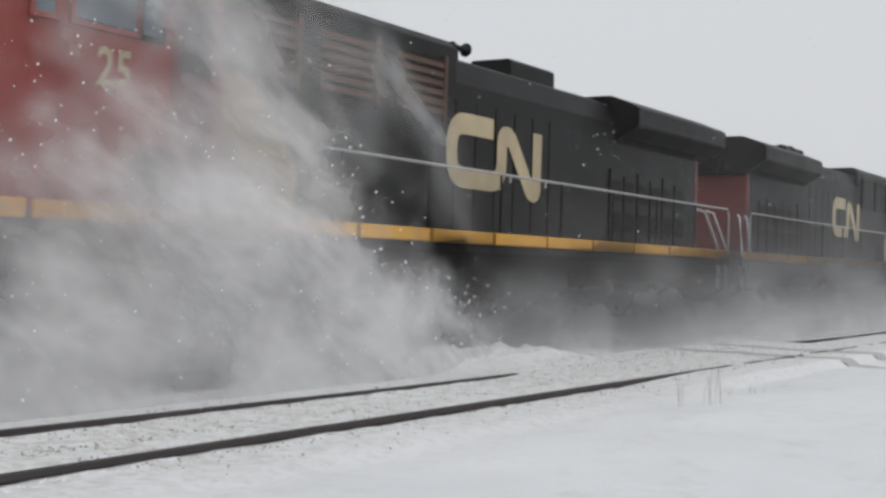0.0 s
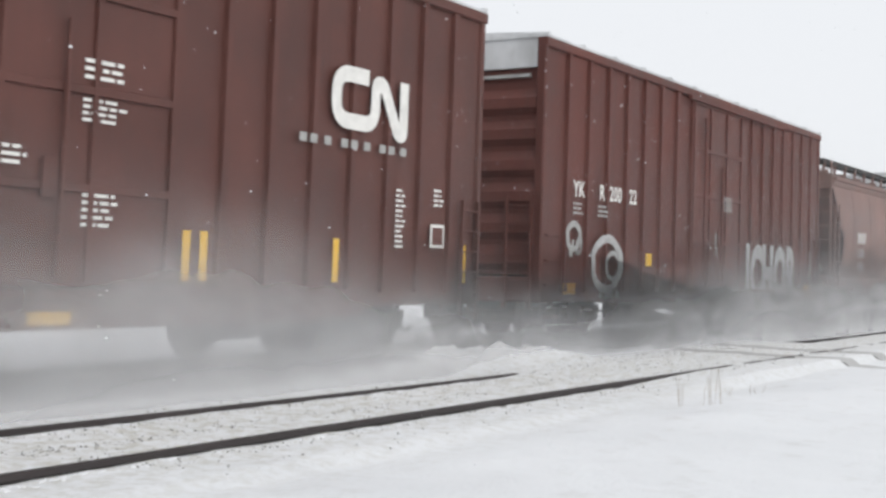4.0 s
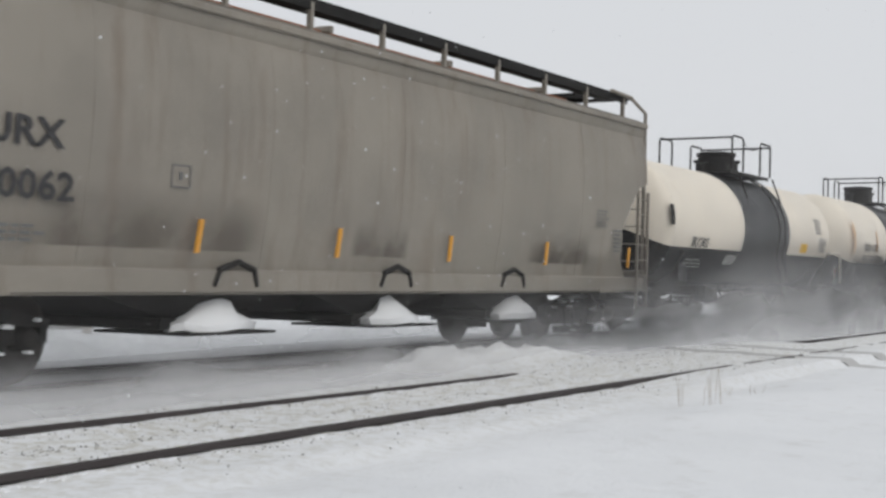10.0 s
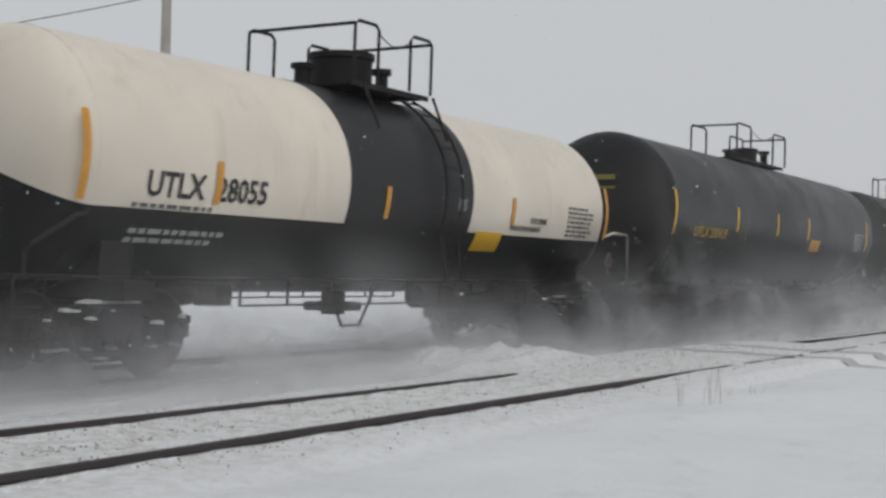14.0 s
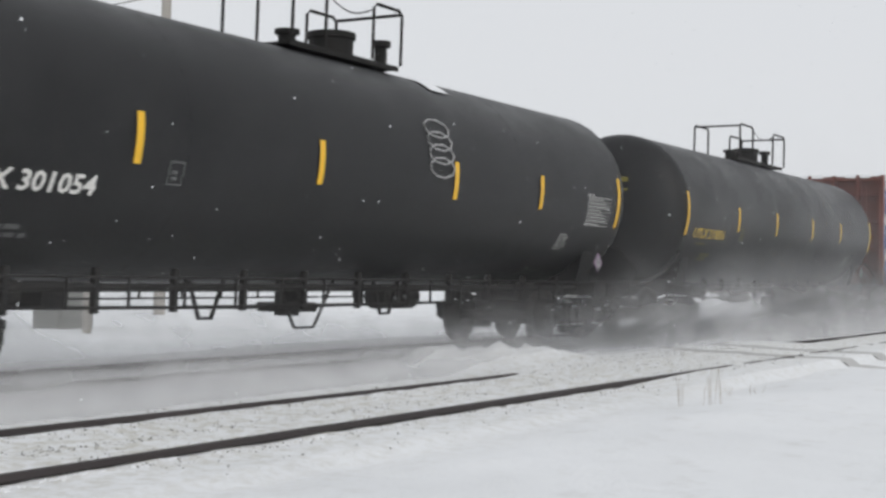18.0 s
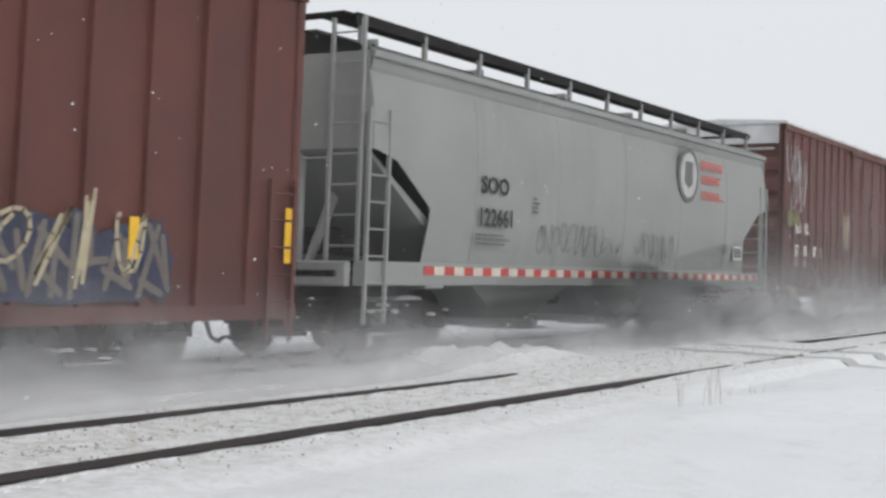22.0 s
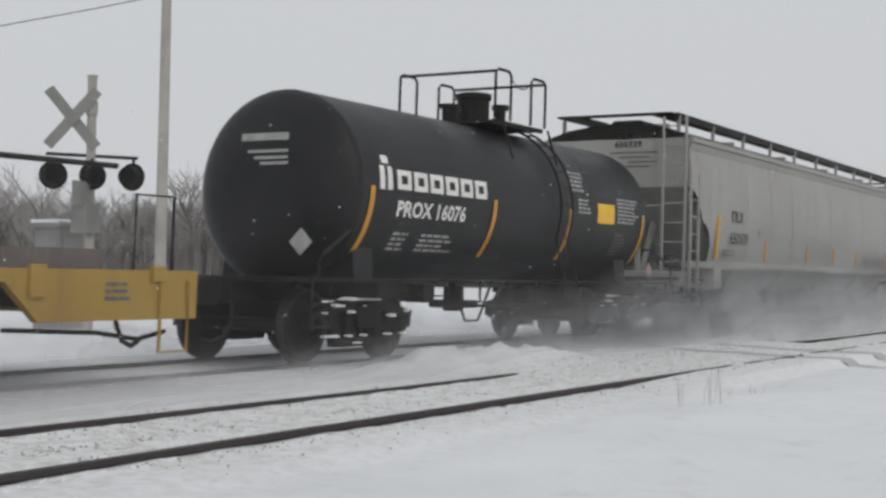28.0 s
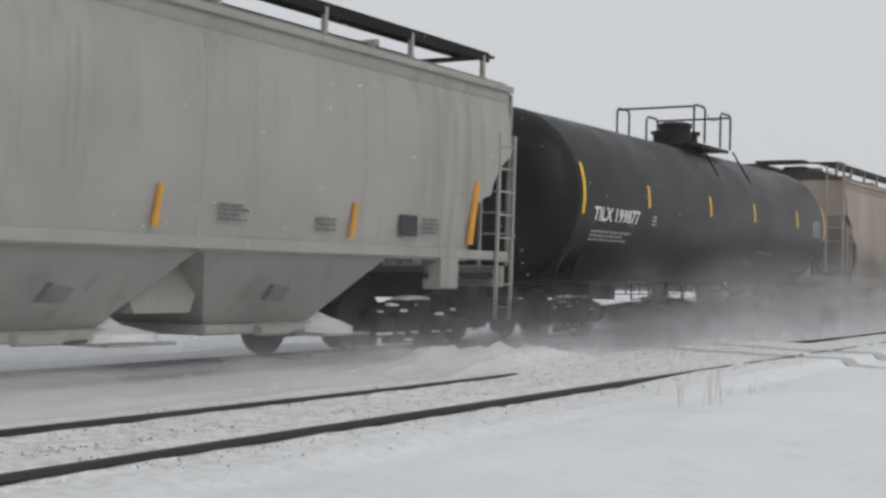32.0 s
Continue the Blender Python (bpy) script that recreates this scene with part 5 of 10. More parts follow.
    # side ladder up to the platform
    if platform and not narrow and climb:
        mb = MB()
        for dx in (0.5, 0.92):
            pts = [(xd + dx, -(R + 0.10) * math.cos(a), zc + (R + 0.10) * math.sin(a)) for a in [-0.35 + 0.15 * i for i in range(11)]]
            mb.tube([(xd + dx, -1.46, 1.03)] + pts, 0.02)
        for i in range(8):
            a = -0.35 + 0.2 * i
            mb.tube([(xd + 0.5, -(R + 0.1) * math.cos(a), zc + (R + 0.1) * math.sin(a)), (xd + 0.92, -(R + 0.1) * math.cos(a), zc + (R + 0.1) * math.sin(a))], 0.013, 5)
        part("ladder", mb, rail_mat, car)
    for x, z0, z1 in stripes:
        tank_block(car, x, z0, 0.10, z1 - z0, stripe_mat, R + 0.004, zc, "reflector")
    if snow_top:
        rows = []
        for j in range(11):
            th = math.pi / 2 * (1 - j / 7) if j < 7 else 0.0
            th = min(th, 0.9) * (0.55 if j < 7 else 1.0) if domed <= 0.3 else min(th, 1.0) * 0.8
            x = centre - (cx + hd * math.sin(th)) + (0.0 if j < 7 else (j - 7) * 0.28)
            half = 0.42 * (0.6 + 0.4 * j / 7 if j < 7 else (11 - j) / 4.2)
            rr = R * math.cos(th) ** (1.0 if domed > 0.3 else 0.72) + 0.015
            rows.append([(x, -rr * math.cos(math.pi / 2 + half * (i / 6 - 1) * (1 + 0.25 * noise.noise((j * 0.8, i * 0.5, 2)))), zc + rr * math.sin(math.pi / 2 + half * (i / 6 - 1))) for i in range(13)])
        part("snow_cap", MB().loft(rows), SNOW_CAP, car, "thin snow on the tank", smooth=True, fix=False)
    return car


# ---- locomotives ----
def slab(x0, x1):
    return min(x0, x1), max(x0, x1)


def locomotive(u0, u1, f, label, cab_mat, number, modern, logo, logo_x, cab, split, wings, rear, panes, horn_at, slat=None):
    """A six-axle hood unit; f = -1 when its cab leads, 1 when it runs cab last."""
    L, uc = u1 - u0, (u0 + u1) / 2
    eng = thing("locomotive", label, "locomotive", "locomotives of the train")
    ROLLING.append((eng, uc))
    a = L / 2

    def B(mb, p, q, y0, y1, z0, z1, c=0.0):
        x0, x1 = slab(f * p, f * q)
        return mb.box(x0, x1, y0, y1, z0, z1, c)
    # p runs from the rear (-a) to the nose (+a)
    part("frame", B(B(MB(), -a, a, -1.5, 1.5, 1.40, 1.56), -a + 0.3, a - 0.3, -0.55, 0.55, 0.95, 1.40), LOCO_BLACK, eng)
    n = 13
    for s in (-1, 1):
        for i in range(n):
            p0, p1 = -a + 0.1 + i * (L - 0.2) / n, -a + 0.1 + (i + 1) * (L - 0.2) / n - 0.09
            part("frame_stripe", B(MB(), p0, p1, *slab(s * 1.49, s * 1.535), *((1.525, 1.645) if modern else (1.535, 1.705)), 0.01), STRIPE, eng)
        part("walkway", B(MB(), -a, a - 0.3, *slab(s * 0.95, s * 1.49), 1.56, 1.60), LOCO_BLACK, eng)
        part("frame_skirt", B(MB(), -a + 0.4, a - 0.4, *slab(s * 1.36, s * 1.42), 1.18, 1.40), LOCO_BLACK, eng)
    ht, he = 4.27, 4.05
    hood = [(-1.09, 1.60), (1.09, 1.60), (1.09, he - 0.25), (0.92, ht - 0.12), (0.6, ht), (-0.6, ht), (-0.92, ht - 0.12), (-1.09, he - 0.25)]
    slat = slat or LOCO_BLACK
    c0, c1, n1 = cab
    part("engine_hood", MB().prism(hood, "x", *slab(f * -4.2, f * split)), LOCO_BLACK, eng)
    rear_mat = LOCO_BLACK if modern else LOCO_DIMMED
    part("radiator_hood", MB().prism(hood, "x", *slab(f * (rear + 0.13), f * -4.2)), LOCO_BLACK, eng)
    if not modern:
        part("rear_panel", B(MB(), rear, rear + 0.13, -1.10, 1.10, 1.62, 4.20, 0.03), rear_mat, eng, "red rear panel, dimmed as if backlit")
    hood2 = [(-1.096, 1.60), (1.096, 1.60), (1.096, 4.26), (0.95, 4.38), (-0.95, 4.38), (-1.096, 4.26)]
    part("equipment_hood", MB().prism(hood2, "x", *slab(f * split, f * (c0 + 0.01))), LOCO_BLACK, eng)
    # louvres and grilles of the equipment hood
    for i in range(3):
        p = split + 0.45 + i * (c0 - split - 0.5) / 3
        g = part("grille", B(MB(), p, p + 1.2, -1.15, -1.121, 3.25, 4.05), VOID, eng, "dark grille")
        for k in range(6):
            part("slat", B(MB(), p + 0.02, p + 1.18, -1.175, -1.151, 3.29 + 0.125 * k, 3.36 + 0.125 * k), slat, g)
        part("grille_frame", B(MB(), p - 0.10, p - 0.02, -1.17, -1.121, 3.2, 4.1, 0.01), slat, eng)
    # winged radiator
    w0, w1 = wings
    wing = [(-1.05, 3.45), (-1.52, 3.74), (-1.55, 3.78), (-1.55, 4.06), (-1.45, 4.12), (-1.0, 4.30), (1.0, 4.30), (1.45, 4.12), (1.55, 4.06), (1.55, 3.78), (1.52, 3.74), (1.05, 3.45)]
    part("radiator_wing", MB().prism(wing, "x", *slab(f * w0, f * w1)), LOCO_BLACK, eng)
    part("wing_end", MB().prism(wing, "x", *slab(f * (w0 - 0.03), f * (w0 - 0.001))), LOCO_BLACK, eng)
    for i in range(4):
        p = w0 + 0.7 + i * (w1 - w0 - 1.0) / 4
        mb = MB()
        x0, x1 = slab(f * p, f * (p + 1.05))
        mb.quad((x0, -1.12, 3.488), (x1, -1.12, 3.488), (x1, -1.46, 3.725), (x0, -1.46, 3.725))
        mb.quad((x0, -1.12, 3.484), (x1, -1.12, 3.484), (x1, -1.46, 3.721), (x0, -1.46, 3.721))
        part("intake_screen", mb, VOID, eng, "dark air intake", fix=False)
    # hood doors
    for i in range(6):
        p = rear + 0.8 + i * 0.62
        part("hood_door", B(MB(), p, p + 0.54, -1.125, -1.091, 1.75, 3.0 if i % 2 else 2.9, 0.008), LOCO_BLACK, eng)
        part("door_vent", B(MB(), p + 0.08, p + 0.46, -1.135, -1.126, 1.9, 2.25), VOID, eng)
        part("door_vent", B(MB(), p + 0.08, p + 0.46, -1.135, -1.126, 2.45, 2.8), VOID, eng)
    for i in range(7):
        p = -4.0 + i * 0.6
        part("hood_door", B(MB(), p, p + 0.55, -1.106, -1.091, 1.75, 3.55, 0.005), LOCO_BLACK, eng)
        part("door_latch", B(MB(), p + 0.04, p + 0.09, -1.12, -1.107, 2.5, 2.62), GREY_MARK, eng)
    # exhaust and horn on the hood
    part("exhaust_stack", B(MB(), split - 4.6, split - 3.0, -0.38, 0.38, 4.25, 4.62, 0.05), LOCO_BLACK, eng)
    hx = f * horn_at
    hn = MB()
    for k, (yy, zz) in enumerate(((-0.3, 4.55), (-0.05, 4.6), (0.22, 4.55))):
        hn.lathe([(hx - 0.2, 0.03), (hx - 0.02, 0.04), (hx + 0.14, 0.055), (hx + 0.24, 0.11)], "x", (yy, zz), 10)
    hn.box(hx - 0.08, hx + 0.02, -0.3, 0.25, 4.25, 4.52)
    part("horn", hn, DARK, eng)
    # cab
    side = [(-1.52, 1.60), (1.52, 1.60), (1.52, 3.98), (1.36, 4.2), (0.9, 4.38), (-0.9, 4.38), (-1.36, 4.2), (-1.52, 3.98)]
    part("cab", MB().prism(side, "x", *slab(f * c0, f * c1)), cab_mat, eng)
    part("cab_roof", MB().prism([(-1.54, 4.0), (-1.38, 4.22), (-0.9, 4.40), (0.9, 4.40), (1.38, 4.22), (1.54, 4.0), (1.56, 4.03), (1.40, 4.25), (0.9, 4.44), (-0.9, 4.44), (-1.40, 4.25), (-1.56, 4.03)], "x", *slab(f * (c0 - 0.02), f * (c1 + 0.05))), GREY_MARK if modern else LOCO_BLACK, eng, "grey cab roof")
    for k, (p0, p1) in enumerate(panes):
        wn_ = part("window", B(MB(), p0, p1, -1.545, -1.521, 3.34, 3.92, 0.02), GLASS, eng, "cab side window")
        part("window_frame", B(B(B(B(MB(), p0 - 0.05, p0 + 0.0, -1.56, -1.521, 3.29, 3.97), p1, p1 + 0.05, -1.56, -1.521, 3.29, 3.97), p0, p1, -1.56, -1.521, 3.92, 3.97), p0, p1, -1.56, -1.521, 3.29, 3.34), cab_mat if k else VOID, wn_)
        part("window_far", B(MB(), p0, p1, 1.521, 1.545, 3.34, 3.92), GLASS, eng, "cab side window")
    # cab front with two windshields, number boards
    xf = f * c1
    for y0, y1 in ((-1.28, -0.12), (0.12, 1.28)):
        wn_ = part("windshield", MB().box(*slab(xf, xf + f * 0.03), y0, y1, 3.32, 3.95), GLASS, eng, "windscreen pane")
        part("window_frame", MB().box(*slab(xf, xf + f * 0.05), y0 - 0.05, y0, 3.27, 4.0).box(*slab(xf, xf + f * 0.05), y1, y1 + 0.05, 3.27, 4.0).box(*slab(xf, xf + f * 0.05), y0, y1, 3.95, 4.0), VOID, wn_)
    for y0, y1 in ((-1.15, -0.45), (0.45, 1.15)):
        nb = part("number_board", MB().box(*slab(xf, xf + f * 0.10), y0, y1, 4.08, 4.32, 0.02), VOID, eng, "dark number board")
        part("notice", MB().box(*slab(xf + f * 0.10, xf + f * 0.106), y0 + 0.1, y1 - 0.1, 4.15, 4.25), GREY_MARK, nb)
    # short nose
    n0, nf = c1, n1 + (0.25 if modern else 0.08)
    zt, zn = (3.52, 3.36) if modern else (3.30, 3.14)
    nm = MB()
    k = len(nm.v)
    ring = [(-1.5, 1.6), (1.5, 1.6), (1.5, zt - (0.34 if modern else 0.08)), (0.7 if modern else 1.2, zt), (-0.7 if modern else -1.2, zt), (-1.5, zt - (0.34 if modern else 0.08))]
    nm.v += [(f * n0, y, z) for y, z in ring] + [(f * n1, y, z - (zt - zn if z > 2 else 0)) for y, z in ring] + [(f * nf, y * 0.55, z - (zt - zn + 0.05 if z > 2 else 0)) for y, z in ring]
    for j in (0, 6):
        nm.f += [(j + i, j + (i + 1) % 6, j + 6 + (i + 1) % 6, j + 6 + i) for i in range(6)]
    nm.f += [(0, 5, 4, 3, 2, 1), (12, 13, 14, 15, 16, 17)]
    part("nose", outward(nm.mesh("nose", cab_mat)), None, eng)
    part("windshield_skirt", MB().prism([(f * n0, 3.12), (f * (n0 + 0.3), zt - 0.045), (f * (n0 + 0.02), zt + 0.05)], "y", -1.12, 1.12), VOID, eng)
    n1 = nf
    if not modern:
        # door red darkened to stand for the shade of its recess
        dr = part("cab_door", B(MB(), c0 + 0.15, c0 + 0.78, -1.535, -1.521, 1.66, 3.95, 0.01), LOCO_DIMMED, eng, "cab door, red darkened for its recess")
        part("door_window", B(MB(), c0 + 0.24, c0 + 0.69, -1.545, -1.536, 3.05, 3.75, 0.01), VOID, dr)
        part("placard", B(MB(), n1 - 0.75, n1 - 0.4, -1.512, -1.502, 1.80, 2.10, 0.01), LOCO_CREAM, eng, "pale square plate")
        part("side_seam", B(MB(), c0 + 0.8, n1 - 0.1, -1.508, -1.501, 2.50, 2.53), LOCO_DIMMED, eng)
    part("headlight", MB().box(*slab(f * n1, f * (n1 + 0.06)), -0.16, 0.16, 2.82, 3.22, 0.02), VOID, eng)
    for z in (2.93, 3.11):
        part("lamp", MB().lathe([(f * (n1 + 0.06), 0.075), (f * (n1 + 0.08), 0.07), (f * (n1 + 0.085), 0.0)], "x", (0, z), 12), WHITE, eng)
    part("nose_door", MB().box(*slab(f * n1, f * (n1 + 0.03)), 0.3, 0.85, 1.65, 2.75, 0.02), cab_mat, eng)
    if modern:
        nx = f * n1
        em = MB()
        for ring in ([(0.45, 2.0), (0.58, 2.0), (0.58, 2.7), (0.45, 2.7)], [(-0.02, 2.0), (0.45, 2.0), (0.45, 2.13), (-0.02, 2.13)], [(0.0, 2.57), (0.45, 2.57), (0.45, 2.7), (0.0, 2.7)],
                     [(-0.15, 2.0), (-0.02, 2.0), (-0.02, 2.62), (-0.15, 2.62)], [(-0.15, 2.62), (-0.15, 2.4), (-0.62, 2.0), (-0.62, 2.22)], [(-0.75, 1.98), (-0.62, 1.98), (-0.62, 2.74), (-0.75, 2.74)]):
            em.prism(ring, "x", nx + f * 0.004, nx + f * 0.008)
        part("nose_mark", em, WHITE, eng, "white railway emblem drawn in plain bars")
    for s in (-1, 1):
        part("ditch_light", MB().lathe([(f * (a - 0.1), 0.1), (f * (a + 0.03), 0.1), (f * (a + 0.05), 0.0)], "x", (s * 0.95, 1.75), 12), GREY_MARK, eng)
    # white and cream slanting band behind the cab
    if modern:
        redtri = [(f * c0, 1.61), (f * c0, 3.5), (f * (c0 - 0.75), 3.5), (f * (c0 - 1.23), 3.21), (f * (c0 - 2.7), 1.61)]
        part("red_panel", MB().prism(redtri, "y", -1.131, -1.121), cab_mat, eng)
        band = [(f * (c0 - 0.35), 3.52), (f * (c0 - 0.7), 3.52), (f * (c0 - 1.25), 3.25), (f * (c0 - 2.37), 3.25), (f * (c0 - 4.05), 1.61), (f * (c0 - 2.75), 1.61), (f * (c0 - 1.2), 3.18)]
        part("slanting_band", MB().prism(band, "y", -1.138, -1.1325), WHITE, eng, "pale slanting band")
    else:
        redtri = [(f * c0, 1.61), (f * c0, 3.5), (f * (c0 - 0.3), 2.85), (f * (c0 - 0.75), 2.32), (f * (c0 - 0.75), 1.61)]
        part("red_panel", MB().prism(redtri, "y", -1.131, -1.121), cab_mat, eng)
        band = [(f * c0, 3.54), (f * (c0 - 0.72), 3.54), (f * (c0 - 1.85), 2.33), (f * (c0 - 1.85), 1.73), (f * (c0 - 0.72), 1.73), (f * (c0 - 0.75), 2.32), (f * (c0 - 0.3), 2.88)]
        part("slanting_band", MB().prism(band, "y", -1.138, -1.1325), LOCO_CREAM, eng, "pale slanting band")
    emblem(eng, logo_x, 2.33, 2.95, 1.06, logo, -1.128, 0.30)
    if modern:
        [part("dash", MB().box(logo_x + 0.02 + 0.29 * i, logo_x + (0.24 if i < 3 else 0.17) + 0.29 * i, -1.128, -1.122, 1.99, 2.13 if i % 4 else 2.17), GREY_MARK, eng) for i in range(10)]
    if number:
        x = -(c0 + 1.58) if modern and f < 0 else (c0 + 1.25 if f > 0 else -(c0 + 2.42))
        x = -7.25 if modern else -6.9 if f < 0 else x
        lettering(eng, number, x, 2.80, 0.35, WHITE if modern else LOCO_CREAM, -1.528, 0.95, 0.012)
    part("battery_vent", B(MB(), c0 + 0.73, c0 + 1.28, -1.545, -1.521, 1.8, 2.25), VOID, eng)
    # handrails along the walkway
    for s in (-1, 1):
        ends = [rear - 0.9, c0 - 0.3]
        grab(eng, [(f * ends[0], s * 1.46, 1.6), (f * ends[0], s * 1.46, 2.45), (f * (ends[0] + 0.1), s * 1.46, 2.55), (f * (ends[1] - 0.1), s * 1.46, 2.55), (f * ends[1], s * 1.46, 2.48), (f * ends[1], s * 1.46, 1.6)], GREY_MARK if not modern else DARK, 0.02, "handrail")
        for i in range(1, 8):
            p = ends[0] + (ends[1] - ends[0]) * i / 8
            grab(eng, [(f * p, s * 1.46, 1.6), (f * p, s * 1.46, 2.55)], DARK, 0.018, "handrail_post")
        for e in (-1, 1):
            xe = e * (a - 0.12)
            for k, dx in enumerate((0, 0.5)):
                grab(eng, [(xe - e * (dx - 0.05), s * 1.47, 0.95), (xe - e * dx, s * 1.47, 1.75), (xe - e * (dx + 0.32), s * 1.30, 2.45), (xe - e * (dx + 0.5), s * 1.2, 2.5)], GALV, 0.024, "step_rail")
            part("step_well", MB().box(*slab(xe, xe - e * 0.55), *slab(s * 1.1, s * 1.46), 0.55, 0.60).box(*slab(xe, xe - e * 0.55), *slab(s * 1.1, s * 1.46), 0.85, 0.90).box(*slab(xe, xe - e * 0.55), *slab(s * 1.1, s * 1.46), 1.15, 1.2).box(*slab(xe, xe - e * 0.04), *slab(s * 0.9, s * 1.46), 0.5, 1.4), LOCO_BLACK, eng)
    for e in (-1, 1):
        part("end_plate", MB().box(*slab(e * a, e * (a + 0.06)), -1.45, 1.45, 0.85, 1.7, 0.02), LOCO_BLACK, eng)
        coupler(eng, e * (a + 0.05), e, 0.62)
        part("plow", MB().prism([(e * (a + 0.06), 0.15), (e * (a + 0.42), 0.12), (e * (a + 0.2), 0.75), (e * (a + 0.06), 0.8)], "y", -1.45, 1.45), LOCO_BLACK, eng)
        # three-axle truck
        tk = part("truck", MB().box(e * 6.9 - 2.2, e * 6.9 + 2.2, -0.4, 0.4, 0.62, 0.95, 0.05), DARK, eng)
        for s in (-1, 1):
            part("side_frame", MB().prism([(e * 6.9 - 2.55, 0.55), (e * 6.9 - 2.4, 0.85), (e * 6.9 - 0.6, 1.0), (e * 6.9 + 0.6, 1.0), (e * 6.9 + 2.4, 0.85), (e * 6.9 + 2.55, 0.55), (e * 6.9 + 1.4, 0.62), (e * 6.9 + 1.1, 0.5), (e * 6.9 - 1.1, 0.5), (e * 6.9 - 1.4, 0.62)], "y", *slab(s * 1.02, s * 1.16)), DARK, tk)
            for p in (-2.0, 0, 2.0):
                part("bearing_cap", MB().box(e * 6.9 + p - 0.2, e * 6.9 + p + 0.2, *slab(s * 1.12, s * 1.26), 0.36, 0.72, 0.04), DARK, tk)
            for p in (-1.0, 1.0):
                part("brake_cylinder", MB().cyl((s * 1.2, 0.92), 0.12, e * 6.9 + p - 0.25, e * 6.9 + p + 0.25, "x", 12), DARK, tk)
        for p in (-2.0, 0, 2.0):
            part("traction_motor", MB().box(e * 6.9 + p + 0.1 * e - 0.42, e * 6.9 + p + 0.1 * e + 0.72, -0.62, 0.62, 0.14, 0.86, 0.08), DARK, tk)
            ws = part("wheelset", WHEELSET_M[0.53], None, tk)
            ws.location = (e * 6.9 + p, 0, 0.53)
            WHEELSETS.append((ws, (e * 6.9 + p, 0, 0.53), 0.53, uc + e * 6.9 + p))
    part("fuel_tank", MB().prism([(-1.42, 1.2), (-1.42, 0.55), (-1.1, 0.22), (1.1, 0.22), (1.42, 0.55), (1.42, 1.2)], "x", -3.6, 3.6), LOCO_BLACK, eng)
    part("air_tank", MB().cyl((-1.25, 1.05), 0.17, 3.75, 4.3, "x", 12).cyl((-1.25, 1.05), 0.17, -4.3, -3.75, "x", 12), DARK, eng)
    return eng


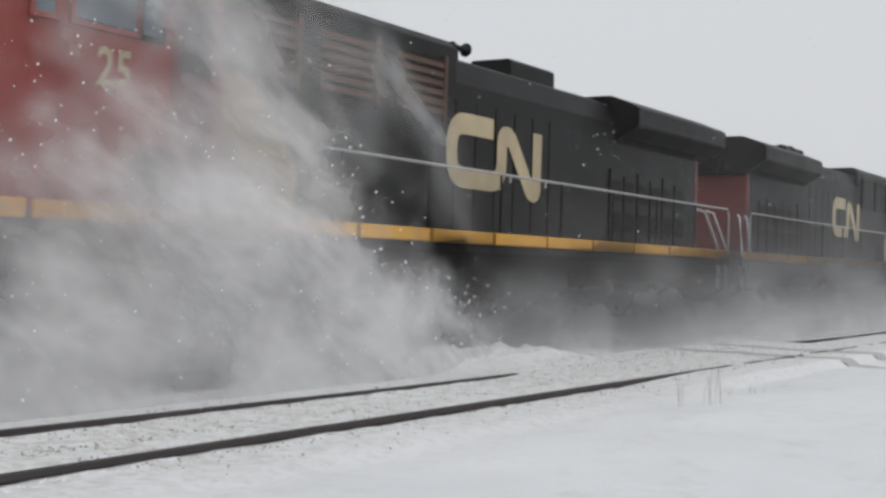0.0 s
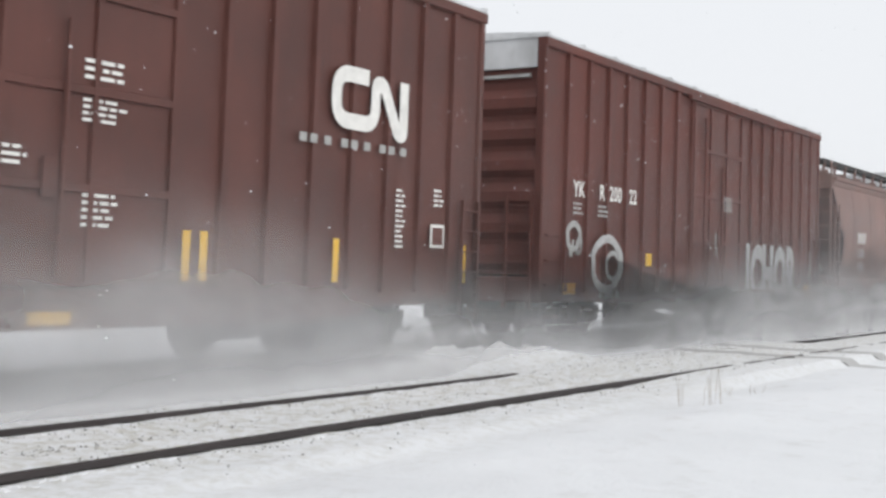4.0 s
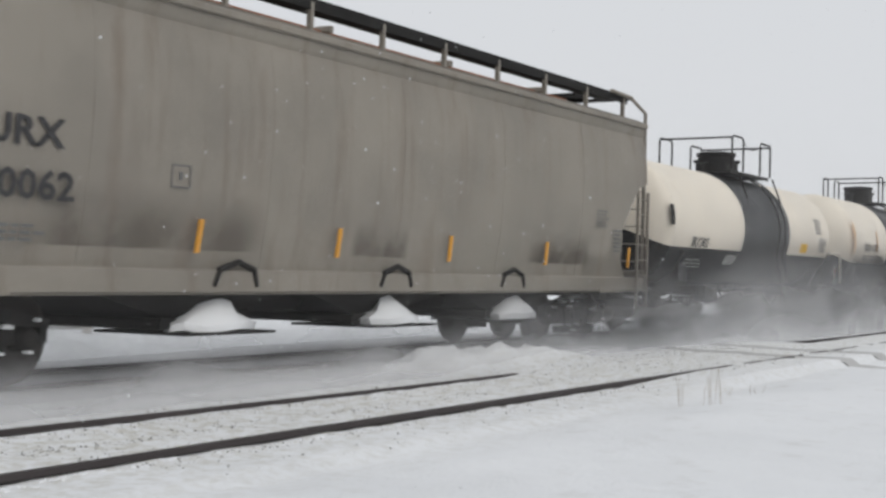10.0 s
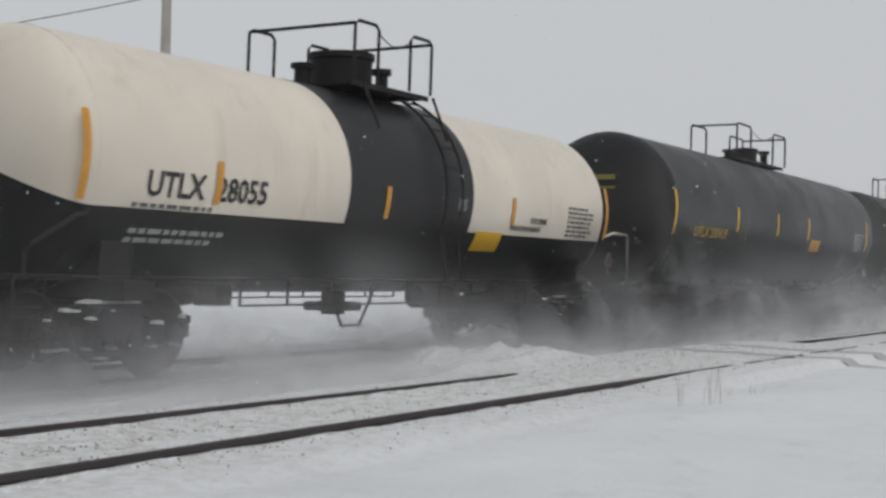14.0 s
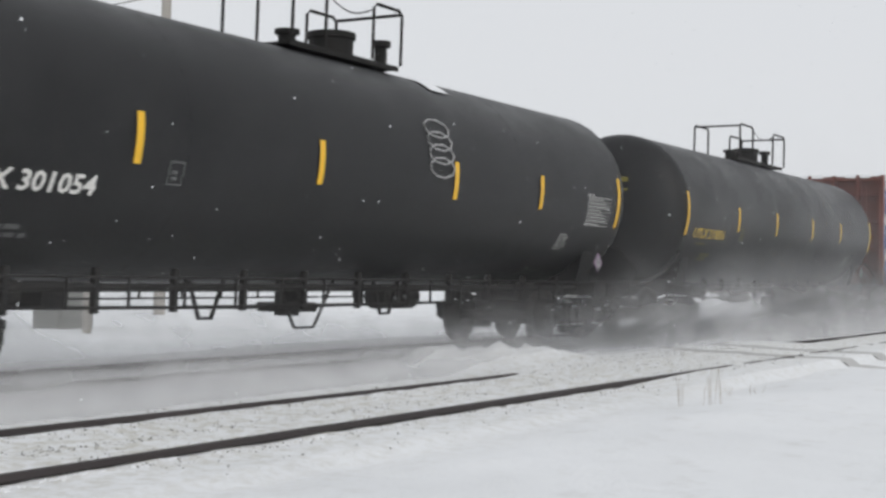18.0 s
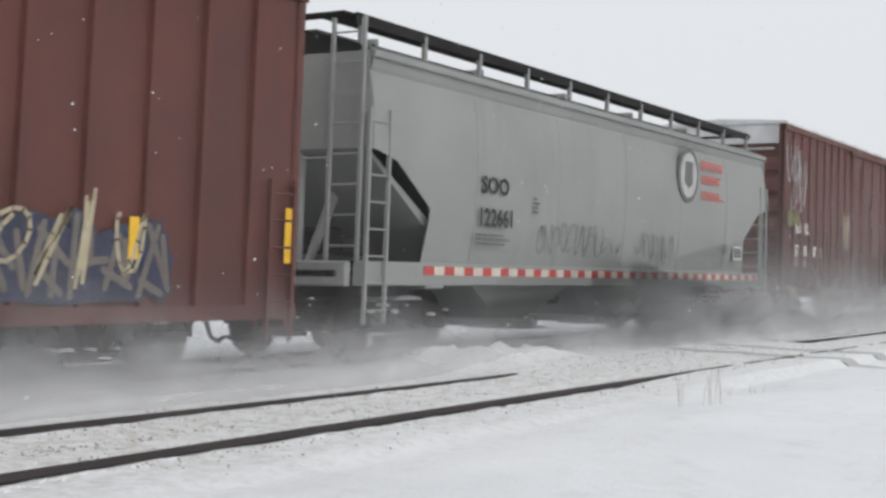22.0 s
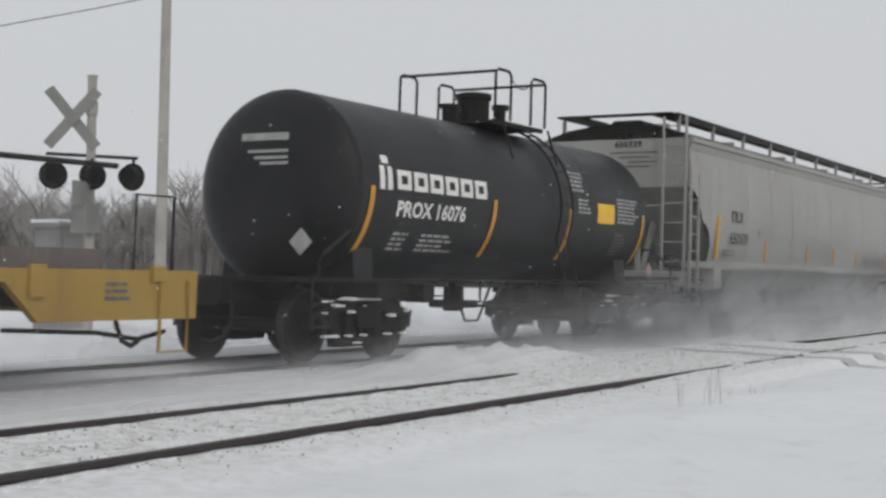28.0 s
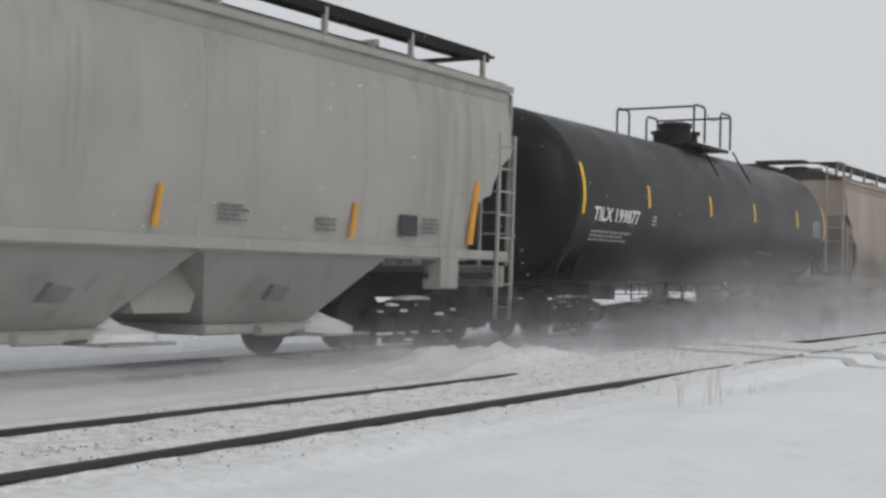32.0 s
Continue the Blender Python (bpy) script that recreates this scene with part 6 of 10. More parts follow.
# ---- flat car and lumber car ----
def flat_car(u0, u1):
    L, uc = u1 - u0, (u0 + u1) / 2
    car = thing("flat_car", "long yellow intermodal flat car with snow on its deck, weathered", "freight car", "cars of the freight train")
    ROLLING.append((car, uc))
    a = L / 2
    for s in (-1, 1):
        y = slab(s * 1.33, s * 1.42)
        part("side_sill", MB().prism([(-a, 1.10), (-a, 0.62), (-a + 2.1, 0.62), (-a + 2.5, 0.98), (-a + 4.3, 0.98), (-a + 4.9, 0.66), (a - 4.9, 0.66), (a - 4.3, 0.98), (a - 2.5, 0.98), (a - 2.1, 0.62), (a, 0.62), (a, 1.10)], "y", *y), TTX_YELLOW, car)
        part("sill_flange", MB().box(-a + 4.9, a - 4.9, *slab(s * 1.25, s * 1.46), 0.62, 0.66), TTX_YELLOW, car)
        for i in range(17):
            x = -a + 0.6 + i * (L - 1.2) / 16
            part("tie_down", MB().box(x - 0.09, x + 0.09, *slab(s * 1.40, s * 1.46), 0.98 if i % 3 else 0.85, 1.14, 0.01), TTX_YELLOW, car)
    part("deck", MB().box(-a, a, -1.33, 1.33, 1.02, 1.09), DARK, car, "dark steel deck")
    part("centre_beam", MB().box(-a + 4.6, a - 4.6, -0.4, 0.4, 0.36, 1.02, 0.03), FLAT_BROWN, car, "rusty centre sill")
    part("lower_shelf", MB().box(-a + 5.2, a - 5.2, -1.2, 1.2, 0.42, 0.62, 0.02), FLAT_BROWN, car)
    rng = random.Random(5)
    for i in range(9):
        x = -a + 1.2 + i * (L - 3) / 9 + rng.uniform(-0.3, 0.3)
        part("deck_snow", MB().prism([(x, 1.09), (x + 1.7, 1.09), (x + 1.5, 1.12), (x + 0.7, 1.15), (x + 0.2, 1.125)], "y", -1.3, -0.6), SNOW_CAP, car, "thin drift of snow")
    for x in (-a + 5.5, 0.5, a - 3.5):
        h = part("trailer_hitch", MB().prism([(x - 0.9, 1.09), (x - 0.5, 1.42), (x + 0.2, 1.48), (x + 0.55, 1.40), (x + 0.9, 1.09)], "y", -0.5, 0.5), DARK, car, "folded black hitch")
        part("hitch_arm", MB().tube([(x - 0.9, -0.35, 1.2), (x + 0.1, -0.35, 1.52), (x + 0.6, -0.35, 1.46)], 0.05).tube([(x - 0.9, 0.35, 1.2), (x + 0.1, 0.35, 1.52), (x + 0.6, 0.35, 1.46)], 0.05), DARK, h)
    part("guide_rail", MB().box(-a + 0.8, a - 0.8, -0.9, -0.82, 1.09, 1.3).box(-a + 0.8, a - 0.8, 0.82, 0.9, 1.09, 1.3), SLAT_GREY, car)
    for s in (-1, 1):
        part("end_sill", MB().box(*slab(s * a, s * (a - 0.1)), -1.33, 1.33, 0.62, 1.02, 0.02), TTX_YELLOW, car)
        coupler(car, s * a, s, 0.7)
        truck(car, s * (a - 3.4), uc)
        part("draft_arm", MB().box(*slab(s * (a - 4.8), s * (a - 0.1)), -0.25, 0.25, 0.72, 1.0), DARK, car)
        part("brake_rod", MB().tube([(s * (a - 2.3), -1.2, 0.55), (s * (a - 1.2), -1.25, 0.5), (s * (a - 0.6), -1.2, 0.42), (s * (a - 0.1), -1.1, 0.48)], 0.025), DARK, car)
        part("step", MB().tube([(s * (a - 0.15), -1.44, 1.0), (s * (a - 0.15), -1.44, 0.3), (s * (a - 0.55), -1.44, 0.3), (s * (a - 0.55), -1.44, 1.0)], 0.02), TTX_YELLOW, car)
    pl = plate(car, -a + 13.6, 0.70, 1.75, 0.32, BLACK, -1.43, "name_plate", "black plate with three white marks")
    for k in range(3):
        x = -a + 13.68 + k * 0.55
        part("mark", MB().prism([(x + 0.05, 0.74), (x + 0.42, 0.74), (x + 0.50, 0.98), (x + 0.08, 0.98)], "y", -1.436, -1.431), WHITE, pl)
    notices(car, [(-a + 16.2, 0.74, 0.6, 0.16, 2), (-a + 18.3, 0.72, 0.35, 0.28, 4), (a - 1.3, 0.78, 0.4, 0.2, 3)], DIM_MARK, -1.43, 3)
    pl = plate(car, -a + 19.4, 0.74, 0.34, 0.28, WHITE, -1.43, "placard", "white framed panel")
    part("placard_centre", MB().box(-a + 19.43, -a + 19.71, -1.436, -1.431, 0.77, 0.99), DIM_MARK, pl)
    grab(car, [(a - 3.0, -1.3, 1.05), (a - 3.0, -1.3, 2.0), (a - 2.85, -1.25, 2.08), (a - 1.0, -1.2, 2.1)], DARK, 0.03, "hand_brake_rail")
    return car


def lumber_car(u0, u1):
    L, uc = u1 - u0, (u0 + u1) / 2
    car = thing("lumber_car", "brown centre-beam flat car with end bulkheads, loaded with lumber", "freight car", "cars of the freight train")
    ROLLING.append((car, uc))
    a = L / 2
    part("deck", MB().box(-a, a, -1.4, 1.4, 0.92, 1.0), BROWN, car)
    for s in (-1, 1):
        part("side_sill", MB().box(-a, a, *slab(s * 1.33, s * 1.44), 0.58, 0.995, 0.02), BROWN, car)
        for i in range(21):
            x = -a + 0.5 + i * (L - 1) / 20
            part("winch", MB().cyl((s * 1.47, 0.74), 0.055, x - 0.09, x + 0.09, "x", 8).box(x - 0.02, x + 0.02, *slab(s * 1.40, s * 1.48), 0.62, 0.92), DARK, car)
    part("centre_beam", MB().box(-a + 0.3, a - 0.3, -0.05, 0.05, 1.0, 4.2), BROWN, car)
    for i in range(13):
        x = -a + 0.5 + i * (L - 1) / 12
        part("beam_post", MB().box(x - 0.08, x + 0.08, -0.12, 0.12, 1.0, 4.2, 0.01), BROWN, car)
    for s in (-1, 1):
        xb = s * (a - 0.2)
        part("bulkhead", MB().box(*slab(xb, xb + s * 0.08), -1.42, 1.42, 0.95, 4.25), RED_OXIDE, car)
        for y in (-1.42, -0.72, 0.0, 0.7, 1.40):
            part("bulkhead_post", MB().box(*slab(xb + s * 0.08, xb + s * 0.30), y - 0.05, y + 0.05, 0.95, 4.27, 0.01), RED_OXIDE, car)
        for z in (1.3, 2.1, 2.9, 3.7, 4.15):
            part("bulkhead_rib", MB().box(*slab(xb + s * 0.08, xb + s * 0.24), -1.38, 1.38, z - 0.05, z + 0.05, 0.01), RED_OXIDE, car)
        for y in (-0.7, 0.7):
            part("snow_cap", MB().prism([(xb + s * 0.08, 4.20), (xb + s * 0.26, 4.20), (xb + s * 0.2, 4.30), (xb + s * 0.08, 4.32)], "y", y - 0.35, y + 0.35), SNOW_CAP, car, "snow on the bulkhead")
        coupler(car, s * a, s, 0.85)
        truck(car, s * (a - 2.3), uc)
        plate(car, s * (a - 0.15) - 0.05, 1.05, 0.1, 0.85, YELLOW, -1.46)
        end_ladder(car, s * (a + 0.14), -1.38, -0.98, 0.5, 3.9, 10, RED_OXIDE)
    for i in range(7):
        plate(car, -a + 1.3 + i * 3.1, 0.66, 0.42, 0.13, YELLOW, -1.452)
    lettering(car, "625", -a + 5.6, 0.68, 0.22, CREAM_GRAF, -1.446)
    part("truss_rod", MB().tube([(-a + 4, -1.1, 0.55), (-a + 7, -1.1, 0.28), (-a + 12, -1.1, 0.55)], 0.02).tube([(-a + 5.6, -1.1, 0.6), (-a + 5.6, -1.1, 0.35)], 0.03), DARK, car)
    under_gear(car, -a + 7, a - 4, 2, 0.6)
    # wrapped packs, three high, on both sides of the beam
    packs = []
    cuts = [(-a + 0.42, -a + 5.15), (-a + 5.19, -a + 9.85), (-a + 10.4, -a + 16.0), (-a + 16.04, a - 0.42)]
    fir = [(0.0, 0.40), (0.10, 0.33), (0.045, 0.33), (0.145, 0.22), (0.07, 0.22), (0.19, 0.09), (0.11, 0.09), (0.235, -0.07), (0.0, -0.07), (0.02, 0.06), (-0.06, 0.07), (-0.01, 0.20), (-0.09, 0.21), (-0.04, 0.32)]
    rng = random.Random(11)
    for s in (-1, 1):
        for r in range(3):
            z0 = 1.04 + r * 1.06
            for i, (x0, x1) in enumerate(cuts):
                pk = thing("lumber_pack", "blue plastic-wrapped pack of sawn lumber strapped on a rail car", "lumber", "wrapped lumber packs")
                ROLLING.append((pk, uc))
                y = slab(s * 0.14, s * 1.38)
                part("wrapping", MB().box(x0, x1, *y, z0, z0 + 1.0, 0.03), BLUE_WRAP, pk, smooth=False)
                part("bearer", MB().box(x0 + 0.05, x1 - 0.05, *slab(s * 0.2, s * 1.36), z0 - 0.045, z0 - 0.001), WRAP_GREY if r else DARK, pk, "pale timber bearers")
                if s < 0:
                    k = max(3, round((x1 - x0) / 1.18))
                    for j in range(k):
                        x = x0 + 0.08 + j * (x1 - x0) / k
                        yy = -1.386
                        mk = MB()
                        for q in range(7):
                            xq = x + (q + (q > 0) * 0.4) * 0.083
                            mk.box(xq, xq + (0.095 if q == 0 else 0.068), yy, yy + 0.004, z0 + 0.46, z0 + (0.60 if q == 0 else 0.555))
                        part("printed_mark", mk, WRAP_INK, pk, "pale printed blocks")
                        xm_, zm_ = x + 0.40, z0 + 0.73
                        moon = [(xm_ + 0.085 * math.cos(t), zm_ + 0.10 * math.sin(t)) for t in [-2.2 + 0.5 * m for m in range(10)]]
                        moon += [(xm_ - 0.03 + 0.07 * math.cos(t), zm_ + 0.01 + 0.085 * math.sin(t)) for t in [2.2 - 0.5 * m for m in range(10)]]
                        part("printed_ring", MB().prism(moon, "y", yy, yy + 0.004), WRAP_INK, pk)
                        part("printed_line", MB().box(x + 0.08, x + 0.56, yy, yy + 0.004, z0 + 0.335, z0 + 0.36), WRAP_INK, pk)
                        xg, zg = x + 0.78, z0 + 0.38
                        for dx_, m_, dy_ in ((0.0, WRAP_GREEN, 0.0), (0.10, WRAP_BROWN, -0.0015)):
                            part("printed_tree", MB().prism([(xg + dx_ + p * 0.85, zg + q * 1.15) for p, q in fir], "y", yy + dy_, yy + dy_ + 0.004), m_, pk)
                    for j in range(2 if i < 2 else 3):
                        x = x0 + 0.1 + j * (x1 - x0 - 0.3) / (2 if i < 2 else 3) + rng.uniform(0, 0.3)
                        part("paper_tag", MB().prism([(x, z0 + 0.72), (x + 0.16, z0 + 0.70), (x + 0.17, z0 + 0.97), (x + 0.01, z0 + 0.96)], "y", -1.39, -1.384), WHITE, pk)
                if i == 1:
                    part("wrap_end", MB().box(x1 - 0.02, x1 + 0.48, *slab(s * 0.3, s * 1.30), z0 + 0.01, z0 + 0.99, 0.02), WRAP_GREY, pk, "pale grey printed end wrap")
    return car


# ---- the train, from the leading locomotive back ----
locomotive(4.8, 27.1, -1, "red and black diesel locomotive ploughing through loose snow", LOCO_WORN, "25", False, LOCO_CREAM, 0.18, (5.1, 8.05, 9.35), -0.45, (-10.6, -6.05), -10.3,
           ((6.07, 6.35), (6.42, 7.22), (7.45, 7.7)), -1.85, SLAT_BROWN)
locomotive(27.9, 49.1, 1, "worn red and black diesel locomotive running cab last", LOCO_WORN, "2662", False, LOCO_CREAM, -1.85, (6.1, 9.05, 10.35), 0.95, (-9.15, -4.55), -9.05,
           ((7.07, 7.35), (7.42, 8.22), (8.45, 8.7)), -3.3)
locomotive(50.3, 71.3, -1, "bright red and black diesel locomotive with white band", LOCO_RED, "2285", True, WHITE, 0.62, (5.65, 7.85, 9.0), 0.4, (-10.4, -4.5), -9.5,
           ((5.71, 6.11), (6.25, 7.5)), -5.0)

c = boxcar(73.2, 88.8, BROWN_2, "brown boxcar with white lettering and faded lilac graffiti", door=(-0.1, 3.3), posts=(8, 8))
emblem(c, 4.15, 2.78, 1.65, 0.74, WHITE, -1.614, 0.19)
for i in range(9):
    plate(c, 3.5 + 0.27 * i + 0.07 * (i % 3 == 0), 2.56, 0.13, 0.10, GREY_MARK, -1.614, "dash")
lettering(c, "CN", -6.75, 2.22, 0.24, WHITE, -1.612, 1.1, 0.01)
for w_, x in (("40", -6.78), ("59", -5.83), ("39", -5.02)):
    lettering(c, w_, x, 1.80, 0.24, WHITE, -1.612, 1.0, 0.008)
notices(c, [(0.3, 2.78, 0.55, 0.22, 3), (0.3, 2.4, 0.6, 0.3, 4), (0.35, 1.45, 0.45, 0.4, 5), (5.6, 1.4, 0.22, 0.75, 8), (6.5, 1.95, 0.25, 0.25, 3), (-0.6, 1.95, 0.3, 0.2, 2), (-1.4, 2.3, 0.5, 0.06, 1)], WHITE, -1.615, 5)
plate(c, 6.45, 1.45, 0.34, 0.30, WHITE, -1.612, "placard", "white framed panel")
plate(c, 6.49, 1.49, 0.26, 0.22, BROWN_2, -1.616, "placard_centre")
for x in (-7.3, -3.3, -1.0, 1.72, 1.98, 4.29, 7.25):
    plate(c, x, 1.0, 0.11, 0.5, YELLOW, -1.618)
blob_paint(c, -4.3, 0.60, 2.6, 0.75, MUTED_PINK, -1.6105, 6, 5)
piece_paint(c, -5.1, 0.62, 3.5, 1.28, MUTED_LILAC, MUTED_PINK, -1.613, 3, 5, 0.26, GREY_MARK)
ring_ = ribbon([(-4.18 + 0.17 * math.cos(0.3927 * i), 2.25 + 0.2 * math.sin(0.3927 * i)) for i in range(17)], 0.03, 0.01)
mb_ = MB()
for (a0, b0), (a1, b1) in zip(ring_, ring_[1:]):
    mb_.prism([a0, a1, b1, b0], "y", -1.616, -1.612)
part("emblem", bars(mb_, -4.28, 2.17, 0.2, 0.16, 2, -1.616), GREY_MARK, c, "round stencilled mark")
plate(c, -7.42, 1.90, 0.4, 0.15, YELLOW, -1.616)
plate(c, -0.2, 0.60, 0.5, 0.12, YELLOW, -1.604)

c = boxcar(90.7, 106.06, BROWN, "brown boxcar with white lettering and silver graffiti", door=(0.1, 2.9), posts=(8, 8))
for w_, x in (("YK", -6.66), ("R", -5.65), ("200", -5.25), ("22", -4.42)):
    lettering(c, w_, x, 2.37, 0.24, WHITE, -1.612, 1.0, 0.008)
notices(c, [(-6.7, 2.05, 0.4, 0.22, 2), (-5.75, 2.05, 0.4, 0.22, 2), (0.4, 2.45, 0.55, 0.3, 3), (6.7, 1.0, 0.15, 0.8, 6), (-0.1, 1.55, 0.16, 0.45, 2)], GREY_MARK, -1.64, 4)
for cx_, cz_, rx_, rz_, t_, m_ in ((-5.28, 1.33, 0.58, 0.42, 0.14, SILVER_GRAF), (-5.05, 1.30, 0.26, 0.22, 0.08, GREY_MARK), (-6.6, 1.74, 0.24, 0.2, 0.10, GREY_MARK)):
    ring_ = ribbon([(cx_ + rx_ * math.cos(0.3927 * i) * (1 + 0.08 * math.sin(i * 2.1)), cz_ + rz_ * math.sin(0.3927 * i)) for i in range(17)], t_, 0.05)
    mb_ = MB()
    for (a0, b0), (a1, b1) in zip(ring_, ring_[1:]):
        mb_.prism([a0, a1, b1, b0], "y", -1.615 - 0.002 * (rx_ < 0.3), -1.611)
    part("spray_paint", mb_, m_, c, "sprayed ring")
blob_paint(c, -5.6, 0.74, 0.85, 0.22, GREY_MARK, -1.612, 13, 4)
scrawl(c, -6.85, 1.46, 0.6, 0.25, GREY_MARK, -1.614, 9, 2, 0.05)
graf_word(c, "ICHOR", 1.95, 0.62, 3.7, 1.28, SILVER_GRAF, BROWN_2, -1.612, 0.075)
bars_ = MB()
bars(bars_, 2.0, 0.60, 2.6, 0.05, 1, -1.614, 0.2, random.Random(3))
part("spray_paint", bars_, SILVER_GRAF, c)
plate(c, -3.6, 1.32, 0.26, 0.22, YELLOW, -1.612)
for x in (-6.9, 6.4):
    plate(c, x, 0.84, 0.42, 0.17, AMBER, -1.604)

c = hopper(107.6, 118.9, MAUVE, "faded brown two-bay covered hopper with white emblem", inset=[(1.05, 0.9), (2.2, 0.9), (2.7, 0.45), (3.2, 0.1), (3.5, 0.0)], bays=2, reach=0.35, sill_z=(0.95, 1.2), bay_top=0.97)
lettering(c, "BNSF", -3.4, 2.15, 0.3, WHITE, -1.625)
notices(c, [(-3.4, 1.75, 0.9, 0.25, 2), (-3.4, 1.4, 0.9, 0.25, 2)], GREY_MARK, -1.62, 6)
part("emblem", MB().prism([(2.2 + 0.5 * math.cos(0.5236 * i), 2.1 + 0.62 * math.sin(0.5236 * i)) for i in range(12)], "y", -1.63, -1.612), SILVER_GRAF, c, "round pale emblem")

c = boxcar(119.92, 138.16, RED_OXIDE, "long red boxcar with double doors and large colourful graffiti", door=(-1.15, 2.35), double=(1.3, 2.4), posts=(8, 8), truck_in=2.6)
notices(c, [(-1.0, 3.35, 0.6, 0.25, 3), (0.9, 3.45, 0.8, 0.4, 4), (1.55, 2.75, 0.3, 0.22, 3), (7.6, 1.1, 0.3, 0.9, 5), (-0.7, 2.7, 0.12, 0.2, 2)], GREY_MARK, -1.64, 7)
cloud_paint(c, -7.6, 0.60, 6.4, 1.5, CREAM_GRAF, -1.611, 21, 0.45)
cloud_paint(c, -7.4, 0.62, 5.9, 1.3, NAVY_GRAF, -1.614, 22, 0.4)
piece_paint(c, -7.2, 0.64, 5.4, 1.22, SILVER_GRAF, NAVY_GRAF, -1.618, 23, 4, 0.24, TEAL_GRAF)
blob_paint(c, -6.6, 0.66, 4.8, 0.9, TEAL_GRAF, -1.6155, 27, 5)
cloud_paint(c, 2.9, 0.74, 4.75, 0.9, FADED_ORANGE, -1.611, 28, 0.7)
piece_paint(c, 2.75, 1.30, 4.9, 0.62, CREAM_GRAF, FADED_ORANGE, -1.614, 24, 6, 0.34, BROWN)
scrawl(c, 1.3, 1.05, 0.65, 0.75, CREAM_GRAF, -1.645, 26, 4, 0.03)
scrawl(c, 2.45, 0.85, 0.45, 1.0, CREAM_GRAF, -1.613, 29, 3, 0.025)
for x, z, w_, h_ in ((-1.2, 2.2, 0.14, 0.12), (-0.85, 2.18, 0.14, 0.11), (-1.05, 1.98, 0.18, 0.17), (-1.3, 1.72, 0.34, 0.2), (1.0, 2.28, 0.12, 0.1), (1.25, 2.28, 0.12, 0.1), (1.12, 2.08, 0.12, 0.15), (1.0, 1.7, 0.16, 0.24), (1.45, 2.62, 0.1, 0.16)):
    blob_paint(c, x, z, w_, h_, GREY_MARK, -1.652, int(100 * z), 2, "paper_scrap", "torn pale paper left on the door")
for x in (-8.2, -2.75, 3.39, 6.42, 8.6):
    plate(c, x, 1.0, 0.12, 0.5, YELLOW, -1.62)
plate(c, -0.12, 0.60, 0.42, 0.12, YELLOW, -1.604)
plate(c, -0.62, 1.72, 0.30, 0.28, WHITE, -1.645, "placard", "white paper placard")
diamond(c, -1.0, -1.64, 2.1, 0.12, WHITE)

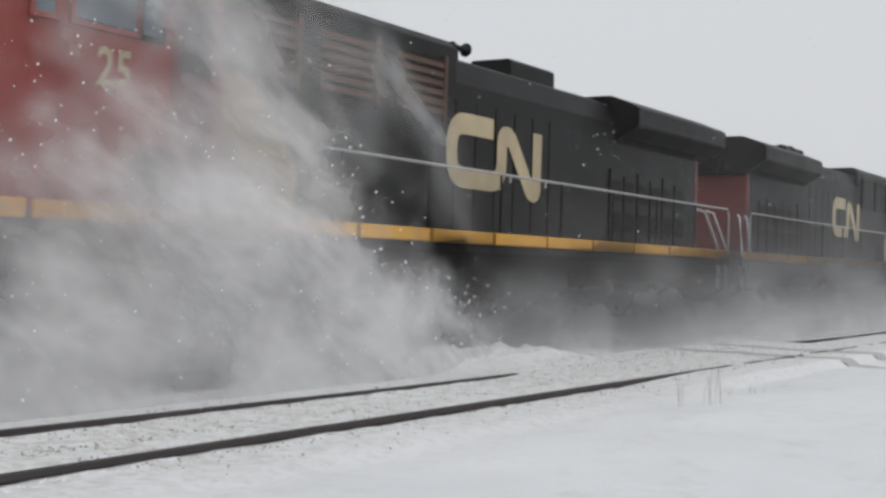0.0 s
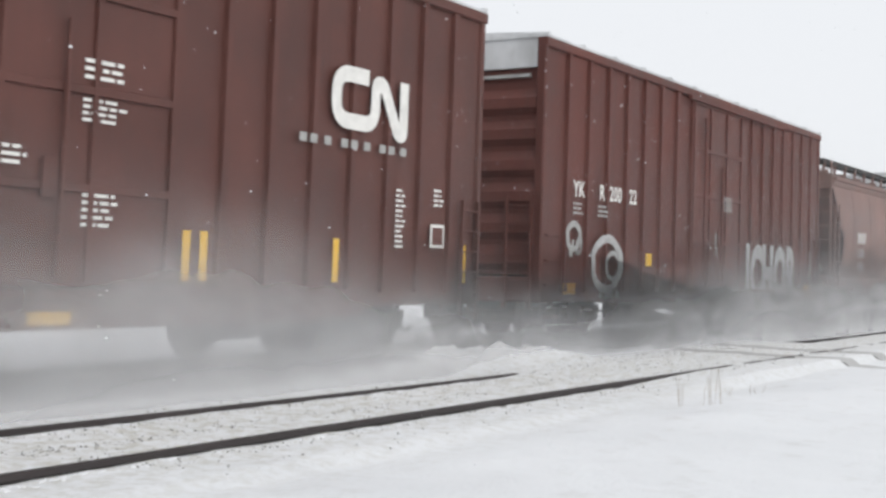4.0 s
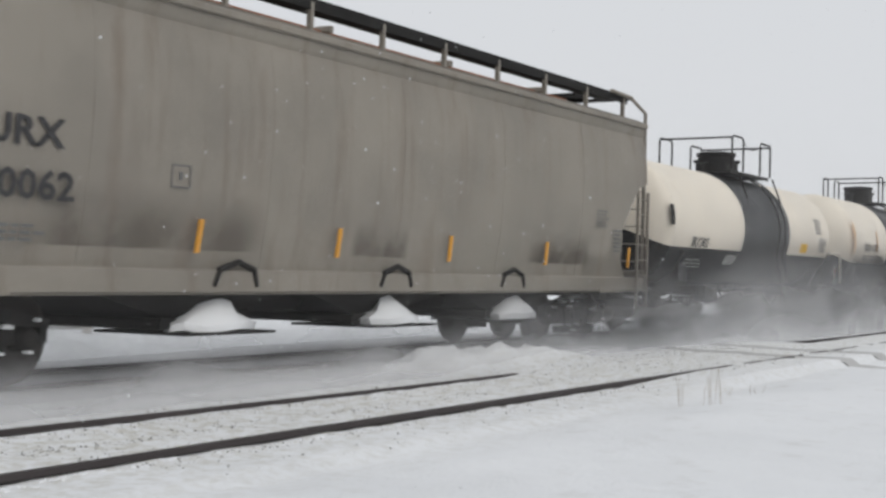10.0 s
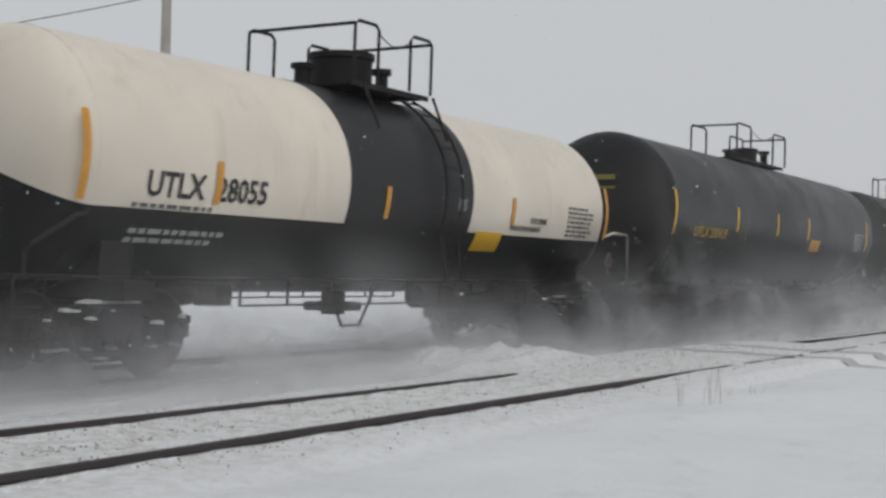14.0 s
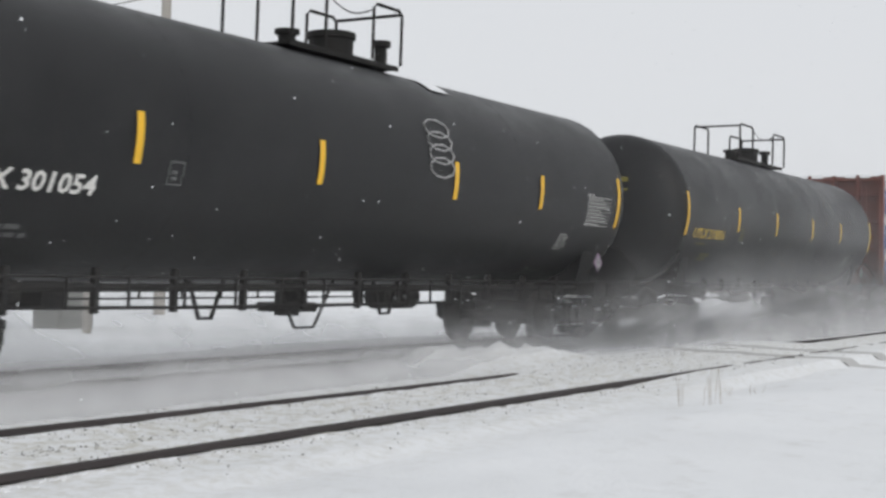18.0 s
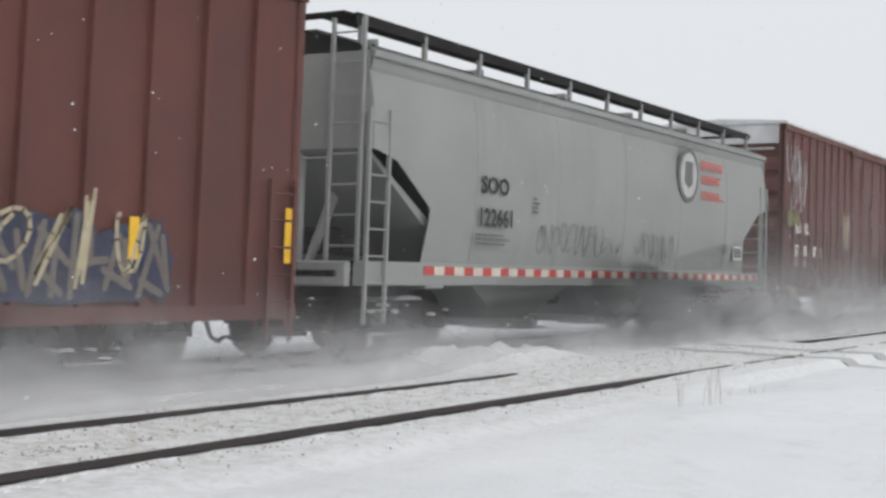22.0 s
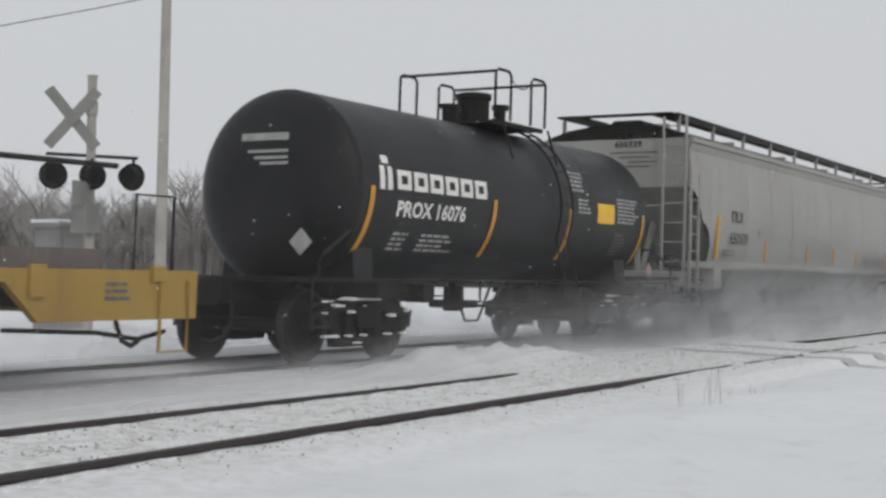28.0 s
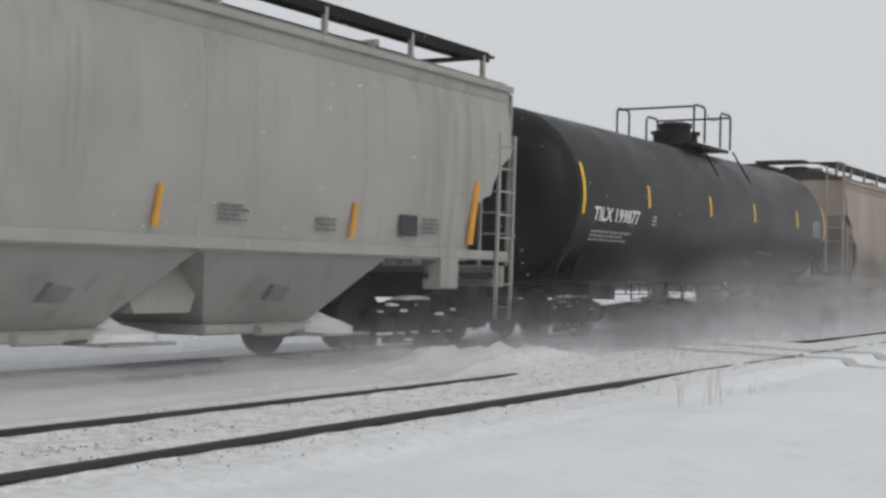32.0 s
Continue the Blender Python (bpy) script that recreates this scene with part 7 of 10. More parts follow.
for k, (u0, u1, num) in enumerate(((140.0, 155.5, ("30", "34")), (156.95, 172.4, ("30", "02")))):
    # end walls take the darkened green, standing for shade in the gap
    c = boxcar(u0, u1, GREEN, "weathered green boxcar with rusted roof edge" + (" and large graffiti" if k == 0 else ""), H=4.66, roof=RUST, end_top=False, end_mat=SHADED_GREEN, fascia=True, door=(0.05, 3.4), posts=(7, 7), sill=0.62)
    if k:
        plate(c, -7.07, 1.34, 0.66, 0.72, BLACK, -1.561, "black_panel", "black lettering panel")
        plate(c, -6.25, 0.92, 0.74, 1.12, BLACK, -1.561, "black_panel", "black lettering panel")
        for w_, x, z in (("S", -6.84, 1.75), ("L", -6.52, 1.75), ("R", -5.97, 1.73), ("3", -6.84, 1.40), ("0", -6.54, 1.40), ("0", -6.01, 1.40), ("2", -5.70, 1.40)):
            lettering(c, w_, x - 0.12, z, 0.24, WHITE, -1.566, 0.95, 0.01)
    else:
        plate(c, -7.05, 0.95, 0.68, 1.22, BLACK, -1.561, "black_panel", "black lettering panel")
        plate(c, -6.22, 0.95, 0.62, 1.15, BLACK, -1.561, "black_panel", "black lettering panel")
        lettering(c, "SLR", -6.98, 1.86, 0.26, WHITE, -1.566, 0.95, 0.01)
        lettering(c, num[0], -6.72, 1.52, 0.18, WHITE, -1.566, 1.05, 0.008)
        lettering(c, num[1], -6.18, 1.50, 0.18, WHITE, -1.566, 1.05, 0.008)
    notices(c, [(-6.98, 1.02, 0.45, 0.2, 2), (-6.15, 1.02, 0.45, 0.2, 2), (6.6, 1.2, 0.35, 0.7, 5)], GREY_MARK, -1.568, 8 + k)
    notices(c, [(0.2, 2.64, 0.72, 0.3, 4), (-1.62, 2.28, 0.4, 0.2, 3)], SILVER_GRAF, -1.646, 18 + k)
    plate(c, -3.43, 1.66, 0.42, 0.37, BLACK, -1.612, "black_panel")
    plate(c, -1.67, 1.46, 0.34, 0.25, BLACK, -1.648, "black_panel")
    notices(c, [(-3.36, 1.74, 0.28, 0.24, 4), (-1.61, 1.52, 0.22, 0.14, 2)], GREY_MARK, -1.652, 28 + k)
    plate(c, -0.78, 1.36, 0.22, 0.28, VOID, -1.645, "door_slot", "dark slot in the door")
    part("lock_box", MB().box(-0.24, 0.10, -1.70, -1.636, 1.62, 2.10, 0.015).box(-0.12, 0.04, -1.69, -1.636, 1.44, 1.60, 0.02), GREEN, c, "locking gear box")
    part("lock_bar", MB().tube([(-1.1, -1.66, 1.93), (-0.25, -1.66, 1.93)], 0.025, 6).cyl((-0.92, 1.93), 0.09, -1.68, -1.636, "y", 12).cyl((-0.45, 1.93), 0.06, -1.68, -1.636, "y", 12), RUST_DARK, c, "rusty lock bar with discs")
    plate(c, 0.21, 1.35, 0.66, 0.35, FADED, -1.645, "door_frame", "worn frame round a slot")
    plate(c, 0.30, 1.40, 0.48, 0.25, VOID, -1.649, "door_slot", "dark slot in the door")
    plate(c, 4.6, 1.0, 0.34, 0.30, WHITE, -1.612, "placard", "white framed panel")
    plate(c, 4.64, 1.04, 0.26, 0.22, GREEN, -1.616, "placard_centre")
    rs = random.Random(40 + k)
    part("rust_streak", MB().prism([(-1.93, 0.75), (-1.80, 0.70), (-1.78, 2.2), (-1.80, 4.0), (-1.87, 4.02), (-1.88, 2.4)], "y", -1.618, -1.6115), RUST_DARK, c, "rust running down a post")
    for i in range(26):
        x, z = rs.uniform(-7.4, 7.4), rs.choice((rs.uniform(0.65, 1.1), rs.uniform(0.7, 3.6)))
        w_, h_ = rs.uniform(0.03, 0.10), rs.uniform(0.06, 0.35)
        part("rust_patch", MB().prism([(x, z), (x + w_, z + 0.02), (x + w_ * 1.2, z + h_ * 0.6), (x + w_ * 0.5, z + h_), (x - w_ * 0.2, z + h_ * 0.5)], "y", -1.6065, -1.6045), RUST, c)
    for i in range(46):
        x, z = rs.uniform(-1.75, 1.75), 0.66 + 0.9 * rs.random() ** 2.2
        w_, h_ = rs.uniform(0.04, 0.30), rs.uniform(0.02, 0.09)
        if i % 3 == 0:
            x, z, w_, h_ = rs.choice((-1.7, 1.62, -0.55, 0.58)) + rs.uniform(-0.04, 0.04), rs.uniform(0.8, 3.6), 0.03, rs.uniform(0.1, 0.5)
        part("rust_patch", MB().prism([(x, z), (x + w_, z + 0.01), (x + w_ * 1.1, z + h_ * 0.6), (x + w_ * 0.6, z + h_), (x - w_ * 0.1, z + h_ * 0.5)], "y", -1.637 - 0.00004 * i, -1.630), RUST_DARK, c)
    mist_paint(c, -1.7, 1.7, lambda x: 0.64, lambda x: 1.35, RUST_MIST, -1.6385, "rust bloom along the foot of the door")
    mist_paint(c, -7.6, -1.9, lambda x: 4.06, lambda x: 3.2, RUST_MIST, -1.6085, "rust running from the roof edge")
    mist_paint(c, 1.9, 7.6, lambda x: 4.06, lambda x: 3.3, RUST_MIST, -1.6085, "rust running from the roof edge")
    for x, z, w_, h_ in ((-1.32, 1.12, 0.26, 0.34), (-0.42, 1.05, 0.16, 0.5), (0.30, 1.0, 0.5, 0.42)):
        part("door_box", MB().box(x - 0.03, x + w_ + 0.03, -1.640, -1.632, z - 0.03, z + h_ + 0.03), GREEN, c)
    plate(c, 5.7, 0.95, 0.42, 1.9, RUST_DARK, -1.553, "rust_panel", "rusty worn panel") if k else None
    if k == 0:
        mist_paint(c, -5.9, -1.2, lambda x: 0.9, lambda x: 2.2 + 0.3 * noise.noise((x * 1.3, 4.0, 0)), ORANGE_MIST, -1.6105)
        cloud_paint(c, -5.57, 0.52, 3.98, 1.115, GOLD_GRAF, -1.6112, 30, 0.15)
        cloud_paint(c, -5.55, 0.52, 3.95, 1.08, NAVY_GRAF, -1.612, 30, 0.15)
        graf_word(c, "LILARN", -5.45, 0.55, 3.75, 0.98, LIME_GRAF, NAVY_GRAF, -1.615, 0.05, 0.1)
        mist_paint(c, 1.8, 7.7, lambda x: 1.3, lambda x: 2.75 + 0.25 * noise.noise((x * 1.1, 9.0, 0)) - 0.12 * max(0.0, x - 5.5), ORANGE_MIST, -1.6105)
        mist_paint(c, 5.4, 6.5, lambda x: 2.4, lambda x: 3.9, RUST_MIST, -1.6108)
        for hw_, hy_, hm_ in ((0.1, -1.6155, FLAME_GRAF), (0.035, -1.6165, GOLD_GRAF)):
            part("spray_halo", MB().prism([(5.93 + (0.40 - 0.07 * math.sin(t_ * 0.3491) * -1 + hw_) * math.cos(t_ * 0.3491) * (1 if math.sin(t_ * 0.3491) > -0.3 else 0.8), 2.52 + (0.60 + hw_) * math.sin(t_ * 0.3491)) for t_ in range(18)], "y", hy_, -1.6125), hm_, c)
        rock_paint(c, 0.0, -1.6135)
        mist_paint(c, -1.65, -0.9, lambda x: 0.66, lambda x: 1.55, ORANGE_MIST, -1.6445)
        def blot(cx_, cz_, rx_, rz_, m_, yy_, top=1.0):
            part("spray_paint", MB().prism([(cx_ + rx_ * math.cos(t_ * 0.314), cz_ + rz_ * math.sin(t_ * 0.314) * (top if math.sin(t_ * 0.314) > 0 else 1.0)) for t_ in range(20)], "y", yy_, -1.612), m_, c, "sprayed rounded shape")
        blot(5.95, 2.24, 0.27, 0.27, LILAC_PALE, -1.619)
        blot(5.92, 2.70, 0.40, 0.36, LILAC_PALE, -1.620)
        blot(5.84, 2.80, 0.26, 0.22, DUSK_LILAC, -1.6215)
        for ex, ez, ew, eh in ((5.80, 2.50, 0.085, 0.10), (6.05, 2.46, 0.09, 0.10), (5.93, 2.34, 0.035, 0.06)):
            blot(ex, ez, ew, eh, NAVY_GRAF, -1.623)
        for q_ in range(5):
            part("spray_paint", MB().box(5.77 + 0.075 * q_, 5.80 + 0.075 * q_, -1.624, -1.618, 2.14 - 0.008 * (q_ - 2) ** 2 + 0.02, 2.22), NAVY_GRAF, c)
        part("spray_paint", MB().box(5.74, 6.14, -1.6245, -1.618, 2.165, 2.185), NAVY_GRAF, c)
        for ex in (5.0, 6.6):
            for t_ in range(2, 11):
                a0_, a1_ = 0.5236 * t_ + (0 if ex > 6 else 0), 0.5236 * (t_ + 1)
                part("spray_paint", MB().prism([(ex + r_ * math.cos(q_), 2.72 + 1.1 * r_ * math.sin(q_)) for r_, q_ in ((0.22, a0_), (0.34, a0_), (0.34, a1_), (0.22, a1_))], "y", -1.614, -1.611), FADED, c)
        plate(c, -6.1, 0.66, 0.4, 0.35, ORANGE_GRAF, -1.606)


def marks(u0, u1, R, zc, car, items):
    """Marks on a tank: (kind, place along the train, ...)."""
    uc = (u0 + u1) / 2
    for it in items:
        k, u_ = it[0], it[1] - uc
        if k == "strip":
            tank_block(car, u_ - 0.05, it[2], 0.10, it[3] - it[2], it[4], R + 0.008, zc, "reflector")
        elif k == "words":
            tank_words(car, it[2], u_, it[3], it[4], it[5], R, zc, it[6], 0.010)
        elif k == "lines":
            tank_block(car, u_, it[2], it[3], it[4], it[5], R, zc, lines=it[6], seed=int(it[1] * 10))
        elif k == "table":
            # a ruled notice: heading, two strong rules and fine lines between
            x, z, w, h, m = u_, it[2], it[3], it[4], it[5]
            tank_block(car, x, z + h * 1.06, w * 0.35, 0.05, m, R, zc, lines=1, seed=3)
            n = max(4, round(h / 0.055))
            for i in range(n + 1):
                tk = 0.016 if i in (0, n) else 0.008
                tank_block(car, x, z + h * i / n, w, tk, m, R, zc, "rule")
                if i < n:
                    tank_block(car, x + 0.03, z + h * (i + 0.35) / n, w * (0.55 + 0.3 * ((i * 7) % 4) / 3), 0.018, GREY_MARK, R, zc, "notice_line")
        elif k == "frame":
            x, z, w, h, m = u_, it[2], it[3], it[4], it[5]
            for fx, fz, fw, fh in ((x, z, w, 0.014), (x, z + h, w, 0.014), (x, z, 0.014, h), (x + w - 0.014, z, 0.014, h)):
                tank_block(car, fx, fz, fw, fh, m, R, zc, "frame_line")
            tank_block(car, x + 0.05, z + 0.05, w - 0.1, h - 0.1, m, R, zc, lines=2, seed=7)
        elif k == "panel":
            tank_block(car, u_, it[2], it[3], it[4], it[5], R, zc, "placard", 0, 0, 0, it[6])
        elif k == "diamond":
            diamond(car, u_, it[2], it[3], it[4], it[5])


def procor(u0, u1, num, ud, snow, d):
    """d moves the marks, which stand alike on both sister cars."""
    R, zc = 1.26, 2.18
    uc = (u0 + u1) / 2
    c = tank_car(u0, u1, R, zc, "black tank car with white lettering and amber stripes", length=9.85, u_dome=ud, snow_top=snow, band=(519.8 + d - uc, 521.65 + d - uc), platform=0.85, domed=0.26, centre=520.45 + d - uc, dome=0.26)
    it = [("strip", x + d, 1.38, 2.20, AMBER) for x in (516.05, 519.28, 521.85, 524.9)]
    it += [("words", 516.66 + d, "PROX " + num, 1.85, 0.20, WHITE, 1.16), ("lines", 516.75 + d, 1.42, 0.45, 0.26, GREY_MARK, 4), ("lines", 517.45 + d, 1.42, 0.95, 0.26, GREY_MARK, 4),
           ("lines", 521.95 + d, 2.50, 0.6, 0.35, GREY_MARK, 5), ("lines", 522.15 + d, 2.15, 0.5, 0.26, GREY_MARK, 4), ("panel", 522.92 + d, 2.02, 0.70, 0.33, YELLOW, "yellow panel"), ("lines", 523.75 + d, 2.05, 1.0, 0.45, GREY_MARK, 7), ("lines", 523.75 + d, 1.5, 0.55, 0.4, DIM_MARK, 6)]
    marks(u0, u1, R, zc, c, it)
    for i in range(6):
        x = 516.63 + d - uc + i * 0.41
        tank_block(c, x, 2.19, 0.34, 0.25, WHITE, R, zc, "brand_mark", 0, 0, 0, "white block of a brand mark")
        tank_block(c, x + 0.09, 2.26, 0.15, 0.11, TANK_BLACK, R + 0.004, zc, "brand_mark_gap")
    tank_block(c, 516.22 + d - uc, 2.17, 0.11, 0.30, WHITE, R, zc, "brand_mark", 0, 0, 0, "white upright of a brand mark")
    tank_block(c, 516.40 + d - uc, 2.17, 0.11, 0.30, WHITE, R, zc, "brand_mark", 0, 0, 0, "white upright of a brand mark")
    tank_block(c, 516.28 + d - uc, 2.50, 0.16, 0.10, WHITE, R, zc, "brand_mark", 0, 0, 0, "white dot of a brand mark")
    xh = 515.53 + d - uc - 0.10
    diamond(c, xh - 0.02, -0.66, 1.48, 0.17, WHITE, "placard", "x")
    diamond(c, 524.9 + d - uc, -1.40, 1.25, 0.15, WHITE)
    for i, z in enumerate((2.72, 2.57, 2.49, 2.42)):
        part("notice", MB().box(xh - 0.22, xh - 0.19, -0.55, 0.15 - 0.1 * i, z, z + (0.09 if i == 0 else 0.035)), GREY_MARK, c)
    part("catwalk", MB().box(-1.6, 1.4, -1.45, -1.2, 0.66, 0.70), DARK, c)
    return c


procor(173.2, 185.5, "16826", 179.9, True, -341.0)

c = hopper(187.0, 203.0, TAUPE, "dirty taupe covered hopper with black lettering and rusty end", cage=True, flat_bottom=True, bays=3, inset=[(1.05, 0.55), (1.4, 0.9), (1.9, 1.0), (2.3, 0.7), (2.65, 0.35), (2.75, 0.0)], reach=0.55, rusty=RUST, sill_z=(0.88, 1.12), bay_top=0.9, bay_bottom=0.5)
lettering(c, "FURX", -6.8, 2.16, 0.25, BLACK, -1.625, 1.25, 0.008)
lettering(c, "840062", -6.86, 1.70, 0.25, BLACK, -1.622, 1.25, 0.008)
notices(c, [(-6.7, 1.30, 0.9, 0.18, 2), (6.6, 1.5, 0.4, 0.4, 4), (5.9, 1.9, 0.5, 0.3, 3)], DIM_MARK, -1.60, 9)
for x in (-6.98, -3.87, -1.43, 1.13, 4.0, 7.15):
    part("reflector", MB().prism([(x, 1.28), (x + 0.06, 1.28), (x + 0.12, 1.62), (x + 0.06, 1.62)], "y", -1.628, -1.60), AMBER, c)
for x, w_, h_ in ((-6.0, 3.4, 0.62), (-1.0, 1.3, 0.45), (3.6, 2.2, 0.5)):
    mist_paint(c, x, x + w_, lambda z: 1.31, lambda z, h_=h_: 1.31 + h_, GRIME_MIST, lambda z: -1.506 - 0.156 * (z - 1.30), "brown splashed road grime")
part("notice_frame", MB().box(-4.24, -3.96, -1.603, -1.598, 1.91, 1.925).box(-4.24, -3.96, -1.603, -1.598, 2.125, 2.14).box(-4.24, -4.228, -1.603, -1.598, 1.925, 2.125).box(-3.972, -3.96, -1.603, -1.598, 1.925, 2.125).box(-4.13, -4.08, -1.603, -1.598, 1.99, 2.07), DIM_MARK, c, "framed mark")
for x in (-3.13, -0.02, 3.1):
    part("hopper_arch", MB().tube([(x - 0.35, -1.55, 0.95), (x - 0.28, -1.57, 1.12), (x, -1.58, 1.2), (x + 0.28, -1.57, 1.12), (x + 0.35, -1.55, 0.95)], 0.035), DARK, c)

c = tank_car(204.3, 217.6, 1.30, 2.20, "cream and black tank car with a black middle band", two_tone=TANK_WHITE, band=(209.40 - 210.95, 212.80 - 210.95), u_dome=211.2, platform=1.4, domed=0.28, length=11.9, cut=-0.37, centre=-0.15)
marks(204.3, 217.6, 1.30, 2.20, c, [("words", 206.25, "SBLX 24015", 1.76, 0.19, BLACK, 0.72), ("lines", 206.3, 1.35, 1.1, 0.2, GREY_MARK, 2), ("lines", 208.6, 1.45, 0.8, 0.2, WHITE, 4), ("panel", 213.8, 1.80, 0.6, 0.22, YELLOW, "yellow panel"),
      ("lines", 215.4, 1.85, 0.75, 0.36, DIM_MARK, 8), ("lines", 215.1, 2.3, 0.55, 0.4, DIM_MARK, 5), ("diamond", 216.4, -1.45, 1.35, 0.17, WHITE)])
part("soot_mark", arc_patch(MB(), -5.95, -5.75, -0.05, 0.25, 1.30, 2.20, 0.008, 4), DARK, c, "dark soot mark", fix=False)

c = tank_car(217.8, 232.2, 1.33, 2.24, "cream and black tank car with a black middle band", two_tone=TANK_WHITE, band=(223.05 - 225.0, 226.18 - 225.0), u_dome=224.8, platform=0.95, domed=0.34, length=12.4, cut=-0.46, centre=-0.1)
marks(217.8, 232.2, 1.33, 2.24, c, [("words", 220.1, "OLNX 117062", 2.0, 0.21, BLACK, 0.95), ("lines", 220.1, 1.75, 1.5, 0.16, DIM_MARK, 2), ("strip", 219.0, 1.9, 2.75, AMBER), ("strip", 221.6, 2.0, 2.6, AMBER), ("strip", 223.16, 1.98, 2.45, AMBER), ("strip", 226.08, 2.0, 2.42, AMBER), ("strip", 228.23, 2.05, 2.42, AMBER),
      ("strip", 230.75, 1.75, 2.55, AMBER), ("panel", 226.68, 1.74, 0.76, 0.32, YELLOW, "yellow panel"), ("lines", 226.74, 1.80, 0.64, 0.2, OLIVE_MARK, 2), ("lines", 226.22, 1.80, 0.36, 0.14, DIM_MARK, 3), ("lines", 226.12, 1.60, 0.5, 0.07, DIM_MARK, 2), ("lines", 226.74, 1.64, 0.4, 0.05, GREY_MARK, 1), ("table", 229.52, 1.74, 1.1, 0.42, BLACK), ("words", 228.77, "CHLORINE", 2.01, 0.10, BLACK, 0.62), ("words", 228.74, "INHALATION", 1.86, 0.10, BLACK, 0.58), ("words", 228.71, "HAZARD", 1.72, 0.10, BLACK, 0.62), ("frame", 228.98, 1.38, 0.46, 0.18, GREY_MARK),
      ("diamond", 230.2, -1.46, 1.25, 0.19, WHITE), ("lines", 222.4, 1.62, 0.9, 0.1, DIM_MARK, 2)])

c = tank_car(232.4, 246.6, 1.37, 2.21, "black chlorine tank car with white lettering", u_dome=239.6, platform=0.95, domed=0.24, length=12.9, centre=-0.05, climb=False)
marks(232.4, 246.6, 1.37, 2.21, c, [("words", 234.35, "ACFX 77406", 1.92, 0.23, WHITE, 0.98), ("lines", 234.4, 1.60, 1.8, 0.17, DIM_MARK, 2), ("words", 243.65, "CHLORINE", 2.66, 0.12, GREY_MARK, 1.1), ("words", 243.2, "INHALATION HAZARD", 2.48, 0.12, WHITE, 0.95),
      ("panel", 241.4, 1.62, 0.75, 0.26, AMBER, "amber panel"), ("panel", 242.95, 1.62, 0.45, 0.28, WHITE, "white framed panel"), ("panel", 243.0, 1.66, 0.35, 0.20, TANK_BLACK, "dark panel centre"), ("lines", 243.65, 1.70, 1.1, 0.5, GREY_MARK, 9),
      ("lines", 243.5, 1.58, 1.3, 0.06, GREY_MARK, 1), ("lines", 244.1, 2.3, 0.6, 0.05, GREY_MARK, 1), ("diamond", 243.6, -1.45, 1.15, 0.2, WHITE), ("diamond", 245.5, -1.45, 1.65, 0.19, GREY_MARK)])
part("flood_shield", MB().tube([(4.9, -1.44, 0.95), (5.4, -1.42, 1.5), (5.6, -1.4, 1.95), (6.0, -1.32, 1.98)], 0.045), DARK, c, "grey bent shield")
rn = random.Random(12)
for z, w_, h_, m_ in ((2.66, 0.42, 0.09, GREY_MARK), (2.50, 0.30, 0.035, GREY_MARK), (2.42, 0.26, 0.035, DIM_MARK), (1.78, 0.95, 0.03, DIM_MARK), (1.69, 0.95, 0.03, DIM_MARK), (1.60, 0.7, 0.03, DIM_MARK), (1.47, 0.8, 0.03, DIM_MARK), (1.37, 0.6, 0.03, DIM_MARK)):
    at, mb = -0.75 if z < 2 else -0.35, MB()
    end = at + w_
    while at < end:
        ln = rn.uniform(0.04, 0.14)
        mb.box(-6.60, -6.58, at, min(end, at + ln), z, z + h_)
        at += ln + 0.03
    part("notice", mb, m_, c)
diamond(c, -6.62, -0.6, 1.15, 0.15, DIM_MARK, "placard", "x")

c = tank_car(246.9, 260.2, 1.375, 2.22, "plain black tank car with faded gold lettering", u_dome=253.75, platform=1.15, domed=0.34, length=11.9, dome=0.26, climb=False)
marks(246.9, 260.2, 1.375, 2.22, c, [("words", 249.25, "UTLX 71316", 1.92, 0.21, OLIVE_MARK, 1.0), ("lines", 249.25, 1.62, 1.6, 0.2, OLIVE_MARK, 3), ("strip", 248.27, 1.73, 2.57, AMBER), ("strip", 251.12, 1.9, 2.36, AMBER), ("strip", 257.31, 1.95, 2.35, AMBER), ("panel", 255.6, 1.58, 0.75, 0.24, OLIVE_MARK, "dull yellow panel"),
      ("lines", 257.6, 2.15, 0.55, 0.45, GREY_MARK, 6), ("lines", 247.7, 2.6, 0.05, 0.05, OLIVE_MARK, 1), ("diamond", 247.9, -1.38, 1.35, 0.16, GREY_MARK)])
for i, z in enumerate((2.72, 2.58)):
    part("notice", MB().box(-5.93, -5.90, -0.5, 0.45 - 0.2 * i, z, z + (0.09 if i == 0 else 0.05)), OLIVE_MARK, c)

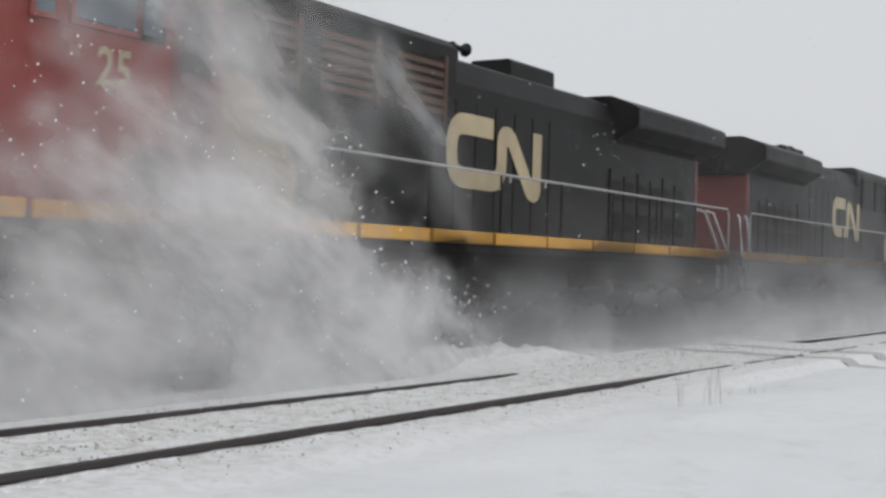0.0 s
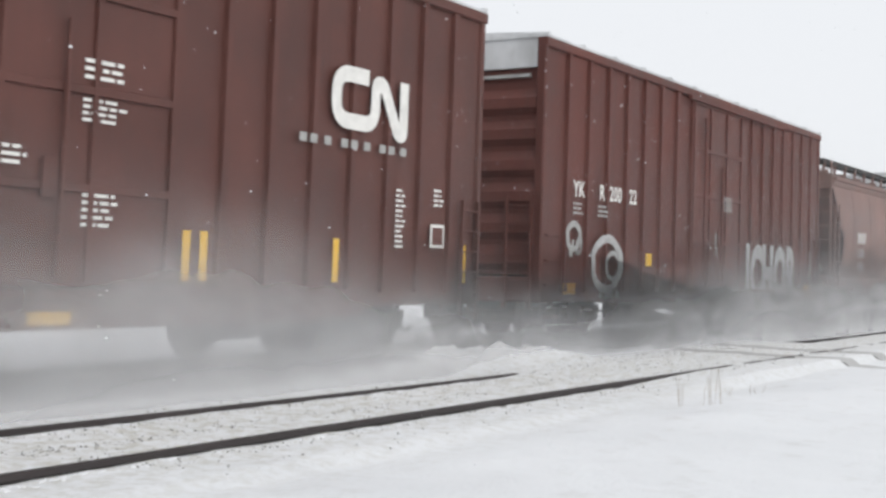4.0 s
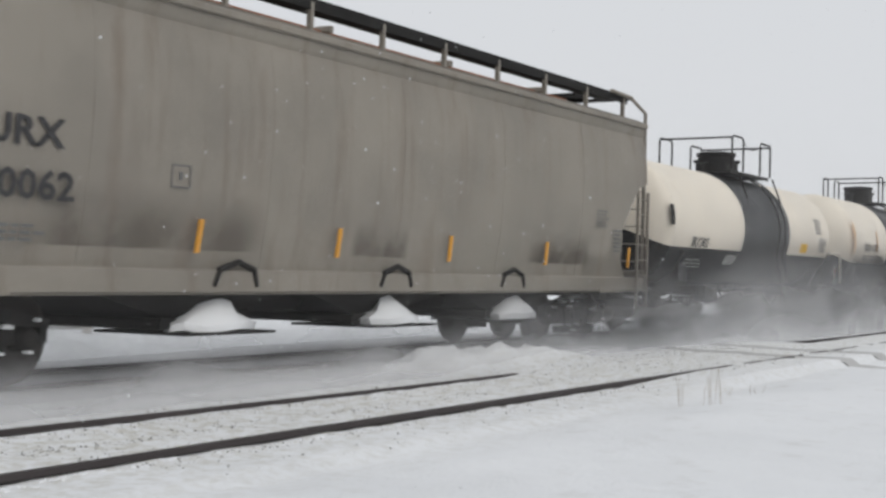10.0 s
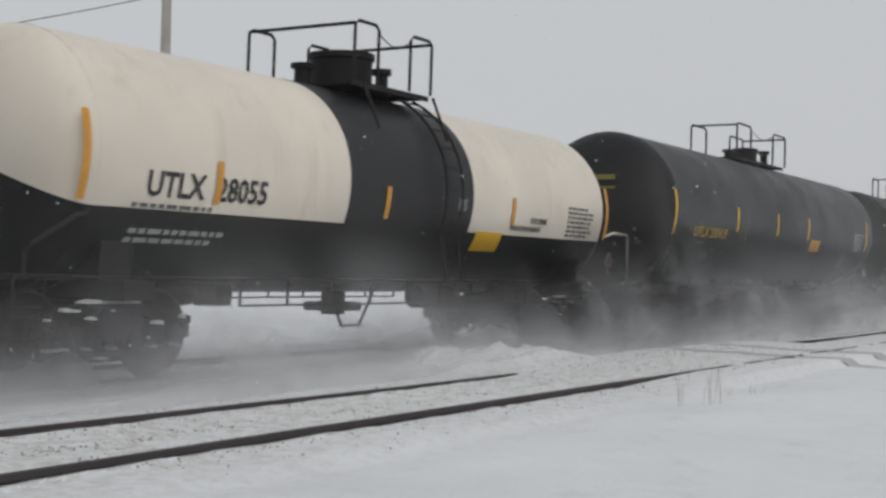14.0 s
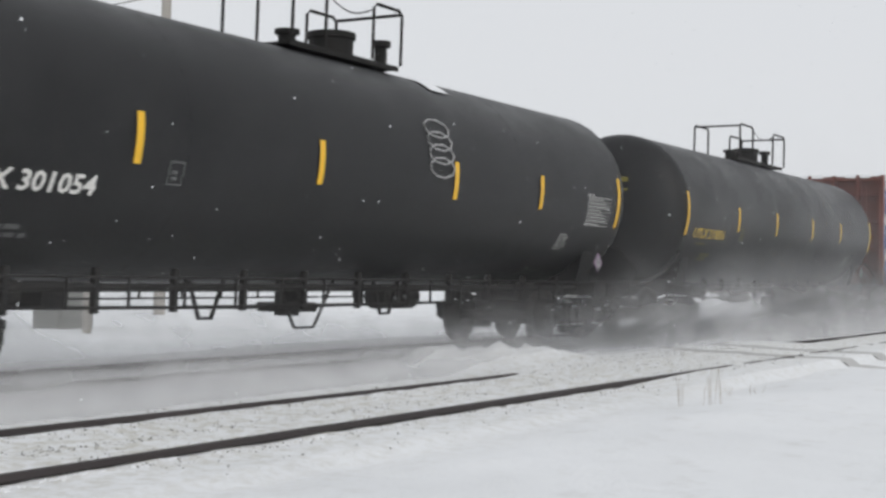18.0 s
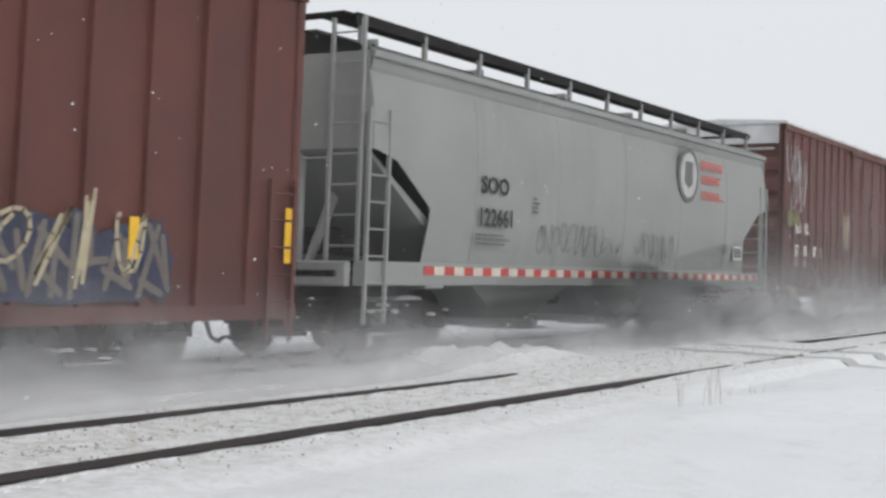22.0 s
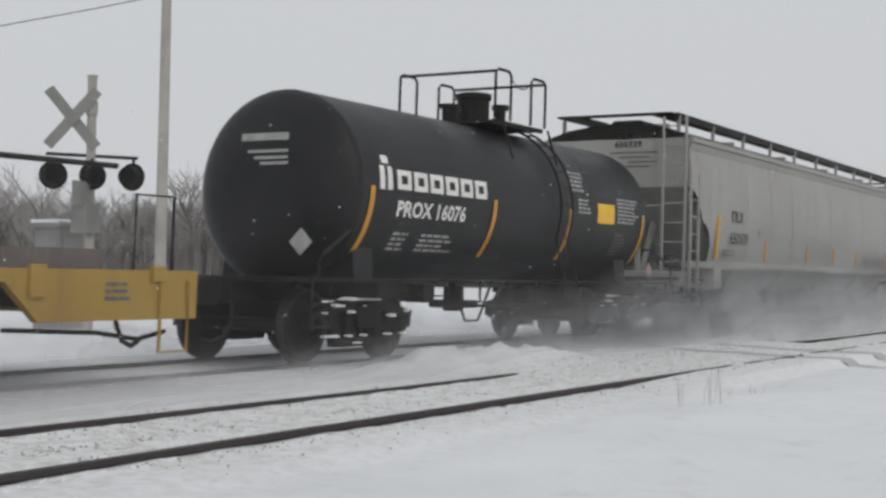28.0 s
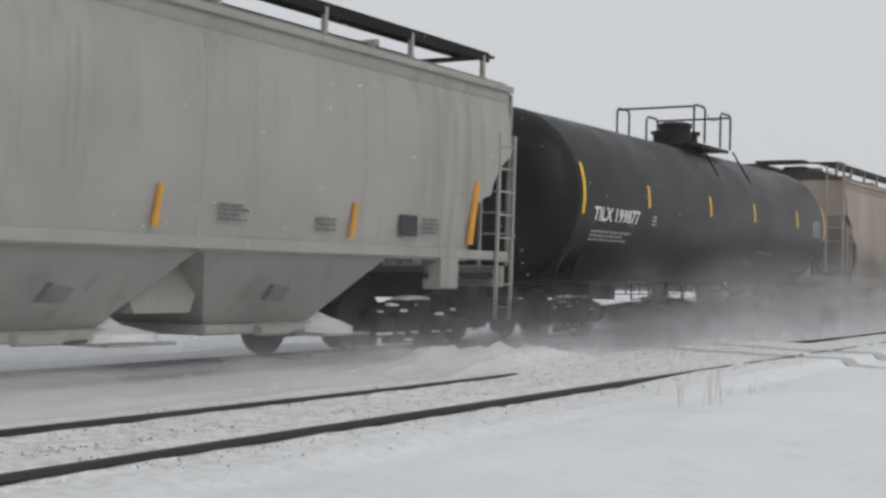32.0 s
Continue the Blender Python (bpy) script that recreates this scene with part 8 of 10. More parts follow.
c = tank_car(260.4, 275.0, 1.34, 2.19, "cream and black tank car with black middle band, large lettering", two_tone=TANK_WHITE, band=(266.07 - 267.7, 269.1 - 267.7), u_dome=267.7, cut=-0.37, platform=0.95, domed=0.36, length=12.6)
marks(260.4, 275.0, 1.34, 2.19, c, [("words", 262.55, "UTLX  28055", 1.84, 0.25, BLACK, 0.97), ("lines", 262.4, 1.72, 1.3, 0.08, DIM_MARK, 1), ("lines", 262.5, 1.38, 1.8, 0.18, GREY_MARK, 2), ("strip", 261.7, 1.75, 2.6, AMBER), ("strip", 263.63, 1.8, 2.25, AMBER), ("strip", 266.91, 1.8, 2.2, AMBER), ("strip", 270.33, 1.85, 2.25, AMBER), ("strip", 273.7, 1.75, 2.6, AMBER),
      ("panel", 269.35, 1.46, 0.78, 0.27, YELLOW, "yellow panel"), ("words", 270.9, "CHLORINE", 1.9, 0.09, BLACK, 0.9), ("words", 270.3, "INHALATION HAZARD", 1.78, 0.08, BLACK, 0.85), ("lines", 272.2, 1.75, 1.0, 0.5, DIM_MARK, 7), ("diamond", 273.6, -1.45, 1.35, 0.18, WHITE), ("lines", 268.7, 2.0, 0.25, 0.16, GREY_MARK, 4)])

BIG = ((275.3, 293.6, "UTLX 205419", GOLD_MARK, 284.55, TANK_BLACK, 277.72, 1.95, 0.20, (276.6, 280.22, 283.07, 285.6, 291.5), 285.95, 290.15, 289.4, 1.9),
       (293.8, 311.2, "DBUX 301163", GREY_MARK, 302.3, TANK_GREEN, 295.7, 1.85, 0.19, (295.0, 297.64, 300.55, 303.62, 307.08, 310.1), 0, 308.9, 307.9, 1.5),
       (311.4, 329.0, "DBUX 301158", GREY_MARK, 320.4, TANK_GREEN, 313.4, 1.85, 0.19, (312.7, 315.3, 318.2, 321.3, 324.7, 327.7), 0, 326.5, 325.5, 1.5),
       (329.5, 347.0, "DBUX 301054", WHITE, 338.45, TANK_BLACK, 331.5, 1.79, 0.19, (330.8, 333.82, 336.82, 339.93, 342.52, 345.44), 0, 344.2, 343.5, 1.25),
       (347.5, 364.9, "UTLX 210856", GOLD_MARK, 356.2, TANK_BLACK, 349.3, 1.92, 0.19, (348.83, 351.87, 354.56, 357.52, 360.22, 363.45), 0, 0, 361.3, 1.75))
for k, (u0, u1, words, ink, ud, m, ut, zt_, ht_, strips, upan, unot, ufr, pl_) in enumerate(BIG):
    R, zc, L = 1.48, 2.44, u1 - u0
    c = tank_car(u0, u1, R, zc, "long black tank car with %s lettering and yellow reflector strips" % ("gold" if ink is GOLD_MARK else "white"), mat=m, u_dome=ud, platform=pl_, dome=0.30, domed=0.44, length=L - 1.5, narrow=True)
    it = [("words", ut, words, zt_, ht_, ink, 1.16), ("lines", ut + 0.9, zt_ - 0.41, 0.5, 0.15, OLIVE_MARK if ink is GOLD_MARK else DIM_MARK, 2), ("lines", ut + 0.3, zt_ - 0.12, 0.6, 0.05, OLIVE_MARK if ink is GOLD_MARK else DIM_MARK, 1), ("frame", ut + 2.8, 1.95, 0.22, 0.22, OLIVE_MARK if ink is GOLD_MARK else DIM_MARK), ("lines", ufr, 1.55, 0.42, 0.26, GREY_MARK, 6)]
    it += [("strip", x, 1.95 if j in (0, len(strips) - 1) else 2.12, 2.78 if j in (0, len(strips) - 1) else 2.62, YELLOW) for j, x in enumerate(strips)]
    if upan:
        it.append(("panel", upan, 1.85, 0.85, 0.27, AMBER, "amber panel"))
    if unot:
        it.append(("table", unot, 1.95, 0.95, 0.45, GREY_MARK))
    it.append(("diamond", u1 - 2.3, -1.47, 1.35, 0.16, LILAC_GRAF if k in (0, 3) else GREY_MARK))
    marks(u0, u1, R, zc, c, it)
    uc = (u0 + u1) / 2
    if k == 3:
        for j in range(4):
            for base, w_ in ((329.0 - uc + 1.2, 0.5), (339.15 - uc, 0.8)):
                part("spray_paint", MB().tube([(base + w_ * 0.5 + 0.4 * w_ * math.cos(t), -(R + 0.015) * math.cos(0.05 + 0.12 * j + 0.09 * math.sin(t)), zc + (R + 0.015) * math.sin(0.05 + 0.12 * j + 0.09 * math.sin(t))) for t in [0.7 * n_ for n_ in range(10)]], 0.012, 4), SILVER_GRAF, c, "sprayed tag")
        part("snow_cap", arc_patch(MB(), 340.2 - uc, 340.7 - uc, 0.95, 1.35, R, zc, 0.02, 4), SNOW_CAP, c, "patch of snow", fix=False)
    for i, z in enumerate((2.95, 2.78)):
        part("notice", MB().box(-(L - 1.5) / 2 + 0.02, -(L - 1.5) / 2 + 0.05, -0.45, 0.4 - 0.2 * i, z, z + (0.09 if i == 0 else 0.04)), OLIVE_MARK if ink is GOLD_MARK else GREY_MARK, c)

lumber_car(365.2, 387.3)

c = boxcar(389.15, 407.6, BROWN, "brown boxcar with ribbed doors and blue graffiti", H=4.36, door=(-1.27, 2.4), double=(1.4, 2.9), posts=(8, 8), roof=BROWN, end_top=False, belly=0.0, sill=0.60)
for x0, w_ in ((-2.42, 2.3), (0.0, 2.8)):
    for i in range(14):
        part("door_corrugation", MB().prism([(-1.602, 0.95 + 0.21 * i), (-1.622, 1.0 + 0.21 * i), (-1.622, 1.07 + 0.21 * i), (-1.602, 1.12 + 0.21 * i)], "x", x0, x0 + w_), BROWN, c)
for w_, x, z in (("BC", -8.38, 2.08), ("OL", -7.62, 2.08), ("860", -8.5, 1.65), ("688", -7.7, 1.65)):
    lettering(c, w_, x, z, 0.22, WHITE, -1.612, 0.95, 0.01)
notices(c, [(-8.4, 1.42, 0.35, 0.12, 2), (-7.7, 1.42, 0.35, 0.12, 2), (-5.95, 1.85, 0.25, 0.25, 2), (1.2, 2.55, 0.4, 0.4, 3), (-0.9, 1.95, 0.6, 0.12, 2)], GREY_MARK, -1.626, 12)
cloud_paint(c, -8.7, 0.75, 3.5, 0.9, NAVY_GRAF, -1.611, 45, 0.4)
piece_paint(c, -8.6, 0.78, 3.3, 0.85, DULL_BLUE, NAVY_GRAF, -1.614, 41, 5, 0.3)
scrawl(c, -9.05, 2.35, 1.3, 0.75, BLUE_TAG, -1.640, 42, 5, 0.045)
for w_, x, z in (("S", -5.42, 1.82), ("M", -4.76, 1.85), ("T", -3.92, 1.77)):
    lettering(c, w_, x, z, 0.32, SILVER_GRAF, -1.613, 1.1, 0.012)
scrawl(c, -5.4, 1.1, 1.6, 0.45, GREY_MARK, -1.613, 43, 4, 0.02)
blob_paint(c, -8.4, 0.66, 3.0, 0.95, DULL_BLUE, -1.6125, 49, 6)
scrawl(c, -1.9, 0.8, 1.2, 0.9, SILVER_GRAF, -1.63, 44, 6, 0.015)
cloud_paint(c, 4.2, 0.72, 3.0, 0.95, NAVY_GRAF, -1.611, 47, 0.6)
piece_paint(c, 4.4, 0.78, 2.7, 0.85, SLAT_GREY, NAVY_GRAF, -1.614, 46, 6, 0.16)
scrawl(c, 4.9, 1.0, 1.9, 0.75, CREAM_GRAF, -1.62, 48, 4, 0.035)
for x, z, h_ in ((-9.05, 1.15, 0.9), (-6.7, 1.2, 0.45), (-4.55, 1.2, 0.45), (4.35, 1.2, 0.4), (6.55, 1.2, 0.4), (8.95, 1.2, 0.6)):
    plate(c, x, z, 0.13, h_, YELLOW, -1.618)
for x in (-8.1, -0.4):
    plate(c, x, 0.64, 0.55, 0.12, YELLOW, -1.604)

c = hopper(409.0, 424.6, GREY_HOPPER, "clean grey covered hopper with red lettering and a round emblem", inset=[(1.05, 1.35), (1.95, 1.42), (2.5, 0.55), (2.55, 0.32), (2.62, 0.0)], bays=3, truck_in=2.1, sill_z=(0.96, 1.26), bay_top=0.98, bay_bottom=0.36)
lettering(c, "SOO", -5.1, 2.24, 0.23, BLACK, -1.625, 1.2, 0.01)
lettering(c, "122661", -5.17, 1.79, 0.24, BLACK, -1.622, 1.05, 0.01)
notices(c, [(3.6, 3.2, 1.65, 0.17, 1), (3.65, 2.93, 1.2, 0.17, 1), (3.65, 2.62, 1.35, 0.17, 1)], RED_MARK, -1.63, 13)
part("emblem", MB().prism([(2.9 + 0.54 * math.cos(math.pi * i / 10), 3.05 + 0.52 * math.sin(math.pi * i / 10)) for i in range(20)], "y", -1.635, -1.6125), DIM_MARK, c, "dark round emblem")
part("emblem_centre", MB().prism([(2.9 + 0.43 * math.cos(math.pi * i / 10), 3.05 + 0.42 * math.sin(math.pi * i / 10)) for i in range(20)], "y", -1.64, -1.636), SILVER_GRAF, c)
part("emblem_shield", MB().prism([(2.7, 2.9), (2.9, 2.8), (3.1, 2.9), (3.1, 3.3), (2.7, 3.3)], "y", -1.645, -1.641), DIM_MARK, c)
notices(c, [(-5.2, 1.5, 1.1, 0.18, 2), (-3.5, 2.0, 0.25, 0.26, 2), (4.9, 1.6, 0.5, 0.2, 3)], DIM_MARK, -1.612, 14)
scrawl(c, -3.35, 1.42, 2.4, 0.5, DIM_MARK, -1.612, 51, 9, 0.016)
scrawl(c, -1.0, 1.5, 0.8, 0.25, DIM_MARK, -1.612, 53, 3, 0.016)
scrawl(c, 0.5, 1.38, 1.8, 0.5, DIM_MARK, -1.612, 52, 7, 0.016)
plate(c, 5.65, 1.52, 0.5, 0.27, WHITE, -1.615, "placard", "framed dark panel")
plate(c, 5.69, 1.555, 0.42, 0.20, DIM_MARK, -1.619, "placard_centre")
for i in range(27):
    plate(c, -6.45 + i * 0.52, 1.10, 0.26, 0.11, RED_TAPE, -1.567, "reflective_tape")
    plate(c, -6.19 + i * 0.52, 1.10, 0.26, 0.11, WHITE_TAPE, -1.567, "reflective_tape")

c = boxcar(426.06, 441.52, BROWN, "brown boxcar with white lettering and a white sprayed tag", door=(0.1, 3.3), posts=(9, 8))
for w_, x, z in (("NO", -6.88, 2.23), ("KL", -6.12, 2.23), ("57", -6.9, 1.70), ("05", -6.18, 1.70), ("87", -5.35, 1.70)):
    lettering(c, w_, x, z, 0.24, WHITE, -1.612, 0.85, 0.014)
notices(c, [(-6.9, 1.42, 0.35, 0.2, 2), (-6.2, 1.42, 0.35, 0.2, 2), (0.4, 2.8, 0.5, 0.26, 3), (-4.75, 1.65, 0.26, 0.26, 2), (7.2, 1.1, 0.15, 0.5, 5), (-4.9, 0.95, 0.25, 0.2, 2), (-3.2, 1.05, 0.2, 0.1, 1), (-1.9, 0.98, 0.2, 0.1, 1), (-0.4, 1.3, 0.35, 0.2, 2)], GREY_MARK, -1.614, 14)
scrawl(c, -7.65, 3.3, 1.0, 1.0, SILVER_GRAF, -1.64, 64, 5, 0.022)
scrawl(c, -7.2, 2.7, 1.1, 1.1, SILVER_GRAF, -1.642, 66, 4, 0.02)
piece_paint(c, -7.65, 2.3, 1.1, 0.5, DULL_LIME, BROWN, -1.640, 62, 4, 0.2)
scrawl(c, -2.6, 1.9, 0.8, 0.9, CREAM_GRAF, -1.613, 63, 5, 0.018)
for x in (-7.1, 6.7):
    plate(c, x, 0.83, 0.40, 0.15, YELLOW, -1.606)

c = boxcar(443.55, 458.85, BROWN_2, "brown boxcar with snow on its ribbed end and pale graffiti", door=(0.1, 3.0), posts=(8, 8), snowy=True)
for w_, x, z in (("AO", -6.78, 2.3), ("K", -5.88, 2.3), ("111", -6.88, 1.85), ("937", -6.03, 1.85)):
    lettering(c, w_, x, z, 0.24, WHITE, -1.612, 0.9, 0.01)
cloud_paint(c, -6.7, 1.0, 4.6, 0.6, DULL_GREEN, -1.612, 70, 0.8)
graf_word(c, "APER", -5.95, 0.56, 3.5, 1.02, SILVER_GRAF, NAVY_GRAF, -1.640, 0.06, 0.05)
notices(c, [(0.5, 2.75, 0.6, 0.26, 3), (6.6, 1.3, 0.3, 0.8, 5), (-1.9, 2.3, 0.5, 0.5, 3), (5.5, 3.0, 0.25, 0.7, 5)], GREY_MARK, -1.645, 15)
plate(c, 6.9, 1.15, 0.4, 0.3, WHITE, -1.612, "placard", "white framed panel")
plate(c, 6.94, 1.19, 0.32, 0.22, BROWN, -1.616, "placard_centre")
for x in (-6.6, 6.9):
    plate(c, x, 0.80, 0.44, 0.15, YELLOW, -1.606)
plate(c, 3.4, 1.05, 0.12, 0.45, AMBER, -1.615)

c = tank_car(459.6, 473.2, 1.27, 2.07, "black tank car with yellow reflector strips and snow on its end", u_dome=466.8, platform=1.05, domed=0.34, length=11.7, dome=0.22, snow_top=True, climb=False, sink=0.08)
it = [("strip", x, 1.78 if j not in (0, 5) else 1.68, 2.32 if j not in (0, 5) else 2.55, YELLOW) for j, x in enumerate((461.8, 463.3, 465.68, 467.41, 468.92, 471.3))]
marks(459.6, 473.2, 1.27, 2.07, c, it + [("words", 462.42, "GATX  6873", 1.86, 0.21, GREY_MARK, 1.08), ("lines", 462.5, 1.58, 1.9, 0.16, GREY_MARK, 2), ("lines", 467.6, 1.9, 0.65, 0.45, DIM_MARK, 7), ("lines", 469.2, 1.7, 0.7, 0.3, DIM_MARK, 5), ("lines", 470.2, 1.75, 0.95, 0.55, GREY_MARK, 8), ("lines", 469.9, 1.4, 0.5, 0.2, GREY_MARK, 5)])
diamond(c, -5.98, -0.7, 1.25, 0.15, GREY_MARK, "placard", "x")

c = tank_car(473.4, 486.0, 1.22, 2.12, "white tank car with black lettering and white platform rails", mat=TANK_SNOWY, u_dome=479.4, rail_mat=TANK_SNOWY, saddle=TANK_SNOWY, platform=1.05, gear=False, domed=0.42, length=11.3, dome=0.26, climb=False)
marks(473.4, 486.0, 1.22, 2.12, c, [("words", 475.4, "TILX 100114", 1.96, 0.19, BLACK, 0.95), ("lines", 475.4, 1.6, 1.2, 0.22, GREY_MARK, 3), ("strip", 474.6, 1.9, 2.7, YELLOW), ("strip", 477.9, 2.1, 2.5, YELLOW), ("strip", 480.24, 2.1, 2.5, YELLOW), ("strip", 482.6, 2.1, 2.5, YELLOW), ("panel", 481.1, 1.98, 0.6, 0.24, YELLOW, "yellow panel"),
      ("lines", 483.1, 1.95, 0.6, 0.5, GREY_MARK, 6), ("lines", 477.3, 1.4, 0.7, 0.35, GREY_MARK, 5)])
part("soot_mark", arc_patch(arc_patch(MB(), -5.58, -5.2, -0.80, 0.10, 1.22, 2.12, 0.008, 8), -5.5, -5.3, 0.11, 0.28, 1.22, 2.12, 0.008, 3), DARK, c, "dark spill down the tank", fix=False)
for x in (-3.2, -1.2, 1.4, 3.4):
    part("tank_brace", MB().tube([(x, -1.42, 1.03), (x - 0.5, -1.15, 1.55)], 0.025), TANK_SNOWY, c)

flat_car(486.7, 512.65)
procor(514.2, 526.5, "16076", 520.8, False, 0.0)

for k, (u0, u1, num) in enumerate(((526.5, 546.6, "650339"), (548.3, 568.5, "637525"), (569.8, 589.8, "637407"))):
    c = hopper(u0, u1, PALE, "pale grey covered hopper with black lettering and amber strips" + (", sprayed tags" if k == 2 else ""), bays=4, cage=False, deck=0.05, reach=0.75, sill_z=(1.32, 1.45), bay_top=1.34, bay_half=0.95)
    dx = (0.35, -0.25, -0.1)[k]
    lettering(c, "TILX", -8.15 + dx, 2.28, 0.23, BLACK, -1.625, 1.2, 0.005)
    lettering(c, num, -8.2 + dx, 1.84, 0.23, BLACK, -1.622, 1.2, 0.005)
    for w_, z in (("TILX", 3.80), (num, 3.64)):
        ob = lettering(c, w_, 0, z, 0.12, BLACK, -0.9, 1.1, 0.003)
        ob.location = (-(u1 - u0) / 2 - 0.012, 0.0 if w_ == "TILX" else 0.0, z)
        ob.rotation_euler = (0, 0, -math.pi / 2)
    for i in range(4):
        part("notice", MB().box(-(u1 - u0) / 2 - 0.010, -(u1 - u0) / 2 - 0.004, -0.9 + 0.15 * (i % 2), 0.1 - 0.2 * (i % 3), 3.52 - 0.09 * i, 3.55 - 0.09 * i), DIM_MARK, c)
    notices(c, [(-8.2, 1.55, 0.75, 0.16, 2), (-7.0, 1.55, 0.2, 0.1, 2), (-5.95, 2.0, 0.28, 0.22, 2), (3.6, 1.6, 0.5, 0.2, 4), (5.3, 1.55, 0.45, 0.18, 3), (7.6, 1.6, 0.5, 0.22, 4), (-3.6, 1.6, 0.9, 0.08, 2)], DIM_MARK, -1.60, 20 + k)
    for i, x in enumerate((-8.75, -5.5, -2.2, 0.2, 2.6, 5.95, 8.75)):
        h = 0.85 if abs(x) > 8 else 0.42
        part("reflector", MB().prism([(x, 1.52), (x + (0.11 if h > 0.5 else 0.07), 1.52), (x + 0.2 * h + (0.11 if h > 0.5 else 0.05), 1.52 + h), (x + 0.2 * h, 1.52 + h)], "y", -1.635, -1.60), AMBER, c)
    plate(c, 7.05, 1.58, 0.4, 0.26, BLACK, -1.618, "placard", "dark framed panel")
    for i in range(4):
        x = -4.9 + i * 3.25
        part("stain_patch", MB().prism([(x - 0.18, 0.80), (x + 0.12, 0.78), (x + 0.24, 0.92), (x - 0.02, 0.97)], "y", -1.42, -1.34), DIM_MARK, c, "dark grease patch")
    if k == 2:
        scrawl(c, -8.9, 2.75, 1.1, 0.8, SILVER_GRAF, -1.62, 81, 8, 0.010)
        scrawl(c, -5.6, 1.5, 3.2, 0.35, DIM_MARK, -1.615, 82, 10, 0.010)

c = tank_car(591.2, 608.1, 1.50, 2.40, "long black tank car with white lettering and yellow strips", u_dome=600.4, platform=1.15, length=15.9, domed=0.44, dome=0.34, climb=False)
it = [("strip", x, 2.13 if j in (0, 5) else 2.35, 2.95 if j in (0, 5) else 2.75, YELLOW) for j, x in enumerate((592.5, 595.27, 598.52, 601.34, 604.59, 607.0))]
marks(591.2, 608.1, 1.50, 2.40, c, it + [("words", 592.95, "TILX 199877", 2.05, 0.22, WHITE, 1.15), ("lines", 593.0, 1.72, 2.0, 0.2, GREY_MARK, 2), ("lines", 606.0, 2.2, 0.7, 0.4, GREY_MARK, 6), ("lines", 602.0, 1.7, 1.6, 0.05, GREY_MARK, 1), ("lines", 595.5, 2.05, 0.25, 0.2, GREY_MARK, 3)])
hopper(609.0, 625.0, ORANGE_RUST, "rusty orange-brown covered hopper", cage=True, bays=3, reach=0.5, sill_z=(0.95, 1.2), bay_top=0.97)

# ---- ground, tracks, road ----
def ground_height(x, y):
    h = -0.10
    h += 0.03 * noise.noise((x * 0.35, y * 0.35, 0)) + 0.024 * noise.noise((x * 1.3, y * 1.7, 3)) + 0.010 * noise.noise((x * 3.6, y * 3.6, 5))
    d_s, d_m = abs(y - SIDING_Y), abs(y - TRACK_Y)
    if d_s < 1.6:
        h = (-0.050 if y > SIDING_Y else -0.045) if d_s < 0.75 else -0.048 if y > SIDING_Y else -0.064
        h += 0.014 * noise.noise((x * 2.0, y * 2.5, 5)) + 0.010 * noise.noise((x * 6.0, y * 6.0, 7)) - (0.012 if d_s < 0.6 else 0.0)
        # packed level with the rails where the road crosses; the far rail is buried there
        if x > 13.5:
            k = min(1.0, (x - 13.5) / 2.5)
            h += k * ((-0.010 if y < SIDING_Y else 0.006 if x < 24.5 else -0.09) + 0.012 * noise.noise((x * 1.5, y * 2.0, 9)) - h)
    if d_m < 2.2:
        h = -0.045 + 0.012 * noise.noise((x * 0.7, y * 2.5, 8)) - (0.03 if d_m < 0.66 else 0.0) + min(0.05, 0.02 * x - 0.28 if x > 14 else 0.0) * (1 if 0.85 < d_m else 0)
    # ridge of ploughed snow between the tracks
    lump = 0.0
    for cx, cy, rx, ry, hh in ((13.5, 8.5, 0.55, 0.40, 0.13), (14.35, 8.4, 0.62, 0.46, 0.29), (15.2, 8.25, 0.8, 0.46, 0.25), (16.0, 8.05, 0.7, 0.42, 0.19), (16.55, 7.9, 0.5, 0.35, 0.12)):
        e = ((x - cx) / rx) ** 2 + ((y - cy) / ry) ** 2
        if e < 6:
            lump = max(lump, hh * math.exp(-e * 0.8) * (1 + 0.28 * noise.noise((x * 4.5, y * 4.5, 1)) + 0.2 * noise.noise((x * 11, y * 11, 6))))
    h += lump
    # bank along the near side of the siding, cut off at the road
    if y < SIDING_Y - 1.5 and x < 19.7:
        k = min(1.0, (SIDING_Y - 1.5 - y) / 1.2) * min(1.0, max(0.0, (19.7 - x) / 0.7)) * min(1, max(0, (x - 8) / 6))
        h += k * (0.06 + 0.05 * noise.noise((x * 0.8, y * 0.8, 2)))
    if y < 4:
        h -= 0.05 * (4 - y) * (0.3 if y > 0 else 0.5) if y > -3 else 0.7
    # road ruts across the tracks
    if 16 < x < 30 and -30 < y < 40:
        rx = x - 20.3 - 0.19 * max(0.0, y - 6.3) ** 2
        for c0 in (0.0, 1.9):
            h -= 0.02 * math.exp(-((rx - c0) / 0.32) ** 2)
    return h


xs_ = [-1500, -600, -250, -100, -40, -15] + [-5 + 0.5 * i for i in range(16)] + [3.0 + 0.14 * i for i in range(165)] + [26.2 + 0.6 * i for i in range(40)] + [52, 58, 66, 76, 90, 110, 140, 180, 240, 330, 450, 700, 1100, 2200]
ys_ = [-1500, -500, -150, -50, -18, -8, -4, -2, -1] + [0.14 * i for i in range(95)] + [13.4 + 0.5 * i for i in range(24)] + [26, 28, 31, 35, 40, 48, 60, 80, 110, 150, 220, 330, 500, 900, 2200]
gm = MB()
rows_ = [[(x, y, ground_height(x, y) if abs(x) < 80 and abs(y) < 60 else -0.15) for x in xs_] for y in ys_]
